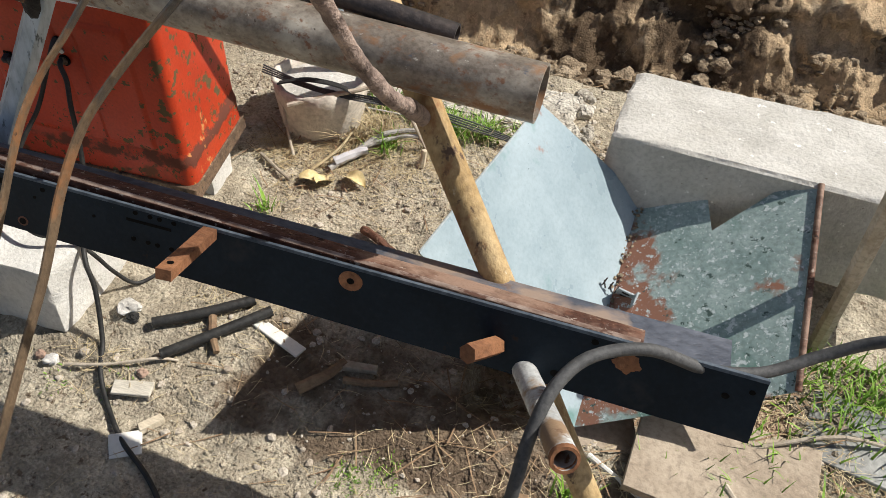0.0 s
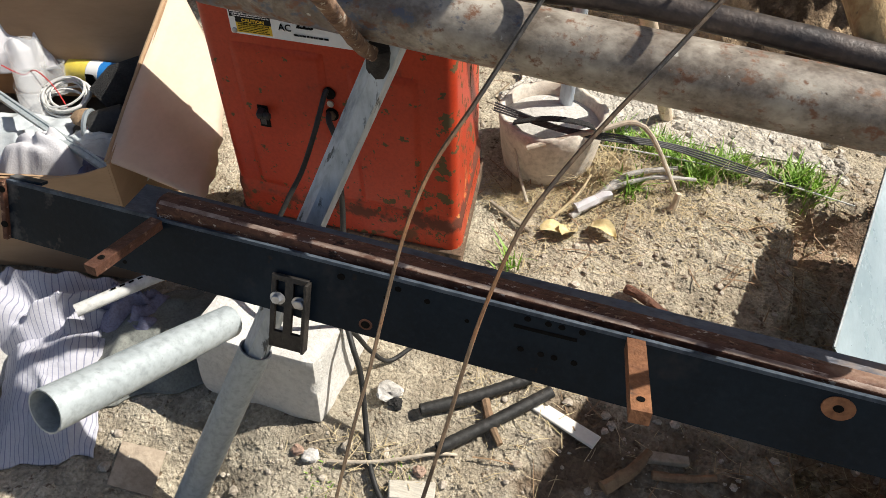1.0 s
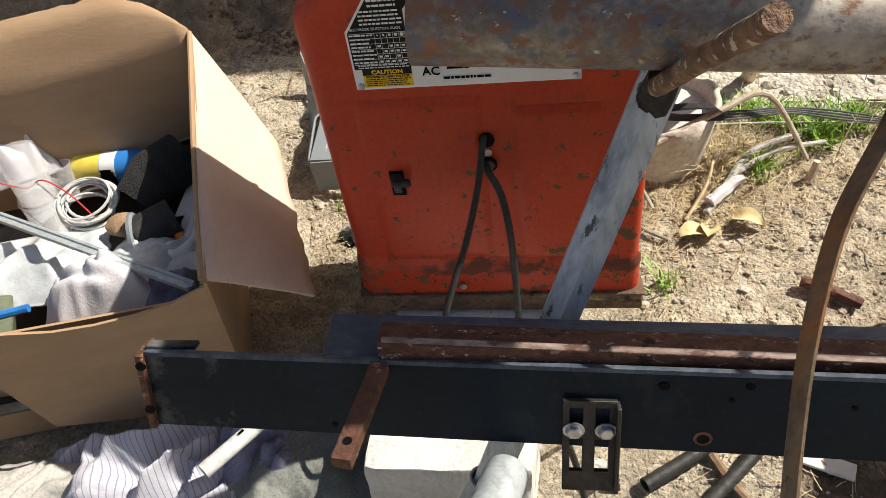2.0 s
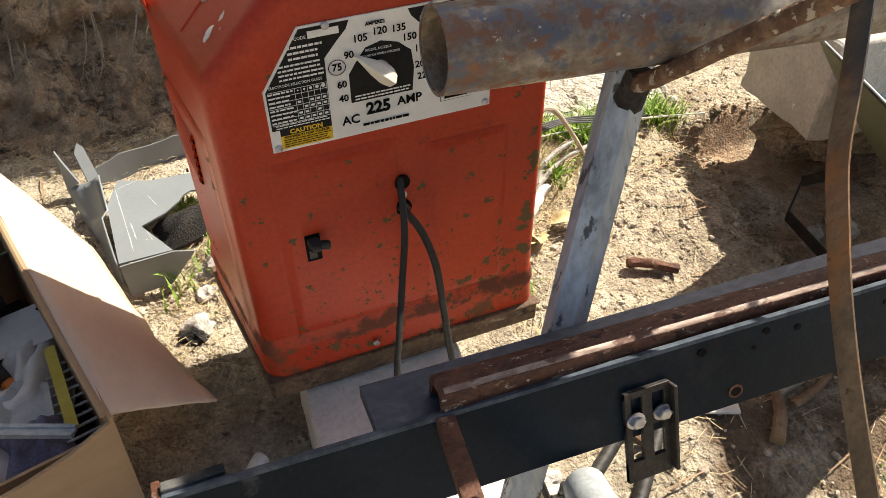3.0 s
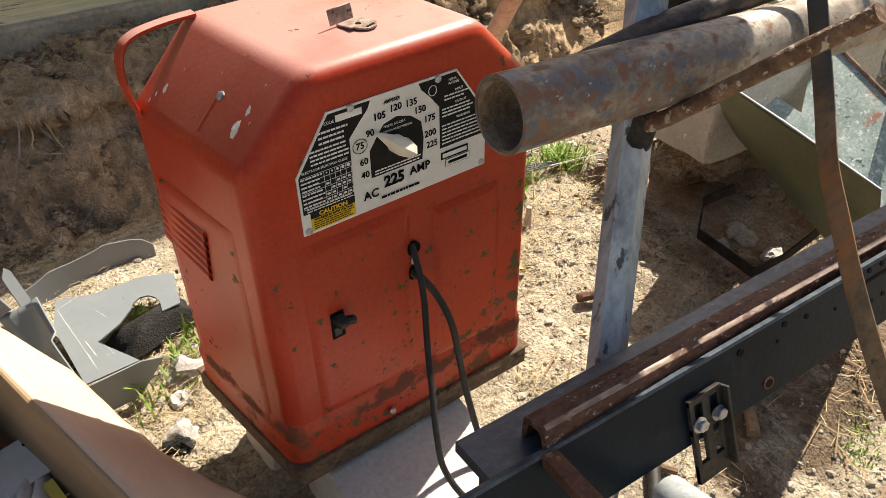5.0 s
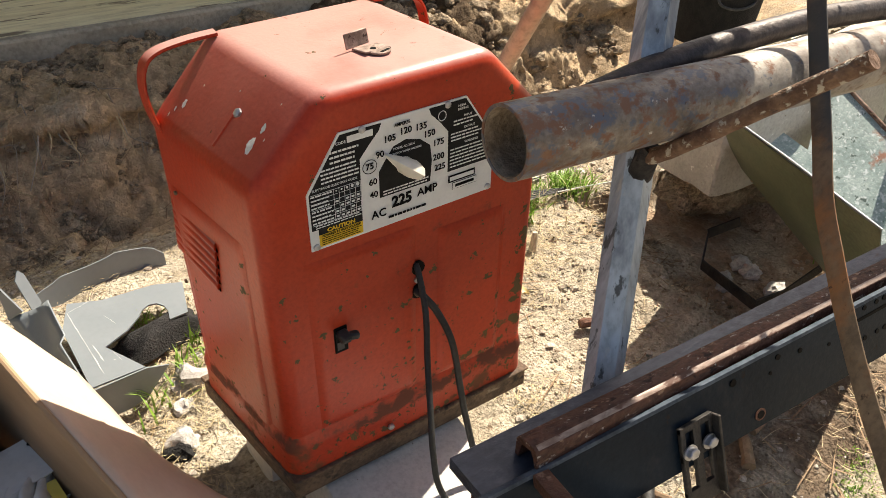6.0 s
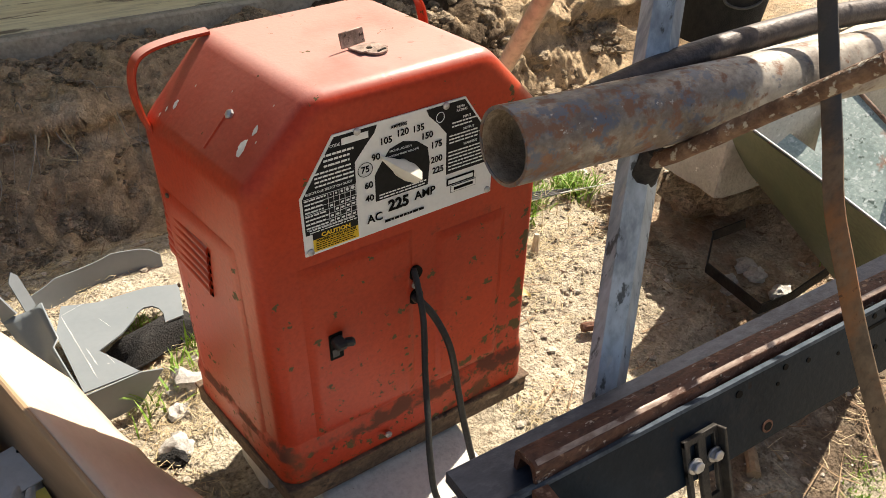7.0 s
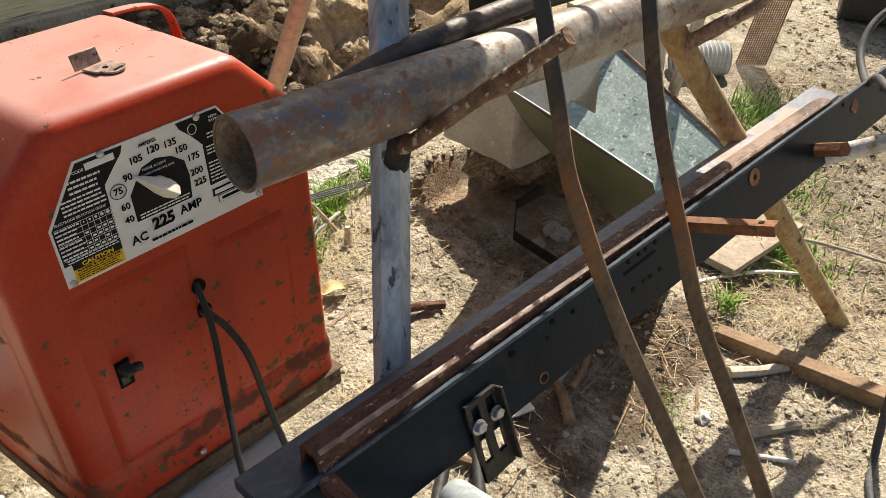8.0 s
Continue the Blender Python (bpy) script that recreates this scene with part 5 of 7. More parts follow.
    for dx, w in ((-0.0225, 0.007), (-0.0005, 0.012), (0.0225, 0.007)):
        box(bm, (cx + dx, y - 0.003, 0.236), (w, 0.006, 0.130), bevel=0.0008)
    for zc, h in ((0.2975, 0.010), (0.253, 0.010), (0.186, 0.030)):
        box(bm, (cx, y - 0.003, zc), (pw, 0.0058, h), bevel=0.0006)
    box(bm, (cx + 0.0265, y - 0.008, 0.238), (0.004, 0.016, 0.124), bevel=0.0008)
    ad = part("slotted_plate", laid(bm), M["dark_plate"], e, "dark slotted adjusting plate")
    for dx in (-0.0155, 0.0155):
        bm = fresh()
        ax = Matrix.Rotation(radians(90), 3, "X")
        lathe(bm, (cx + dx, y - 0.006, 0.262), [(0.0108, 0), (0.0108, 0.0018)], seg=16, axis=ax)
        lathe(bm, (cx + dx, y - 0.0078, 0.262), [(0.0082, 0), (0.0082, 0.0052), (0.0065, 0.0064)], seg=6, axis=ax)
        part("bolt", laid(bm), M["zinc"], ad, "zinc hex bolt with washer")


black_beam()


def i_beam():
    e = thing("i_beam", (0.5, -0.34, 0.2), "dark steel beam with a bluish mill-scale top flange and rusty web", "beam")
    x0, x1 = -0.178, 1.262
    y = lambda x: -0.047 * (x + 0.178)
    bm = fresh()
    sweep(bm, [(-0.030, -0.014), (0.024, -0.014), (0.028, -0.008), (0.0285, 0.0005), (0.0270, 0.002), (-0.029, 0.002), (-0.030, 0.001)], [(x0, -0.332 + y(x0), 0.300), (x1, -0.332 + y(x1), 0.300)], side=(0, -1, 0))
    part("top_flange", bm, M["mill"], e, "bluish mill-scale flange")
    bm = fresh()
    sweep(bm, [(-0.004, 0), (0.004, 0), (0.004, 0.096), (-0.004, 0.096)], [(x0, -0.345 + y(x0), 0.198), (x1, -0.345 + y(x1), 0.198)], side=(0, -1, 0))
    part("web", bm, M["rust"], e)
    bm = fresh()
    sweep(bm, [(-0.030, 0), (0.030, 0), (0.030, 0.008), (-0.030, 0.008)], [(x0, -0.345 + y(x0), 0.190), (x1, -0.345 + y(x1), 0.190)], side=(0, -1, 0))
    part("bottom_flange", bm, M["rust"], e)
    # rolled bar with a hollow face lying on the flange
    bm = fresh()
    prof = [(-0.0175, -0.004), (-0.0180, 0.0180), (-0.0160, 0.0220), (-0.006, 0.0260), (0.003, 0.0275), (0.0090, 0.0268), (0.0130, 0.0245), (0.0152, 0.0195), (0.0172, 0.0060), (0.0182, -0.010), (0.0142, -0.010), (0.0132, 0.004), (0.0100, 0.0140), (0.005, 0.0200), (-0.009, 0.0165), (-0.0125, -0.004)]
    xa, xb = -0.118, 1.140
    sweep(bm, prof, [(x, -0.353 - 0.062 * (x + 0.118), 0.3065) for x in (xa, 0.2, 0.5, 0.8, xb)], side=(0, -1, 0))
    rail = solo("rusty_channel", bm, M["rust_flange"], "rusty rolled steel channel lying on the beam flange", "steel bar", angle=28)
    # Thin strip that paints the sunlit line along the channel's crown.
    bm = fresh()
    sweep(bm, [(0.0070, 0.02745), (0.0092, 0.02710), (0.0126, 0.02510), (0.0120, 0.0240), (0.0088, 0.0262), (0.0070, 0.0266)], [(x, -0.353 - 0.062 * (x + 0.118), 0.3065) for x in (xa + 0.004, 0.2, 0.5, 0.8, xb - 0.004)], side=(0, -1, 0))
    part("worn_edge", bm, M["worn_edge"], rail, "pale strip painted for the sunlit crown")


i_beam()


def flat_bars():
    rods = [
        [(0.516, -0.05, 0.96), (0.41, -0.195, 0.76), (0.339, -0.291, 0.628), (0.300, -0.344, 0.555), (0.271, -0.381, 0.505), (0.255, -0.418, 0.459), (0.246, -0.454, 0.408), (0.241, -0.492, 0.355), (0.237, -0.530, 0.306), (0.226, -0.627, 0.187), (0.200, -0.95, -0.245)],
        [(0.694, -0.146, 0.92), (0.575, -0.26, 0.763), (0.487, -0.343, 0.648), (0.445, -0.381, 0.595), (0.407, -0.419, 0.543), (0.378, -0.456, 0.492), (0.358, -0.500, 0.422), (0.346, -0.538, 0.352), (0.339, -0.576, 0.296), (0.322, -0.658, 0.188), (0.255, -0.97, -0.245)],
    ]
    for pts, turn in zip(rods, ((0.969, 0.128, -0.208), (0.98, -0.063, -0.188))):
        bm = fresh()
        path = smooth_path(pts, 6)
        sweep(bm, [(-0.0014, -0.0108), (0.0014, -0.0108), (0.0021, -0.009), (0.0021, 0.009), (0.0014, 0.0108), (-0.0014, 0.0108), (-0.0021, 0.009), (-0.0021, -0.009)], path, side=turn, up=(0, -0.6, 0.8))
        solo("flat_bar", bm, M["bar_rust"], "long bent rusty flat steel bar leaning across the rack", "steel bar", "leaning flat bars", angle=40)


flat_bars()


# ---- folded green sheet-metal trough ----
def trough():
    e = thing("metal_trough", (1.15, 0.1, -0.12), "dented folded sheet-metal trough, teal inside and olive outside", "metal trough")
    Lc, T, V, W = Vector((0.789, -0.266, 0.226)), Vector((0.908, 0.184, 0.258)), Vector((1.154, 0.252, 0.032)), Vector((1.114, -0.225, -0.19))
    def skin(gap):
        """The bent side sheet between its four corners; gap: how far it lies under the inner face."""
        b = fresh()
        rows = []
        nrm = (W - Lc).cross(T - Lc).normalized()
        nrm = nrm if nrm.z > 0 else -nrm
        for j in range(13):
            v = j / 12
            rows.append([b.verts.new((Lc * (1 - u) + W * u) * (1 - v) + (T * (1 - u) + V * u) * v - nrm * (gap + 0.006 * math.sin(math.pi * u) * math.sin(math.pi * v))) for u in [i / 12 for i in range(13)]])
        for r0, r1 in zip(rows, rows[1:]):
            for p, q, s, t in zip(r0, r0[1:], r1[1:], r1):
                b.faces.new((p, q, s, t))
        return b

    part("inner_face", skin(0.0), M["teal"], e, "pale scuffed teal sheet", angle=180)
    part("outer_face", skin(0.003), M["olive"], e, "olive painted underside", angle=180)
    Ft, Fb, Rt, Rb = Vector((1.279, 0.236, 0.095)), Vector((1.300, 0.150, 0.063)), Vector((1.473, 0.205, 0.190)), Vector((1.476, -0.165, 0.000))
    nb = Vector((1.409, 0.214, 0.158))
    bm = fresh()
    plate(bm, [W, Vector((1.409, -0.174, -0.041)), Rb, Rt, nb, Fb, Ft, V], 0.0016)
    part("floor_sheet", bm, M["teal_worn"], e, "scratched teal sheet with rust patches")
    bm = fresh()
    tube(bm, [Rb, (Rb + Rt) / 2, Rt], 0.0065, 10)
    part("rolled_edge", bm, M["rust_flange"], e, "rolled rusty edge")
    bm = fresh()
    tube(bm, [Lc, (Lc + T) / 2 + Vector((0, 0, 0.003)), T], 0.0022, 6)
    part("rim", bm, M["galv_dull"], e)
    # dirt in the fold, a small bracket with screws
    bm = fresh()
    for k in range(60):
        t = random.random()
        q = W + (V - W) * (0.25 + 0.75 * t) + Vector((random.gauss(0.004, 0.006), random.gauss(0, 0.004), 0.006))
        rock(bm, q, random.uniform(0.002, 0.005), k, sub=1)
    tagged(part("grit", bm, M["clod"], None), "dirt crumbs lying in the fold of the trough", "dirt", kind="stuff")
    b = thing("zinc_bracket", (1.165, 0.02, -0.07), "small zinc-plated bracket with slots lying in the trough", "bracket")
    bm = fresh()
    rot = Euler((radians(30), radians(10), radians(-8))).to_matrix()
    box(bm, (1.158, 0.028, -0.050), (0.036, 0.004, 0.046), rot, bevel=0.0008)
    box(bm, (1.177, 0.012, -0.048), (0.004, 0.030, 0.046), rot, bevel=0.0008)
    part("bracket_body", bm, M["galv_dull"], b)
    for dz in (-0.011, 0.011):
        bm = fresh()
        box(bm, Vector((1.158, 0.0255, -0.050)) + rot @ Vector((0, -0.0002, dz)), (0.016, 0.002, 0.006), rot)
        part("bracket_slot", bm, M["ink"], b)
    for k in range(5):
        bm = fresh()
        q = Vector((1.110 + 0.007 * k, 0.030 - 0.004 * (k % 2), -0.040 - 0.004 * k))
        tube(bm, [q, q + Vector((0.006 * (-1) ** k, 0.004, 0.018))], 0.0016, 6)
        solo("screw", bm, M["pipe_dark"], "small dark screw lying in the trough", "screw", "loose screws")


trough()


def black_frame():
    """A bent black steel band standing on the dirt beside the trough."""
    bm = fresh()
    pts = [(1.150, 0.190, -0.120), (1.075, 0.225, -0.150), (1.000, 0.175, -0.190), (0.955, -0.010, -0.180), (1.060, -0.020, -0.185), (1.190, -0.030, -0.150)]
    for a, b in zip(pts, pts[1:]):
        sweep(bm, [(-0.002, -0.014), (0.002, -0.014), (0.002, 0.014), (-0.002, 0.014)], [a, b])
    solo("angle_frame", bm, M["dark_plate"], "bent black steel band frame on the dirt", "steel frame", angle=20)


black_frame()


# ---- cardboard box of odds and ends ----
BX = Vector((-0.246, 0.969, 0)).normalized()   # along the box's side wall, away from the path
BL = Vector((-0.969, -0.246, 0)).normalized()  # across the box
BC = Vector((-0.428, -0.092, 0))               # its near corner


def bpt(a, b, z):
    p = BC + BL * a + BX * b
    return Vector((p.x, p.y, z))


def cardboard_box():
    e = thing("cardboard_box", bpt(0.27, 0.27, -0.2), "open brown cardboard box full of workshop odds and ends", "box")
    A, B2, z0 = 0.56, 0.545, -0.195

    def wall(name, pts, m, lab=""):
        bm = fresh()
        plate(bm, pts, 0.005)
        part(name, bm, M[m], e, lab)

    wall("side_panel", [bpt(0, 0, z0), bpt(0, 0, 0.125), bpt(0, 0.28, 0.175), bpt(0, B2, 0.232), bpt(0, B2, z0)], "cardboard")
    bow = [(0.0, 0.118), (0.05, 0.098), (0.11, 0.087), (0.17, 0.083), (0.23, 0.086), (0.29, 0.100), (0.36, 0.110), (0.43, 0.108)]
    wall("side_panel", [bpt(0, 0, -0.185), *[bpt(a, -0.001, z) for a, z in bow], bpt(0.345, -0.012, 0.025), bpt(0.302, -0.012, -0.118), bpt(0.15, -0.004, -0.155)], "cardboard", "sagging front panel with a dished torn edge")
    wall("inner_panel", [bpt(0.012, 0.045, z0), bpt(0.012, 0.045, 0.05), bpt(A, 0.045, 0.06), bpt(A, 0.045, z0)], "cardboard")
    wall("side_panel", [bpt(A, 0, z0), bpt(A, 0, 0.10), bpt(A, B2, 0.12), bpt(A, B2, z0)], "cardboard")
    # rear wall and the flap that curls back from it
    bm = fresh()
    rows = []
    for i in range(25):
        a = A * i / 24
        t = min(1.0, max(0.0, a / 0.16))
        crease, h = 0.234 - 0.20 * a, (0.004 + 0.085 * t * (2 - t) + 0.10 * a) + 0.004 * noise.noise(Vector((a * 40, 1, 2)))
        col = [(B2 - 0.012 * math.sin(math.pi * s) - 0.004 * math.sin(9 * a), z0 + (crease - z0) * s) for s in (0, 0.25, 0.5, 0.7, 0.85, 0.95, 1.0)]
        col += [(B2 + 0.062 * (h / 0.13) * (s ** 1.5), crease + h * 0.93 * s) for s in (0.15, 0.4, 0.7, 1.0)]
        rows.append([bm.verts.new(bpt(a, b, z)) for b, z in col])
    for r0, r1 in zip(rows, rows[1:]):
        for p, q, r, s in zip(r0, r0[1:], r1[1:], r1):
            bm.faces.new((p, q, r, s))
    rear = part("rear_panel", bm, M["cardboard"], e, "bowed rear panel with a flap curling back", angle=180)
    rear.modifiers.new("thickness", "SOLIDIFY").thickness = 0.004
    # folded-out flap, slightly bowed
    bm = fresh()
    rows = []
    C, A2, D2, Bp = Vector((-0.430, -0.084, 0.122)), bpt(0, B2, 0.232), Vector((-0.424, 0.346, 0.038)), Vector((-0.302, -0.010, -0.006))
    for j in range(31):
        t = j / 30
        p, q = C + (A2 - C) * t, Bp + (D2 - Bp) * t
        row = []
        for i in range(9):
            s = i / 8
            v = p + (q - p) * s
            v.z += 0.002 * math.sin(math.pi * s) - 0.034 * s * math.sin(math.pi * t) + 0.005 * math.sin(6 * t + 2 * s) + 0.006 * s * noise.noise(Vector((t * 5, s * 3, 7)))
            v += (q - p).normalized() * (s * 0.012 * noise.noise(Vector((t * 9, 3, 1))))
            row.append(bm.verts.new(v))
        rows.append(row)
    for r0, r1 in zip(rows, rows[1:]):
        for a, b, c, d in zip(r0, r0[1:], r1[1:], r1):
            bm.faces.new((a, b, c, d))
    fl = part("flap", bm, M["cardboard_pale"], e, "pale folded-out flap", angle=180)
    md = fl.modifiers.new("thickness", "SOLIDIFY")
    md.thickness = 0.004
    bm = fresh()
    tube(bm, [C + Vector((-0.003, 0, 0.002)), (C + A2) / 2 + Vector((-0.003, 0, 0.003)), A2], 0.0045, 8, rough=0.15)
    part("crease", bm, M["cardboard"], fl, "ragged corrugated crease")
    bm = fresh()
    rows = [bpt(0.01, 0.01, -0.09), bpt(A - 0.01, 0.01, -0.09), bpt(A - 0.01, B2 - 0.01, -0.09), bpt(0.01, B2 - 0.01, -0.09)]
    plate(bm, rows, 0.005)
    part("filler", bm, M["black_plastic"], e, "dark layer of scrap inside")


cardboard_box()


def box_contents():
    # spray can
    e = thing("spray_can", (-0.77, 0.40, -0.06), "yellow and blue spray can lying in the box", "spray can")
    a, b = Vector((-0.842, 0.350, -0.010)), Vector((-0.640, 0.352, -0.006))
    d = b - a
    bm = fresh()
    tube(bm, [a + d * t for t in (0.30, 0.5, 0.75, 1.0)], 0.033, 24)
    part("can_body", bm, M["blue"], e)
    bm = fresh()
    tube(bm, [a + d * t for t in (0.0, 0.03, 0.15, 0.30)], [0.028, 0.032, 0.033, 0.033], 24)
    part("can_cap", bm, M["yellow"], e, "yellow plastic cap")
    bm = fresh()
    tube(bm, [a + d * t for t in (0.305, 0.46)], 0.0334, 24)
    part("can_label", bm, M["label_white"], e, "white printed label band")
    bm = fresh()
    for k in range(10):
        q = a + d * (0.33 + 0.012 * k) + Vector((0, -0.034, 0.008 * math.sin(k * 2.0)))
        box(bm, q, (0.008, 0.001, 0.016 + 0.008 * (k % 3)))
    part("can_print", bm, M["ink"], e)
    # clear cups: two nested and leaning, one small
    for c, r, h, d in (((-0.812, 0.165, -0.045), 0.036, 0.115, (-0.55, 0.72, 0.42)), ((-0.872, 0.245, 0.005), 0.041, 0.105, (-0.52, 0.72, 0.46)), ((-0.850, 0.300, -0.045), 0.026, 0.075, (-0.1, 0.2, 1.0))):
        bm = fresh()
        m = Vector(d).to_track_quat("Z", "Y").to_matrix()
        rows = [(r * 0.80, 0), (r * 0.86, h * 0.3), (r * 0.92, h * 0.6), (r, h * 0.97), (r * 1.07, h * 0.97), (r * 1.07, h), (r * 0.985, h), (r * 0.90, h * 0.6), (r * 0.84, h * 0.3), (r * 0.78, 0.003)]
        lathe(bm, c, rows, 28, axis=m)
        solo("plastic_cup", bm, M["film"], "clear ribbed plastic cup lying in the box", "cup", "clear cups")
    # coil of white wire
    e2 = thing("wire_coil", (-0.772, 0.228, -0.03), "loose coil of thin white wire in the box", "wire")
    for k in range(9):
        bm = fresh()
        r = random.uniform(0.038, 0.052)
        c = Vector((-0.772, 0.228, -0.010)) + Vector((random.gauss(0, 0.006), random.gauss(0, 0.006), 0.003 * k))
        tl = random.uniform(-0.3, 0.3)
        pts = [c + Vector((r * math.cos(t) * 1.15, r * math.sin(t) * 0.85, tl * r * math.sin(t + k) + 0.35 * r * math.sin(t))) for t in np.linspace(0, 2 * math.pi, 25)]
        tube(bm, pts, 0.0028, 6)
        part("wire_turn", bm, M["pvc"], e2)
    bm = fresh()
    tube(bm, smooth_path([(-0.93, 0.24, 0.05), (-0.885, 0.245, 0.03), (-0.85, 0.25, 0.045), (-0.80, 0.235, 0.02), (-0.745, 0.20, -0.02)], 6), 0.0014, 5)
    solo("red_wire", bm, M["red_cable"], "thin red wire among the scrap", "wire")
    # black cap, straps, brown lump
    bm = fresh()
    tube(bm, [(-0.675, 0.235, 0.0), (-0.645, 0.275, 0.025), (-0.60, 0.325, 0.035)], [0.045, 0.055, 0.050], 18)
    solo("black_case", bm, M["fleece"], "soft black zip case in the box", "case")
    bm = fresh()
    tube(bm, [(-0.645, 0.140, 0.0), (-0.585, 0.180, 0.01)], 0.036, 18)
    solo("tape_roll", bm, M["rubber"], "dark roll of tape with grey rim", "tape")
    bm = fresh()
    pts = [(-0.647 - 0.010 * math.cos(t), 0.138 + 0.038 * math.cos(t), 0.0 + 0.040 * math.sin(t)) for t in np.linspace(0, 2 * math.pi, 24)]
    tube(bm, pts, 0.006, 6)
    solo("grey_ring", bm, M["plastic_grey"], "grey plastic ring in the box", "ring")
    bm = fresh()
    rock(bm, (-0.685, 0.172, 0.0), 0.028, 6)
    solo("brown_lump", bm, M["wood_brown"], "brown lump of putty among the scrap", "scrap")
    bm = fresh()
    box(bm, (-0.57, 0.13, -0.03), (0.02, 0.06, 0.05), Euler((0.3, 0.2, 0.4)).to_matrix(), bevel=0.004)
    solo("orange_packet", bm, M["orange"], "small orange packet in the box", "packet")
    bm = fresh()
    box(bm, (-0.585, 0.385, 0.035), (0.09, 0.004, 0.08), Euler((0.9, 0.0, 0.5)).to_matrix(), bevel=0.001)
    solo("printed_leaflet", bm, M["green_print"], "green printed paper leaflet", "leaflet")
    # long dark stick lying across the box
    bm = fresh()
    sweep(bm, [(-0.009, -0.004), (0.009, -0.004), (0.009, 0.004), (0.004, 0.004), (0.003, 0.001), (-0.003, 0.001), (-0.004, 0.004), (-0.009, 0.004)], [(-0.925, 0.170, 0.040), (-0.478, -0.040, 0.062)])
    solo("steel_strip", bm, M["galv_dull"], "long narrow grooved steel strip lying across the box", "strip")
    # papers, bags, a white rag
    for c, s, sd, h, tn, m, lab, nm in (((-0.82, 0.085, -0.03), (0.24, 0.18), 3, 0.055, 0.2, "bag", "crumpled clear plastic bag", "plastic_bag"), ((-0.625, 0.090, -0.02), (0.13, 0.14), 5, 0.045, -0.3, "bag", "crumpled clear plastic bag", "plastic_bag"),
                                        ((-0.655, -0.005, -0.02), (0.19, 0.12), 9, 0.13, 0.4, "cloth_white", "crumpled white rag in the box", "white_rag"), ((-0.965, 0.36, 0.0), (0.17, 0.16), 12, 0.16, 0.5, "cloth_white", "bundle of white paper in the box", "crumpled_paper"),
                                        ((-0.545, 0.008, -0.03), (0.10, 0.10), 15, 0.075, 0.2, "purple", "faded lilac cloth in the box", "lilac_cloth")):
        ob = cloth(nm, M[m], None, c, s, sd, h, tn, cells=44, folds=6)
        tagged(ob, lab, "cloth" if "cloth" in m or m == "purple" else "bag")
    bm = fresh()
    box(bm, (-0.90, 0.415, 0.11), (0.10, 0.02, 0.075), Euler((0.4, 0.5, 0.2)).to_matrix(), bevel=0.003)
    solo("black_box", bm, M["black_plastic"], "small black plastic case on the scrap", "case")
    bm = fresh()
    box(bm, (-0.875, -0.055, -0.02), (0.13, 0.10, 0.05), Euler((0.2, 0.3, 0.4)).to_matrix(), bevel=0.004)
    solo("dark_tin", bm, M["olive"], "dark olive tin in the box", "tin")
    bm = fresh()
    tube(bm, [(-0.83, -0.085, 0.035), (-0.74, -0.065, 0.045)], 0.007, 8)
    solo("blue_marker", bm, M["blue"], "blue marker pen in the box", "pen")
    # things heaped high beside the flap
    def high(x, y, z):
        return Vector((-0.45, -0.71, 0.91)).lerp(Vector((x, y, z)), 0.955)

    ob = cloth("crumpled_paper", M["white_board"], None, (-0.548, 0.165, -0.07), (0.11, 0.26), 31, 0.10, -0.2, cells=44, folds=5)
    tagged(ob, "heap of crumpled white paper packed beside the flap", "paper")
    bm = fresh()
    sweep(bm, [(-0.008, -0.002), (0.008, -0.002), (0.008, 0.002), (-0.008, 0.002)], [high(-0.515, 0.235, -0.045), high(-0.493, 0.055, -0.042)])
    solo("yellow_strip", bm, M["yellow"], "yellow flat strip lying in the box", "strip")
    grid = thing("wire_grid", high(-0.53, 0.12, -0.06), "small white wire grid in the box", "grid")
    for k in range(9):
        bm = fresh()
        y0 = 0.045 + 0.020 * k
        tube(bm, [high(-0.455, y0 + 0.012, -0.058), high(-0.600, y0 - 0.022, -0.060)], 0.0022, 6)
        part("wire", bm, M["pvc"], grid)
    for x, dy in ((-0.457, 0.012), (-0.598, -0.022)):
        bm = fresh()
        tube(bm, [high(x, 0.040 + dy, -0.061), high(x, 0.210 + dy, -0.061)], 0.0028, 6)
        part("edge_wire", bm, M["pvc"], grid)
    bm = fresh()
    plate(bm, [high(-0.60, 0.235, -0.045), high(-0.505, 0.245, -0.035), high(-0.510, 0.335, -0.030), high(-0.60, 0.33, -0.045)], 0.002)
    tag = solo("paper_tag", bm, M["white_board"], "white paper tag with a punched hole", "tag")
    bm = fresh()
    lathe(bm, high(-0.522, 0.315, -0.0292), [(0.004, 0), (0.004, 0.0004)], seg=12)
    part("tag_hole", bm, M["ink"], tag)
    bm = fresh()
    plate(bm, [high(-0.585, 0.085, -0.050), high(-0.515, 0.075, -0.045), high(-0.522, 0.165, -0.050), high(-0.575, 0.185, -0.045)], 0.0015)
    solo("torn_paper", bm, M["bag"], "torn white paper lying on the wire grid", "paper")


box_contents()


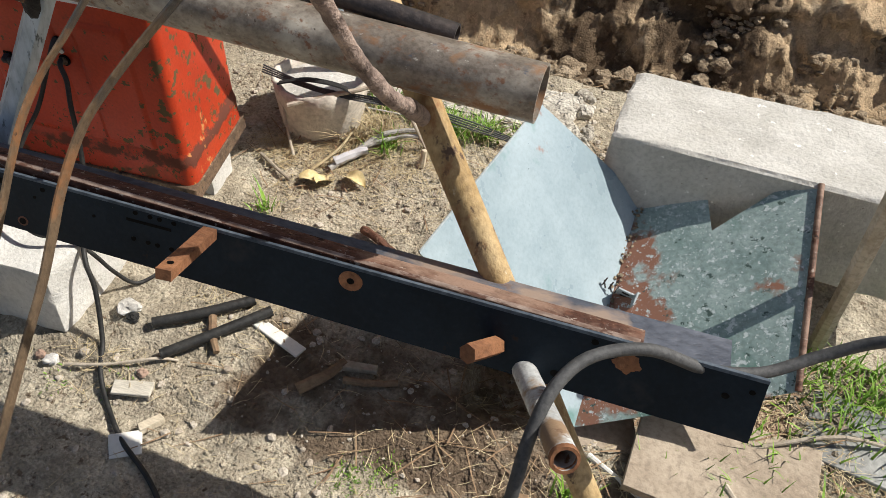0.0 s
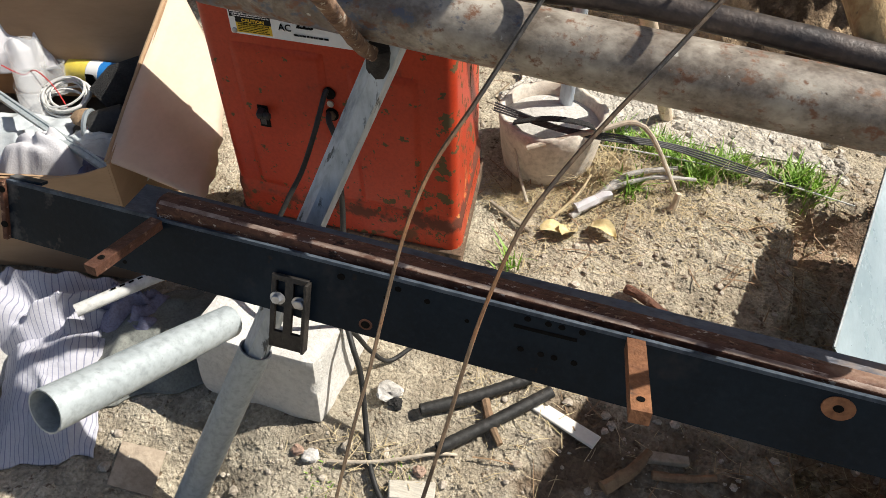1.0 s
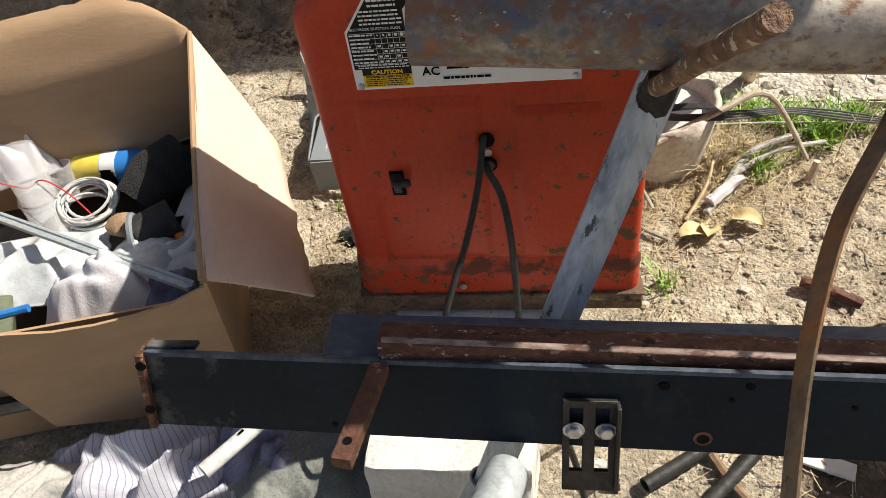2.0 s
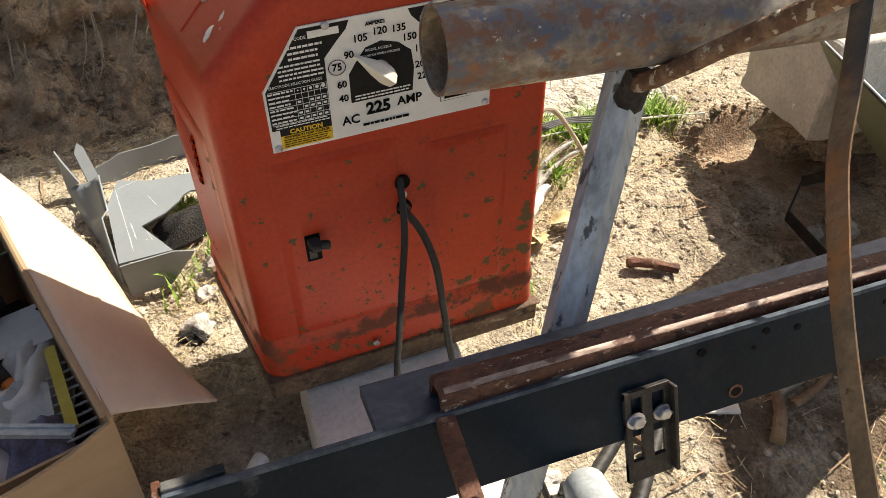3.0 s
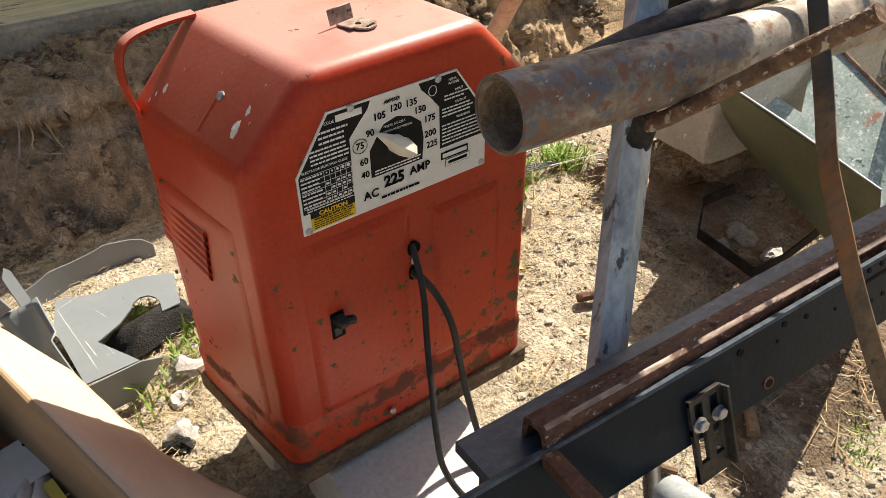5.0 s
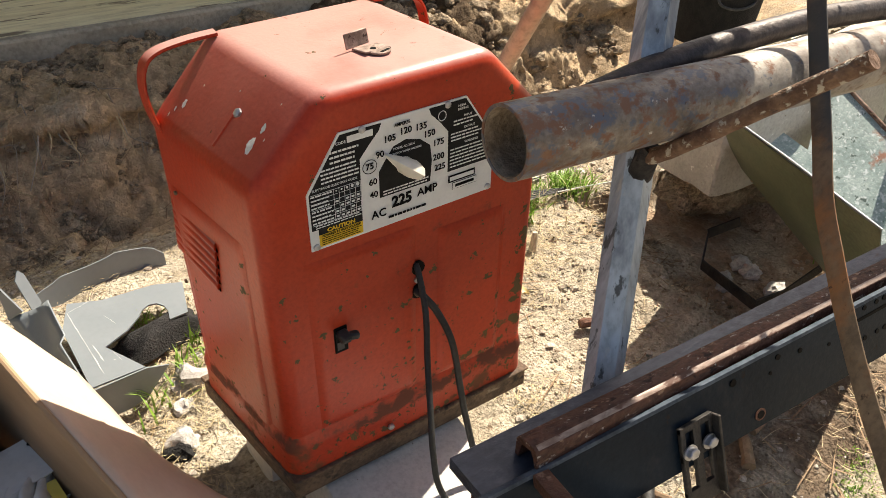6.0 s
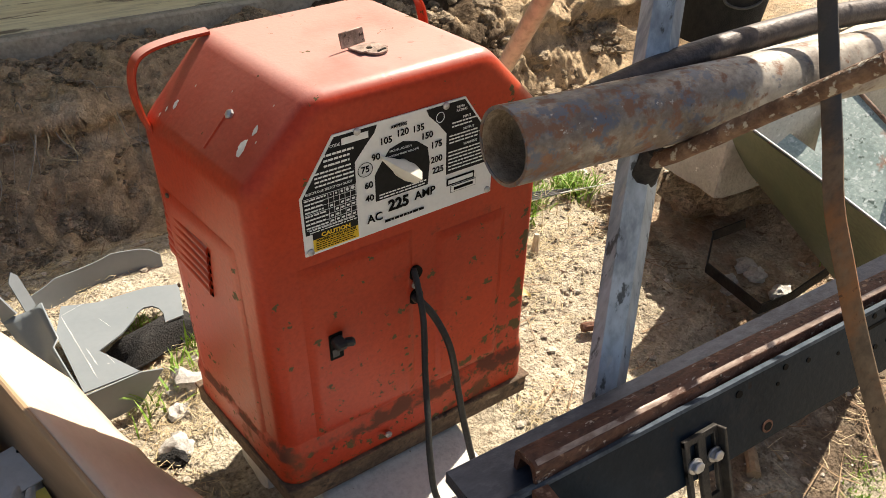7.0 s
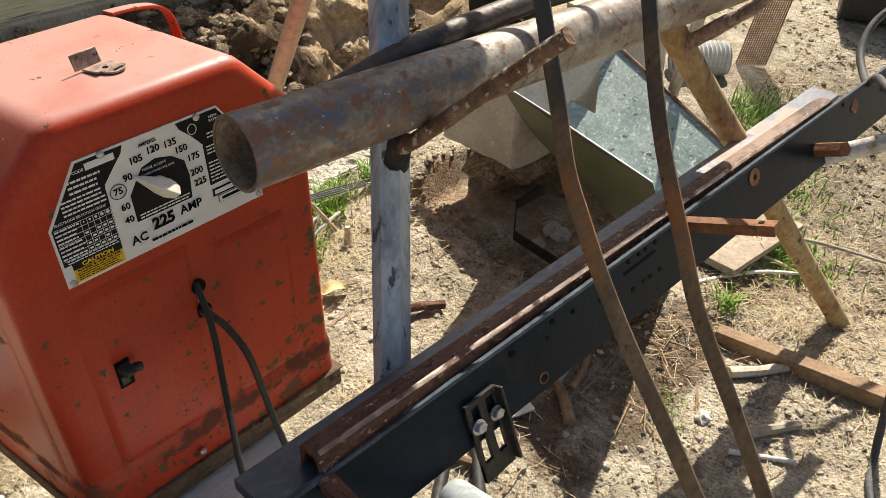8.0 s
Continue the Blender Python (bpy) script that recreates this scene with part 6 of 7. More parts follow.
# ---- rags and litter before the box ----
def rags():
    tagged(cloth("striped_shirt", M["stripes"], None, (-0.575, -0.238, -0.19), (0.33, 0.19), 2, 0.15, 0.25, cells=84, folds=8, floor=gz), "crumpled blue-white striped shirt heaped on the ground", "shirt")
    tagged(cloth("striped_sleeve", M["stripes"], None, (-0.475, -0.375, -0.19), (0.19, 0.28), 7, 0.095, 0.42, cells=70, folds=5, floor=gz), "sleeve of striped shirt trailing on the dirt", "shirt")
    tagged(cloth("canvas_sheet", M["cloth_olive"], None, (-0.335, -0.215, -0.19), (0.25, 0.24), 4, 0.075, 0.5, cells=60, folds=4, floor=gz), "faded grey-green canvas lying partly in the shade", "canvas")
    tagged(cloth("tan_trousers", M["cloth_tan"], None, (-0.72, -0.36, -0.20), (0.28, 0.34), 8, 0.13, 0.1, cells=70, folds=7, floor=gz), "crumpled dirty tan trousers on the ground", "trousers")
    tagged(cloth("lilac_rag", M["purple"], None, (-0.400, -0.185, -0.17), (0.15, 0.11), 10, 0.12, 0.1, cells=44, folds=8, floor=gz), "dusty blue rag under the striped shirt", "rag")
    e = thing("pvc_pipe", (-0.37, -0.22, -0.1), "dirty white plastic pipe with faded print beside the rags", "pipe")
    bm = fresh()
    tube(bm, [(-0.262, -0.065, -0.088), (-0.345, -0.163, -0.080), (-0.440, -0.275, -0.085)], 0.0125, 16, wall=0.002)
    part("pipe_body", bm, M["pvc"], e)
    bm = fresh()
    for k in range(8):
        q = Vector((-0.315 - 0.0110 * k, -0.1275 - 0.0130 * k, -0.0680))
        box(bm, q, (0.010, 0.004, 0.0008), Euler((0, 0, radians(50))).to_matrix())
    part("printed_marks", bm, M["ink"], e)
    bm = fresh()
    plate(bm, [(-0.30, -0.42, gz(-0.30, -0.42) + 0.006), (-0.225, -0.405, gz(-0.22, -0.40) + 0.006), (-0.215, -0.485, gz(-0.22, -0.48) + 0.006), (-0.285, -0.50, gz(-0.28, -0.5) + 0.006)], 0.003)
    solo("cardboard_scrap", bm, M["paver"], "flat scrap of brown card on the dirt", "scrap")
    bm = fresh()
    tube(bm, smooth_path([(-0.20, -0.50, gz(-0.2, -0.5) + 0.006), (-0.27, -0.56, gz(-0.27, -0.56) + 0.006), (-0.36, -0.62, gz(-0.36, -0.62) + 0.006)], 6), 0.006, 8)
    solo("power_cord", bm, M["rubber"], "short black cord on the ground", "cord")


rags()


# ---- broken grey plastic tray with black fleece ----
def tray():
    e = thing("plastic_tray", (-0.32, 0.65, -0.15), "broken grey plastic tray with jagged walls on the dirt", "tray")
    z = -0.080

    def wall(pts, lab="", m="plastic_grey"):
        bm = fresh()
        plate(bm, [Vector(p) for p in pts], 0.0035)
        part("tray_wall", bm, M[m], e, lab)

    outline2 = [(-0.398, 0.445), (-0.300, 0.447), (-0.344, 0.542), (-0.293, 0.569), (-0.262, 0.598), (-0.250, 0.615), (-0.234, 0.624), (-0.218, 0.620), (-0.209, 0.606), (-0.207, 0.586), (-0.214, 0.556), (-0.176, 0.559), (-0.148, 0.662), (-0.203, 0.686), (-0.306, 0.691), (-0.368, 0.716), (-0.398, 0.632)]
    bm = fresh()
    plate(bm, [Vector((x, y, z)) for x, y in outline2], 0.0035)
    part("tray_floor", bm, M["plastic_grey"], e, "scratched light grey panel with a broken hole")
    wall([(-0.398, 0.443, z - 0.004), (-0.300, 0.445, z), (-0.262, 0.434, z - 0.002), (-0.315, 0.440, -0.152), (-0.392, 0.438, -0.158)])
    # side wall: it flares out to the ground and ends in a torn, raised corner
    bm = fresh()
    rows = []
    for k in range(17):
        t = k / 16
        top = Vector((-0.400 - 0.012 * math.sin(1.6 * t), 0.445 + 0.270 * t, z + 0.003 + (0.020 * (t - 0.62) / 0.38 if t > 0.62 else -0.003)))
        if t > 0.62:
            top.x += 0.014
        low = Vector((-0.400 - 0.072 * t ** 0.9, 0.470 + 0.330 * t, -0.157 + 0.030 * t * t))
        rows.append([bm.verts.new(top.lerp(low, s) + Vector((0.010 * math.sin(math.pi * s) * t, 0, -0.006 * math.sin(math.pi * s)))) for s in (0, 0.2, 0.4, 0.6, 0.8, 1)])
    for r0, r1 in zip(rows, rows[1:]):
        for p, q, u, v in zip(r0, r0[1:], r1[1:], r1):
            bm.faces.new((p, q, u, v))
    cr = part("tray_wall", bm, M["plastic_grey"], e, "flared side wall torn at one end", angle=180)
    cr.modifiers.new("thickness", "SOLIDIFY").thickness = 0.0035
    # two torn strips standing up from the corner
    wall([(-0.472, 0.790, -0.128), (-0.444, 0.772, -0.104), (-0.466, 0.796, -0.062), (-0.476, 0.812, -0.040)], "torn upright strip")
    wall([(-0.424, 0.770, -0.120), (-0.404, 0.792, -0.110), (-0.418, 0.818, -0.046), (-0.428, 0.818, -0.034), (-0.438, 0.806, -0.050)], "torn upright strip")
    # pale score lines left on the panel
    for (xa, ya), (xb, yb), w in (((-0.376, 0.684), (-0.368, 0.470), 0.0022), ((-0.376, 0.684), (-0.322, 0.704), 0.0016), ((-0.318, 0.640), (-0.306, 0.600), 0.0012), ((-0.336, 0.520), (-0.330, 0.490), 0.0012), ((-0.362, 0.560), (-0.358, 0.505), 0.0030)):
        bm = fresh()
        rows = [Vector((xa + (xb - xa) * k / 10 + 0.0012 * noise.noise(Vector((k * 0.9, xa * 50, 1))), ya + (yb - ya) * k / 10 + 0.0012 * noise.noise(Vector((k * 0.9, xa * 50, 8))), z + 0.0003)) for k in range(11)]
        tube(bm, rows, [max(0.0002, w * 0.5 * (0.55 + 0.9 * noise.noise(Vector((k * 1.7, xb * 40, 3))))) for k in range(11)], 4, squash=0.3)
        part("score_mark", bm, M["score"], e, "pale scratch")
    pts = [Vector((-0.415 + 0.285 * t, 0.800 + 0.045 * math.sin(2.4 * t), -0.148)) for t in np.linspace(0, 1, 15)]
    tops = [0.046, 0.050, 0.053, 0.060, 0.058, 0.056, 0.055, 0.056, 0.058, 0.064, 0.062, 0.060, 0.058, 0.052, 0.034]
    bm = fresh()
    back = Vector((0.0004, 0.0026, 0))
    cols = [[bm.verts.new(q) for q in (p, p + Vector((0, 0.008, h)), p + Vector((0, 0.008, h)) + back, p + back)] for p, h in zip(pts, tops)]
    for c0, c1 in zip(cols, cols[1:]):
        for k in range(4):
            bm.faces.new((c0[k], c1[k], c1[(k + 1) % 4], c0[(k + 1) % 4]))
    bm.faces.new(cols[0])
    bm.faces.new(cols[-1][::-1])
    part("tray_wall", bm, M["plastic_grey"], e, angle=25)
    ob = cloth("black_fleece", M["fleece"], None, (-0.232, 0.562, -0.128), (0.175, 0.085), 21, 0.062, 0.25, cells=36, folds=3)
    tagged(ob, "folded black fleece cloth lying in the broken tray", "cloth")
    for c, r, sd, m, nm, lab in (((-0.225, 0.452, -0.155), 0.036, 3, "stone", "stone", "pale rough stone beside the machine"), ((-0.195, 0.50, -0.155), 0.022, 4, "stone", "stone", "pale rough stone beside the machine"), ((-0.290, 0.315, -0.163), 0.024, 8, "stone", "stone", "grey charred lump of stone"), ((-0.30, 0.300, -0.172), 0.026, 9, "fleece", "charcoal_lump", "black charred lump on the dirt"), ((-0.26, 0.395, -0.165), 0.018, 11, "stone", "stone", "pale rough stone beside the machine")):
        bm = fresh()
        rock(bm, c, r, sd, (1.1, 1, 0.75), 3, 0.5)
        solo(nm, bm, M[m], lab, "stone", "loose stones" if nm == "stone" else "")


tray()


def roots():
    """Bare roots hanging out of the dug bank."""
    rnd = random.Random(31)
    for k in range(13):
        x = -0.75 + 0.105 * k + rnd.uniform(-0.03, 0.03)
        y0 = rnd.uniform(1.72, 1.86)
        pts = []
        for i in range(5):
            y = y0 - 0.06 * i * rnd.uniform(0.4, 1.3)
            xx = x + rnd.gauss(0, 0.045)
            pts.append((xx, y, gz(xx, y) + 0.006 + 0.016 * rnd.random()))
        bm = fresh()
        path = smooth_path(pts, 5)
        tube(bm, path, [0.0020 * (1 - 0.7 * i / len(path)) for i in range(len(path))], 6)
        solo("root", bm, M["wood_grey"], "thin pale root hanging from the dug bank", "root", "hanging roots")


roots()


def bank_litter():
    """Thicker roots and dead stalks hanging over the undercut, and a round stone at its foot."""
    rnd = random.Random(8)
    for x, y, n, r in ((-0.165, 1.69, 4, 0.0030), (-0.34, 1.67, 3, 0.0022), (0.02, 1.70, 2, 0.0020), (-0.55, 1.69, 3, 0.0024)):
        for k in range(n):
            a = rnd.gauss(0, 0.06)
            pts = [(x + a * 0.3, y + 0.05, gz(x, y + 0.05) + 0.012), (x + a * 0.6, y - 0.03, gz(x, y) + 0.014)]
            drop = rnd.uniform(0.05, 0.17)
            pts += [(x + a + rnd.gauss(0, 0.008), y - 0.075, gz(x, y) - 0.4 * drop), (x + a * 1.6 + rnd.gauss(0, 0.05), y - 0.085 - 0.2 * drop, gz(x, y) - drop)]
            bm = fresh()
            path = smooth_path(pts, 5)
            tube(bm, path, [r * rnd.uniform(0.6, 1.0) * (1 - 0.6 * i / len(path)) + 0.0004 for i in range(len(path))], 6)
            solo("root", bm, M["straw"] if k % 2 else M["wood_grey"], "dry stalk or root hanging over the bank's undercut", "root", "hanging roots")
    bm = fresh()
    rock(bm, (-0.088, 1.475, gz(-0.088, 1.475) + 0.012), 0.052, 3, (1.1, 1.0, 0.75), 3, 0.25)
    solo("stone", bm, M["clod"], "round brown stone at the foot of the bank", "stone", "loose stones", angle=60)


bank_litter()


# ---- broken pot, sticks and litter behind the machine ----
def pot():
    c = Vector((0.315, 0.498, 0))
    e = thing("broken_pot", (c.x, c.y, -0.17), "dirty white plaster pot with a broken rim", "pot")
    bm = fresh()
    seg = 40
    rings = []
    for z, r in ((-0.185, 0.088), (-0.15, 0.100), (-0.08, 0.114), (-0.02, 0.122), (0.012, 0.126)):
        ring = []
        for k in range(seg):
            a = 2 * math.pi * k / seg
            zz = z + (0.020 * noise.noise(Vector((math.cos(a) * 2, math.sin(a) * 2, 3))) + 0.012 * noise.noise(Vector((math.cos(a) * 7, math.sin(a) * 7, 1))) if z > 0 else 0)
            ring.append(bm.verts.new((c.x + r * math.cos(a), c.y + r * math.sin(a), zz)))
        rings.append(ring)
    for a, b in zip(rings, rings[1:]):
        for k in range(seg):
            bm.faces.new((a[k], a[(k + 1) % seg], b[(k + 1) % seg], b[k]))
    ob = part("pot_body", bm, M["plaster"], e)
    md = ob.modifiers.new("thickness", "SOLIDIFY")
    md.thickness = 0.012
    bm = fresh()
    lathe(bm, (c.x, c.y, -0.03), [(0.112, 0.0), (0.112, 0.012), (0.06, 0.022)], 30)
    part("pot_filling", bm, M["concrete"], e, "pale hardened filling")
    bm = fresh()
    rough_block(bm, [(0.17, 0.665), (0.98, 0.650), (0.96, 0.86), (0.18, 0.90)], -0.26, -0.122, 9, 40, 0.020)
    solo("broken_slab", bm, M["rubble"], "broken pale slab on the dirt behind the pot", "slab", angle=50)
    bm = fresh()
    tube(bm, [(0.335, 0.57, -0.15), (0.335, 0.575, 0.30)], 0.017, 16, wall=0.002)
    solo("galvanised_stake", bm, M["galv"], "upright galvanised pipe stake behind the pot", "stake")
    e2 = thing("cable_bundle", (0.34, 0.41, 0.02), "bundle of grey cables lying over the pot", "cable")
    for k in range(4):
        bm = fresh()
        tube(bm, smooth_path([(0.19, 0.42 + 0.004 * k, 0.038 + 0.004 * k), (0.34, 0.41, 0.020 + 0.004 * k), (0.46, 0.43 + 0.004 * k, 0.004 + 0.003 * k), (0.58, 0.49 + 0.006 * k, -0.03), (0.72, 0.52 + 0.01 * k, -0.075), (0.95, 0.55, gz(0.95, 0.55) + 0.01)], 6), 0.0022, 6)
        part("cable", bm, M["hose_grey"], e2)
    bm = fresh()
    rows = smooth_path([(0.24, 0.405, 0.025), (0.32, 0.40, 0.055), (0.40, 0.415, 0.045), (0.43, 0.43, 0.015)], 4)
    sweep(bm, [(-0.010, -0.001), (0.010, -0.001), (0.008, 0.002), (-0.008, 0.002)], rows)
    solo("black_strap", bm, M["fleece"], "black strap draped over the pot", "strap")


pot()


def stick(name, pts, r, m, label, category="stick", group="loose sticks", rough=0.18, seg=8, taper=0.7):
    bm = fresh()
    path = smooth_path(pts, 5)
    n = len(path)
    tube(bm, path, [r * (1 - (1 - taper) * i / (n - 1)) for i in range(n)], seg, rough=rough, seed=r * 900)
    return solo(name, bm, M[m], label, category, group)


def on(x, y, h=0.0):
    return (x, y, gz(x, y) + h)


stick("branch", [on(0.403, 0.316, 0.012), on(0.45, 0.375, 0.02), on(0.496, 0.435, 0.025), on(0.54, 0.465, 0.03), on(0.617, 0.499, 0.03)], 0.0085, "stone", "pale weathered branch on the dirt", "branch")
stick("stick", [(0.28, 0.36, -0.005), (0.42, 0.42, 0.03), (0.52, 0.46, 0.035), on(0.62, 0.44, 0.02)], 0.007, "wood_grey", "bent dry stick across the grass")
stick("branch", [on(0.47, 0.40, 0.02), on(0.53, 0.43, 0.03), on(0.58, 0.44, 0.045), on(0.66, 0.47, 0.03)], 0.006, "stone", "pale splintered branch on the dry grass", "branch")
stick("branch", [on(0.41, 0.335, 0.02), on(0.45, 0.365, 0.022), on(0.48, 0.385, 0.02)], 0.014, "cloth_white", "peeling white branch end on the dirt", "branch", rough=0.4)
stick("stick", [on(0.36, 0.30, 0.01), on(0.41, 0.37, 0.03), on(0.43, 0.43, 0.05)], 0.004, "straw", "dry stalk leaning against the pot")
stick("stick", [on(0.30, 0.33, 0.01), on(0.27, 0.37, 0.05), on(0.25, 0.40, 0.09)], 0.004, "wood_grey", "dry stalk leaning against the pot")
stick("wood_stub", [on(0.62, 0.40, 0.0), on(0.625, 0.405, 0.045)], 0.010, "wood_pale", "short stub of cut branch standing in the straw", "stub", rough=0.25)
stick("stick", [on(0.22, 0.31, 0.01), on(0.28, 0.27, 0.01), on(0.32, 0.25, 0.008)], 0.005, "wood_grey", "thin dry stick on the dirt")
stick("threaded_rod", [on(0.545, 0.155, 0.018), on(0.585, 0.138, 0.018), on(0.64, 0.108, 0.018)], 0.0105, "rust", "short rusty threaded rod on the dirt", "rod", rough=0.25, taper=0.95)
stick("stick", [on(0.56, -0.29, 0.01), on(0.60, -0.25, 0.015), on(0.63, -0.20, 0.01)], 0.013, "wood_brown", "short brown stick in the shade")
stick("stick", [on(0.64, -0.24, 0.008), on(0.70, -0.23, 0.008), on(0.75, -0.215, 0.008)], 0.009, "wood_brown", "short brown stick in the shade")
stick("wood_peg", [on(0.315, -0.165, 0.012), on(0.345, -0.225, 0.012), on(0.37, -0.26, 0.012)], 0.010, "wood_brown", "broken wooden peg on the dirt")
stick("stick", [on(0.08, -0.36, 0.008), on(0.17, -0.345, 0.010), on(0.26, -0.31, 0.010), on(0.30, -0.295, 0.008)], 0.004, "wood_grey", "thin dry stick on the dirt")
stick("stick", [on(1.28, -0.10, 0.01), on(1.33, -0.20, 0.02), on(1.38, -0.34, 0.012), on(1.41, -0.45, 0.01)], 0.006, "straw", "pale dry cane on the dirt")
stick("stick", [on(1.45, -0.18, 0.01), on(1.62, -0.12, 0.03), on(1.80, -0.10, 0.012)], 0.005, "wood_grey", "thin dry branch on the dirt")
stick("stick", [on(0.93, -0.46, 0.012), on(1.0, -0.52, 0.012), on(1.05, -0.555, 0.012)], 0.013, "wood_pale", "pale broken stick on the dirt")
stick("stick", [on(0.80, -0.56, 0.01), on(0.86, -0.60, 0.01), on(0.90, -0.63, 0.01)], 0.012, "wood_grey", "weathered stick on the dirt")
stick("stick", [on(0.74, -0.55, 0.006), on(0.80, -0.66, 0.008)], 0.006, "white_board", "thin pale stick on the dirt")
stick("stick", [on(1.40, -0.28, 0.03), on(1.50, -0.42, 0.06), on(1.6, -0.6, 0.02)], 0.006, "wood_grey", "thin dry branch on the dirt")
stick("stick", [on(1.15, -0.27, 0.006), on(1.3, -0.36, 0.02), on(1.42, -0.47, 0.02)], 0.006, "white_board", "thin pale stick on the dirt")
stick("tool_handle", [(1.585, 0.11, gz(1.58, 0.11)), (1.55, 0.05, 0.10), (1.515, 0.0, 0.36)], 0.017, "wood_grey", "weathered wooden tool handle leaning upright", "handle", "", rough=0.03, taper=1.0)


def hoses():
    for pts in ([on(0.395, -0.120, 0.014), on(0.31, -0.180, 0.015), on(0.215, -0.238, 0.014)], [on(0.440, -0.135, 0.014), on(0.35, -0.222, 0.015), on(0.265, -0.300, 0.014)]):
        bm = fresh()
        path = smooth_path(pts, 26)
        tube(bm, path, [0.0118 + 0.0003 * math.sin(i * 1.5) for i in range(len(path))], 14, wall=0.003)
        solo("ribbed_hose", bm, M["rubber"], "short piece of ribbed black hose on the dirt", "hose", "cut hose pieces")
    bm = fresh()
    path = smooth_path([on(2.75, -1.0, 0.01), (2.45, -0.80, 0.20), (2.05, -0.60, 0.48), (1.75, -0.50, 0.52), (1.50, -0.445, 0.455), (1.42, -0.415, 0.410), (1.355, -0.422, 0.366), (1.287, -0.455, 0.345), (1.214, -0.482, 0.357), (1.136, -0.51, 0.398), (1.072, -0.545, 0.404), (1.037, -0.59, 0.392), (1.021, -0.64, 0.355), (1.015, -0.69, 0.28), (1.005, -0.72, 0.10), (0.975, -0.745, -0.10), on(0.92, -0.77, 0.012), on(0.80, -0.80, 0.010), on(0.62, -0.92, 0.010)], 10)
    tube(bm, path, 0.0080, 12)
    solo("rubber_hose", bm, M["hose_grey"], "grey-black rubber hose looped over the beam", "hose")


hoses()


def boards():
    def slab(name, cx, cy, sx, sy, sz, turn, m, label, cat, tilt=0.0):
        bm = fresh()
        box(bm, (cx, cy, gz(cx, cy, False) + sz / 2 + 0.004), (sx, sy, sz), Euler((tilt, 0, turn)).to_matrix(), bevel=0.0015, jitter=0.002)
        solo(name, bm, M[m], label, cat)

    slab("wood_offcut", 0.470, -0.183, 0.145, 0.030, 0.007, -0.40, "white_board", "pale wooden offcut with a drilled hole", "offcut")
    slab("white_offcut", 0.240, -0.376, 0.080, 0.034, 0.008, 0.22, "wood_white", "small white wooden offcut on the dirt", "offcut")
    slab("wood_offcut", 0.315, -0.437, 0.050, 0.018, 0.014, 0.9, "wood_pale", "small pale wood chip on the dirt", "offcut")
    slab("wood_offcut", 0.66, -0.205, 0.08, 0.018, 0.012, 0.1, "wood_grey", "grey wooden offcut in the shade", "offcut")
    slab("timber", 1.06, -0.61, 0.040, 0.46, 0.036, 0.10, "wood_brown", "weathered brown square timber lying on the dirt", "timber")
    slab("stone_slab", 1.40, -0.24, 0.34, 0.24, 0.02, -0.15, "paver", "flat tan stone slab on the dirt", "slab")
    slab("stone_slab", 1.16, -0.21, 0.16, 0.15, 0.02, 0.2, "paver", "flat tan stone slab on the dirt", "slab")
    slab("tin_sheet", 1.66, -0.10, 0.20, 0.16, 0.006, -0.25, "slate", "weathered blue-grey tin sheet on the dirt", "sheet", 0.12)
    slab("paper_scrap", 0.29, -0.49, 0.06, 0.05, 0.006, 0.5, "white_board", "crumpled white paper scrap on the dirt", "scrap", 0.15)
    for c, r, sd, m in (((0.150, -0.215), 0.020, 5, "stone"), ((0.165, -0.232), 0.012, 6, "fleece"), ((0.243, -0.340), 0.010, 7, "red_brick"), ((1.19, 0.175), 0.025, 8, "stone"), ((1.18, 0.135), 0.026, 9, "stone"), ((1.10, 0.16), 0.019, 10, "stone"), ((1.07, 0.14), 0.017, 12, "stone"), ((1.17, 0.05), 0.030, 21, "concrete"), ((0.045, -0.36), 0.014, 13, "stone"), ((0.02, -0.355), 0.010, 14, "red_brick"), ((0.79, -0.47), 0.016, 15, "stone")):
        bm = fresh()
        rock(bm, on(*c, r * 0.45), r, sd, (1.15, 0.95, 0.7), 3, 0.5)
        solo("stone", bm, M[m], "small stone on the dirt" if r < 0.03 else "lump of broken masonry on the dirt", "stone", "loose stones")
    # yellow leaves
    for x, y, a in ((0.375, 0.268, 0.3), (0.405, 0.280, 1.2), (0.478, 0.296, -0.4)):
        bm = fresh()
        rows = []
        c = Vector(on(x, y, 0.010))
        turn = Matrix.Rotation(a, 3, "Z")
        for i in range(9):
            t = i / 8
            w = 0.020 * math.sin(math.pi * (0.08 + 0.9 * t)) ** 0.7
            row = [bm.verts.new(c + turn @ Vector(((t - 0.5) * 0.065, s * w, 0.010 * abs(s) + 0.012 * math.sin(4 * t + a)))) for s in (-1, -0.5, 0, 0.5, 1)]
            rows.append(row)
        for r0, r1 in zip(rows, rows[1:]):
            for p, q, u, v in zip(r0, r0[1:], r1[1:], r1):
                bm.faces.new((p, q, u, v))
        solo("dead_leaf", bm, M["leaf"], "curled dry yellow leaf on the dirt", "leaf", "fallen leaves", angle=180)


boards()


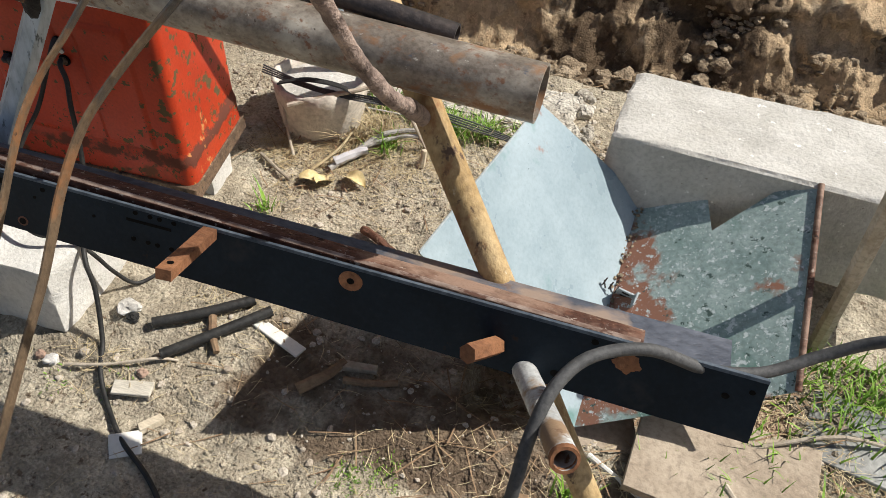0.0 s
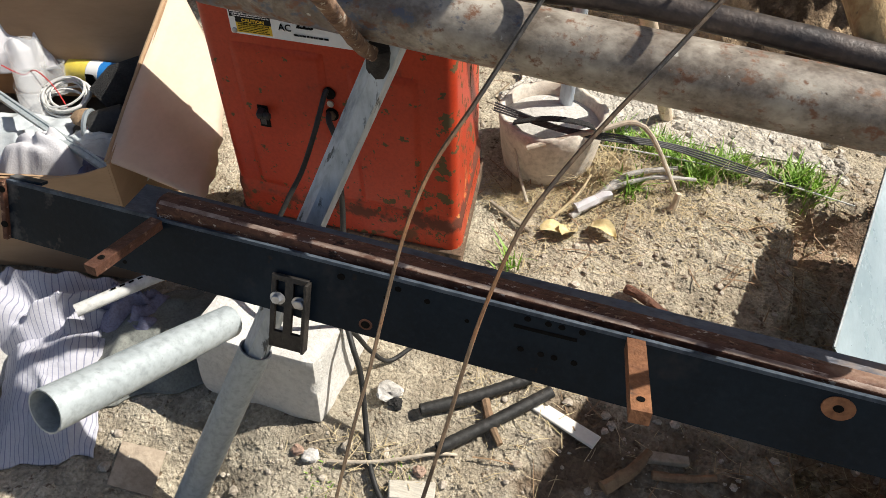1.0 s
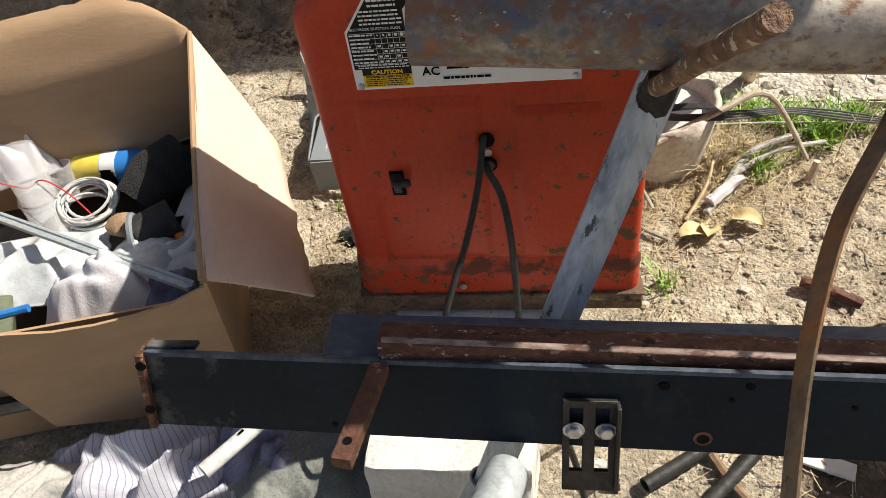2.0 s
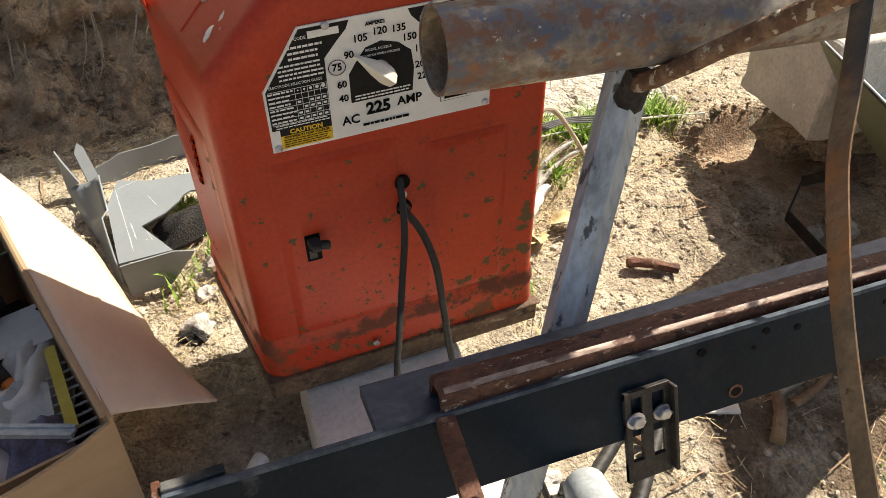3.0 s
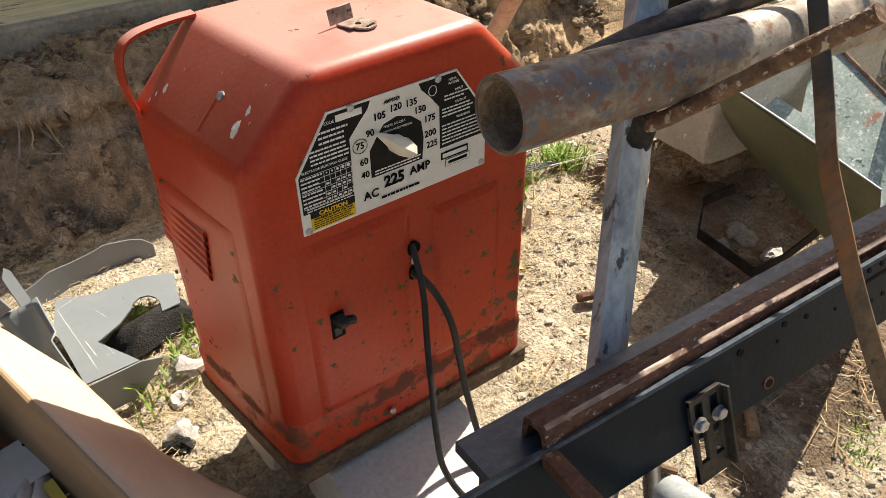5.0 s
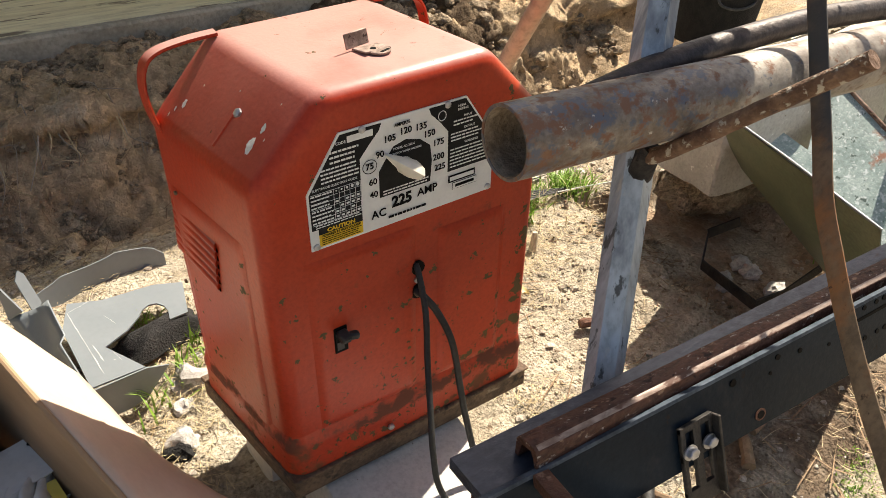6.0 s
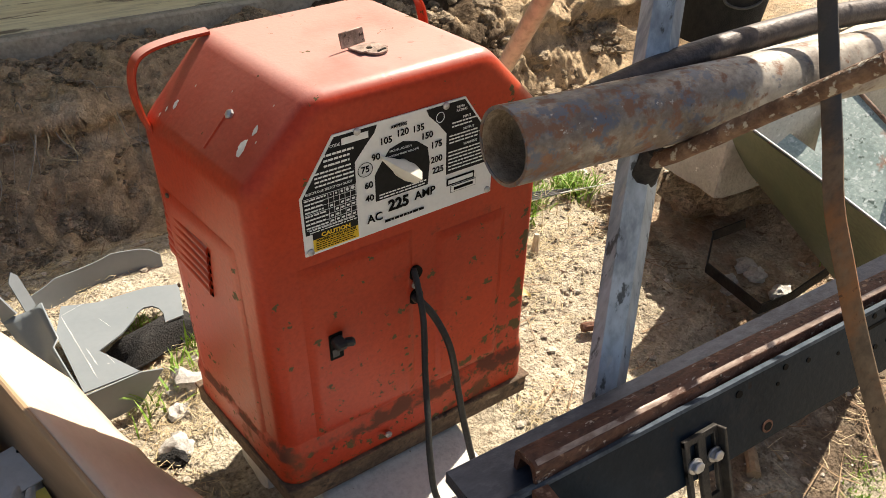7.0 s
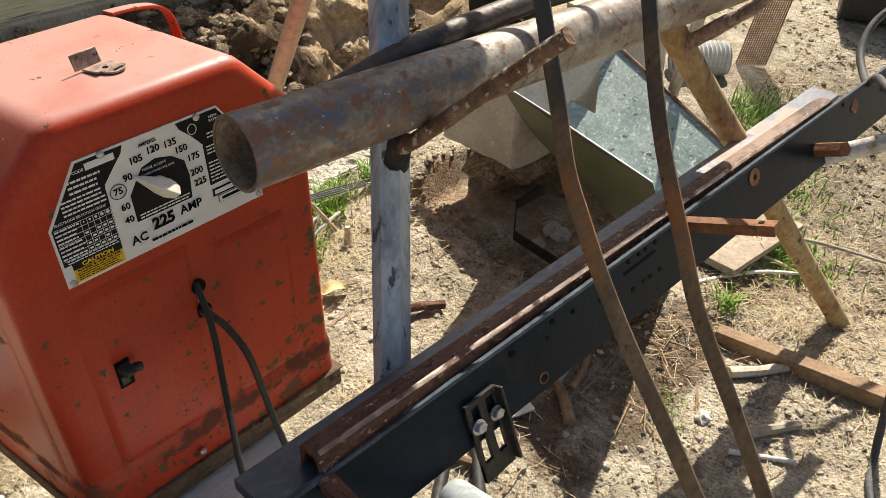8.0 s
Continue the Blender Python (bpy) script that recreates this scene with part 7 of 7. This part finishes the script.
# ---- things at the far side of the yard ----
def far_things():
    e = thing("ribbed_duct", (2.35, 0.20, -0.15), "short roll of white ribbed duct on the ground", "duct")
    bm = fresh()
    a, b = Vector((2.22, 0.36, -0.095)), Vector((2.36, 0.225, -0.095))
    path = [a + (b - a) * t for t in np.linspace(0, 1, 49)]
    tube(bm, path, [0.062 + 0.004 * math.sin(i * 1.57) for i in range(49)], 20, wall=0.004)
    part("duct_body", bm, M["pvc"], e)
    # expanded metal sheet, leaning, with real strands
    bm = fresh()
    o, u, v = Vector((2.48, 0.225, -0.155)), Vector((0.085, -0.090, 0.0)), Vector((0.12, -0.06, 0.66))
    nu, nv = 14, 76
    for i in range(nu):
        pts = [o + u * ((i + (0.5 if j % 2 else 0.0)) / nu) + v * (j / nv) for j in range(nv + 1)]
        tube(bm, pts, 0.0022, 4)
        pts = [o + u * ((i + (0.0 if j % 2 else 0.5)) / nu) + v * (j / nv) for j in range(nv + 1)]
        tube(bm, pts, 0.0022, 4)
    solo("expanded_mesh", bm, M["rust_orange"], "leaning sheet of rusty expanded metal mesh", "mesh", angle=20)
    e = thing("black_crate", (3.45, 0.0, -0.16), "black box with a blue printed panel", "box")
    bm = fresh()
    box(bm, (3.50, 0.02, 0.02), (0.22, 0.30, 0.36), Euler((0, 0, 0.3)).to_matrix(), bevel=0.008)
    part("crate_body", bm, M["black_plastic"], e)
    bm = fresh()
    box(bm, (3.392, -0.015, 0.07), (0.004, 0.20, 0.13), Euler((0, 0, 0.3)).to_matrix(), bevel=0.002)
    part("crate_panel", bm, M["blue"], e, "blue printed panel")


far_things()


def behind_the_pipes():
    e = thing("black_tub", (2.50, 1.33, -0.15), "black plastic tub standing on the shaded dirt", "tub")
    bm = fresh()
    lathe(bm, (2.50, 1.33, -0.20), [(0.17, 0.0), (0.185, 0.12), (0.20, 0.26), (0.215, 0.262), (0.215, 0.285), (0.195, 0.285), (0.175, 0.10), (0.10, 0.08)], 32)
    part("tub_body", bm, M["fleece"], e)
    bm = fresh()
    tube(bm, smooth_path([(2.34, 1.22, 0.05), (2.335, 1.19, 0.0), (2.40, 1.15, -0.02), (2.48, 1.13, 0.0), (2.51, 1.15, 0.05)], 6), 0.006, 8)
    part("tub_handle", bm, M["hose_grey"], e, "grey wire handle")
    for y, z, tn, lab in ((0.98, -0.085, 0.06, "pale weathered board lying behind the pipes"), (0.86, -0.10, 0.10, "pale weathered board lying behind the pipes")):
        bm = fresh()
        box(bm, (2.85, y, z), (0.75, 0.075, 0.026), Euler((0.1, -0.03, tn)).to_matrix(), bevel=0.003, jitter=0.003)
        solo("board", bm, M["wood_pale"], lab, "board", "loose boards")
    bm = fresh()
    tube(bm, smooth_path([on(0.30, 0.52, 0.045), on(0.55, 0.535, 0.035), on(0.80, 0.535, 0.03), on(1.02, 0.52, 0.03)], 8), 0.0018, 6)
    solo("twine", bm, M["pvc"], "thin white twine stretched over the grass", "twine")


behind_the_pipes()


# ---- small stuff: pebbles, clods, straw, grass ----
def scatter_rocks(name, count, area, sizes, m, label, seed, keep=None, sub=1, sunk=0.25, jag=(0.75, 1.2)):
    rnd = random.Random(seed)
    base = bmesh.new()
    bmesh.ops.create_icosphere(base, subdivisions=sub, radius=1.0)
    bv, bf = [v.co.copy() for v in base.verts], [[v.index for v in f.verts] for f in base.faces]
    base.free()
    verts, faces = [], []
    while count > 0:
        x, y = rnd.uniform(area[0], area[1]), rnd.uniform(area[2], area[3])
        if keep and not keep(x, y, rnd):
            count -= 0.2
            continue
        r = sizes[0] * (sizes[1] / sizes[0]) ** (rnd.random() ** 2.2)
        q, n0 = Euler((rnd.uniform(0, 6), rnd.uniform(0, 6), rnd.uniform(0, 6))).to_matrix(), len(verts)
        sq = (rnd.uniform(0.8, 1.3), rnd.uniform(0.8, 1.2), rnd.uniform(0.5, 0.85))
        z = gz(x, y)
        for v in bv:
            k = q @ (v * rnd.uniform(*jag))
            verts.append((x + k.x * r * sq[0], y + k.y * r * sq[1], z + r * sunk + k.z * r * sq[2]))
        faces += [[n0 + i for i in f] for f in bf]
        count -= 1
    me = bpy.data.meshes.new(name)
    me.from_pydata(verts, [], faces)
    me.materials.append(m)
    me.polygons.foreach_set("use_smooth", [sub > 2] * len(me.polygons))
    return tagged(new(name, me), label, "stones", kind="stuff")


def clear(x, y, rnd):
    return not (-0.25 < x < 0.25 and -0.30 < y < 0.30) and not (-1.0 < x < -0.40 and -0.12 < y < 0.48) and not (1.05 < x < 2.8 and 0.10 < y < 0.52)


scatter_rocks("pebbles", 4500, (-0.9, 1.9, -0.95, 1.1), (0.0016, 0.011), M["pebble"], "small pebbles and crumbs of dirt on the ground", 11, clear)
scatter_rocks("yard_crumbs", 6000, (1.6, 3.6, -0.9, 1.2), (0.003, 0.014), M["dirt"], "crumbs of dirt over the yard", 18, clear)
scatter_rocks("dirt_crumbs", 14000, (-0.5, 1.7, -0.75, 0.7), (0.0012, 0.006), M["dirt"], "crumbs of dry dirt on the ground", 12, clear)
scatter_rocks("clods", 17000, (-0.9, 2.8, 1.0, 2.05), (0.0025, 0.017), M["clod"], "clods of dug earth on the bank", 13, lambda x, y, r: noise.noise(Vector((x * 4.5, y * 6, 2))) + 0.5 * noise.noise(Vector((x * 13, y * 13, 5))) > (0.10 if x > 0.6 else 0.02), sub=1, sunk=0.05, jag=(0.70, 1.25))


scatter_rocks("pale_rubble", 420, (0.18, 1.02, 0.60, 0.92), (0.005, 0.032), M["rubble"], "pale broken mortar and stones behind the pot", 19, sub=2, sunk=0.3, jag=(0.78, 1.18))
scatter_rocks("pit_clods", 420, (0.80, 1.12, -0.12, 0.56), (0.003, 0.016), M["clod"], "clods of earth in and round the dug hole", 15, clear, sub=1, sunk=0.2, jag=(0.72, 1.25))
scatter_rocks("earth_chunks", 620, (0.62, 2.2, 1.22, 2.0), (0.010, 0.046), M["clod"], "chunks of crumbly dug earth on the bank", 16, lambda x, y, r: noise.noise(Vector((x * 4.5, y * 6, 2))) > -0.05, sub=2, sunk=0.15, jag=(0.74, 1.22))
scatter_rocks("bank_stones", 260, (-0.9, 1.6, 1.86, 2.06), (0.006, 0.030), M["clod"], "brown stones and clods lying along the foundation", 14, sub=2, sunk=0.2, jag=(0.8, 1.15))


def blades(name, spots, m, label, seed, height, width, lean, flat=False):
    """Thin tapering blades; spots: (x, y, spread, count)."""
    rnd = random.Random(seed)
    verts, faces = [], []
    for sx, sy, spread, count in spots:
        for _ in range(count):
            x, y = rnd.gauss(sx, spread), rnd.gauss(sy, spread)
            if not clear(x, y, rnd):
                continue
            z = gz(x, y)
            a, h = rnd.uniform(0, 6.283), height * rnd.uniform(0.45, 1.15)
            d = Vector((math.cos(a), math.sin(a), 0))
            s = Vector((-d.y, d.x, 0)) * width * rnd.uniform(0.6, 1.2)
            ln = lean * rnd.uniform(0.3, 1.3)
            n0 = len(verts)
            lift = rnd.uniform(0.001, 0.012) if flat else 0.0
            for t, w in ((0, 1), (0.4, 0.9), (0.75, 0.6), (1.0, 0.12)):
                if flat:
                    p = Vector((x, y, z + lift + 0.006 * math.sin(3 * t + a))) + d * (h * (t - 0.5))
                    p.z = max(p.z, gz(p.x, p.y) + 0.002 + lift * 0.6)
                else:
                    p = Vector((x, y, z - 0.004)) + Vector((0, 0, 1)) * (h * t * (1 - 0.3 * ln * t)) + d * (h * ln * t * t)
                verts += [p - s * w, p + s * w]
            faces += [(n0 + 2 * i, n0 + 2 * i + 1, n0 + 2 * i + 3, n0 + 2 * i + 2) for i in range(3)]
    me = bpy.data.meshes.new(name)
    me.from_pydata([tuple(v) for v in verts], [], faces)
    me.materials.append(m)
    return tagged(new(name, me), label, "grass", kind="stuff")


rg = random.Random(5)
blades("green_grass", [(0.47, 0.615, 0.022, 170), (0.56, 0.60, 0.022, 190), (0.62, 0.59, 0.020, 170), (0.66, 0.53, 0.026, 230), (0.745, 0.575, 0.026, 210), (0.52, 0.42, 0.016, 60), (0.895, 0.575, 0.024, 220), (0.93, 0.56, 0.02, 70), (-0.17, 0.50, 0.023, 30), (-0.23, 0.47, 0.017, 22), (-0.25, 0.64, 0.017, 30), (-0.30, 0.42, 0.017, 18), (2.15, -0.02, 0.092, 514), (2.35, 0.5, 0.161, 633), (1.45, -0.40, 0.057, 237), (1.62, 0.02, 0.081, 316), (1.72, 0.0, 0.057, 198), (1.13, -0.36, 0.014, 51), (0.30, 0.15, 0.011, 23), (1.9, 0.62, 0.138, 396), (1.40, -0.22, 0.08, 110), (1.75, -0.25, 0.10, 200), (1.95, -0.12, 0.08, 160)], M["grass"], "tufts of fresh green grass", 3, 0.062, 0.0024, 0.75)
blades("moss_sprouts", [(0.72, -0.42, 0.022, 200), (0.78, -0.40, 0.02, 140), (0.08, -0.40, 0.015, 40), (0.20, -0.36, 0.02, 40)], M["grass"], "low green sprouts on the dirt", 6, 0.012, 0.0016, 0.7)
blades("straw", [(-0.25, 1.74, 0.10, 160), (-0.50, 1.76, 0.12, 160), (0.0, 1.76, 0.12, 120), (-0.30, 1.22, 0.20, 240), (-0.45, 1.02, 0.12, 260), (-0.20, 1.00, 0.12, 240), (-0.35, 0.88, 0.12, 160), (1.30, -0.55, 0.16, 700), (1.55, -0.45, 0.20, 900), (1.95, -0.15, 0.25, 900), (2.4, 0.15, 0.35, 1100), (3.0, 0.2, 0.45, 1100), (2.9, 0.8, 0.4, 700), (1.15, -0.75, 0.15, 300), (0.46, 0.46, 0.05, 420), (0.30, 0.37, 0.04, 180), (0.24, 0.36, 0.03, 120), (-0.30, 1.62, 0.06, 110), (-0.45, 1.66, 0.08, 130), (0.48, 0.44, 0.09, 620), (0.40, 0.36, 0.06, 300), (0.62, 0.46, 0.09, 520), (0.85, 0.42, 0.10, 200), (-0.22, 0.42, 0.06, 260), (-0.24, 0.56, 0.05, 160), (-0.32, 0.50, 0.10, 200), (-0.30, 0.28, 0.06, 160), (0.16, -0.20, 0.03, 70), (1.35, -0.35, 0.16, 320), (1.6, -0.15, 0.15, 420), (2.3, -0.1, 0.5, 1500), (2.6, 0.4, 0.5, 900), (0.5, -0.4, 0.35, 220), (0.4, 0.15, 0.2, 160), (1.0, -0.42, 0.25, 420), (0.15, -0.28, 0.06, 140), (0.30, 0.30, 0.06, 160), (1.7, 0.6, 0.3, 300), (-0.12, 1.62, 0.05, 60), (-0.2, 1.9, 0.06, 50), (0.05, 1.7, 0.15, 90), (0.5, 1.6, 0.3, 120), (0.30, 0.02, 0.06, 120), (0.36, -0.12, 0.08, 140), (1.5, -0.28, 0.2, 420)], M["straw"], "dry straw and grass stalks on the dirt", 4, 0.050, 0.00075, 0.3, flat=True)
blades("twigs", [(1.2, -0.3, 0.25, 90), (0.7, -0.35, 0.25, 70), (0.95, 0.3, 0.12, 60), (0.4, 0.4, 0.1, 60), (1.5, -0.3, 0.25, 190), (1.35, -0.5, 0.15, 90), (1.9, -0.2, 0.25, 120), (2.6, 0.2, 0.4, 120), (0.6, 1.0, 0.4, 80), (-0.4, 1.2, 0.3, 120), (0.3, 1.7, 0.5, 140)], M["wood_brown"], "broken brown twigs on the dirt", 9, 0.11, 0.0016, 0.3, flat=True)
blades("dry_weeds", [(0.55, 1.75, 0.05, 40), (-0.13, 1.60, 0.03, 16), (0.02, 1.66, 0.04, 8), (0.75, 0.80, 0.04, 20), (0.43, 0.44, 0.018, 60), (0.47, 0.50, 0.03, 70), (2.25, 0.95, 0.04, 30), (0.60, 0.52, 0.06, 45), (0.74, 0.54, 0.05, 30), (0.88, 0.52, 0.05, 25)], M["straw"], "dry weed stalks", 8, 0.10, 0.0011, 1.0)
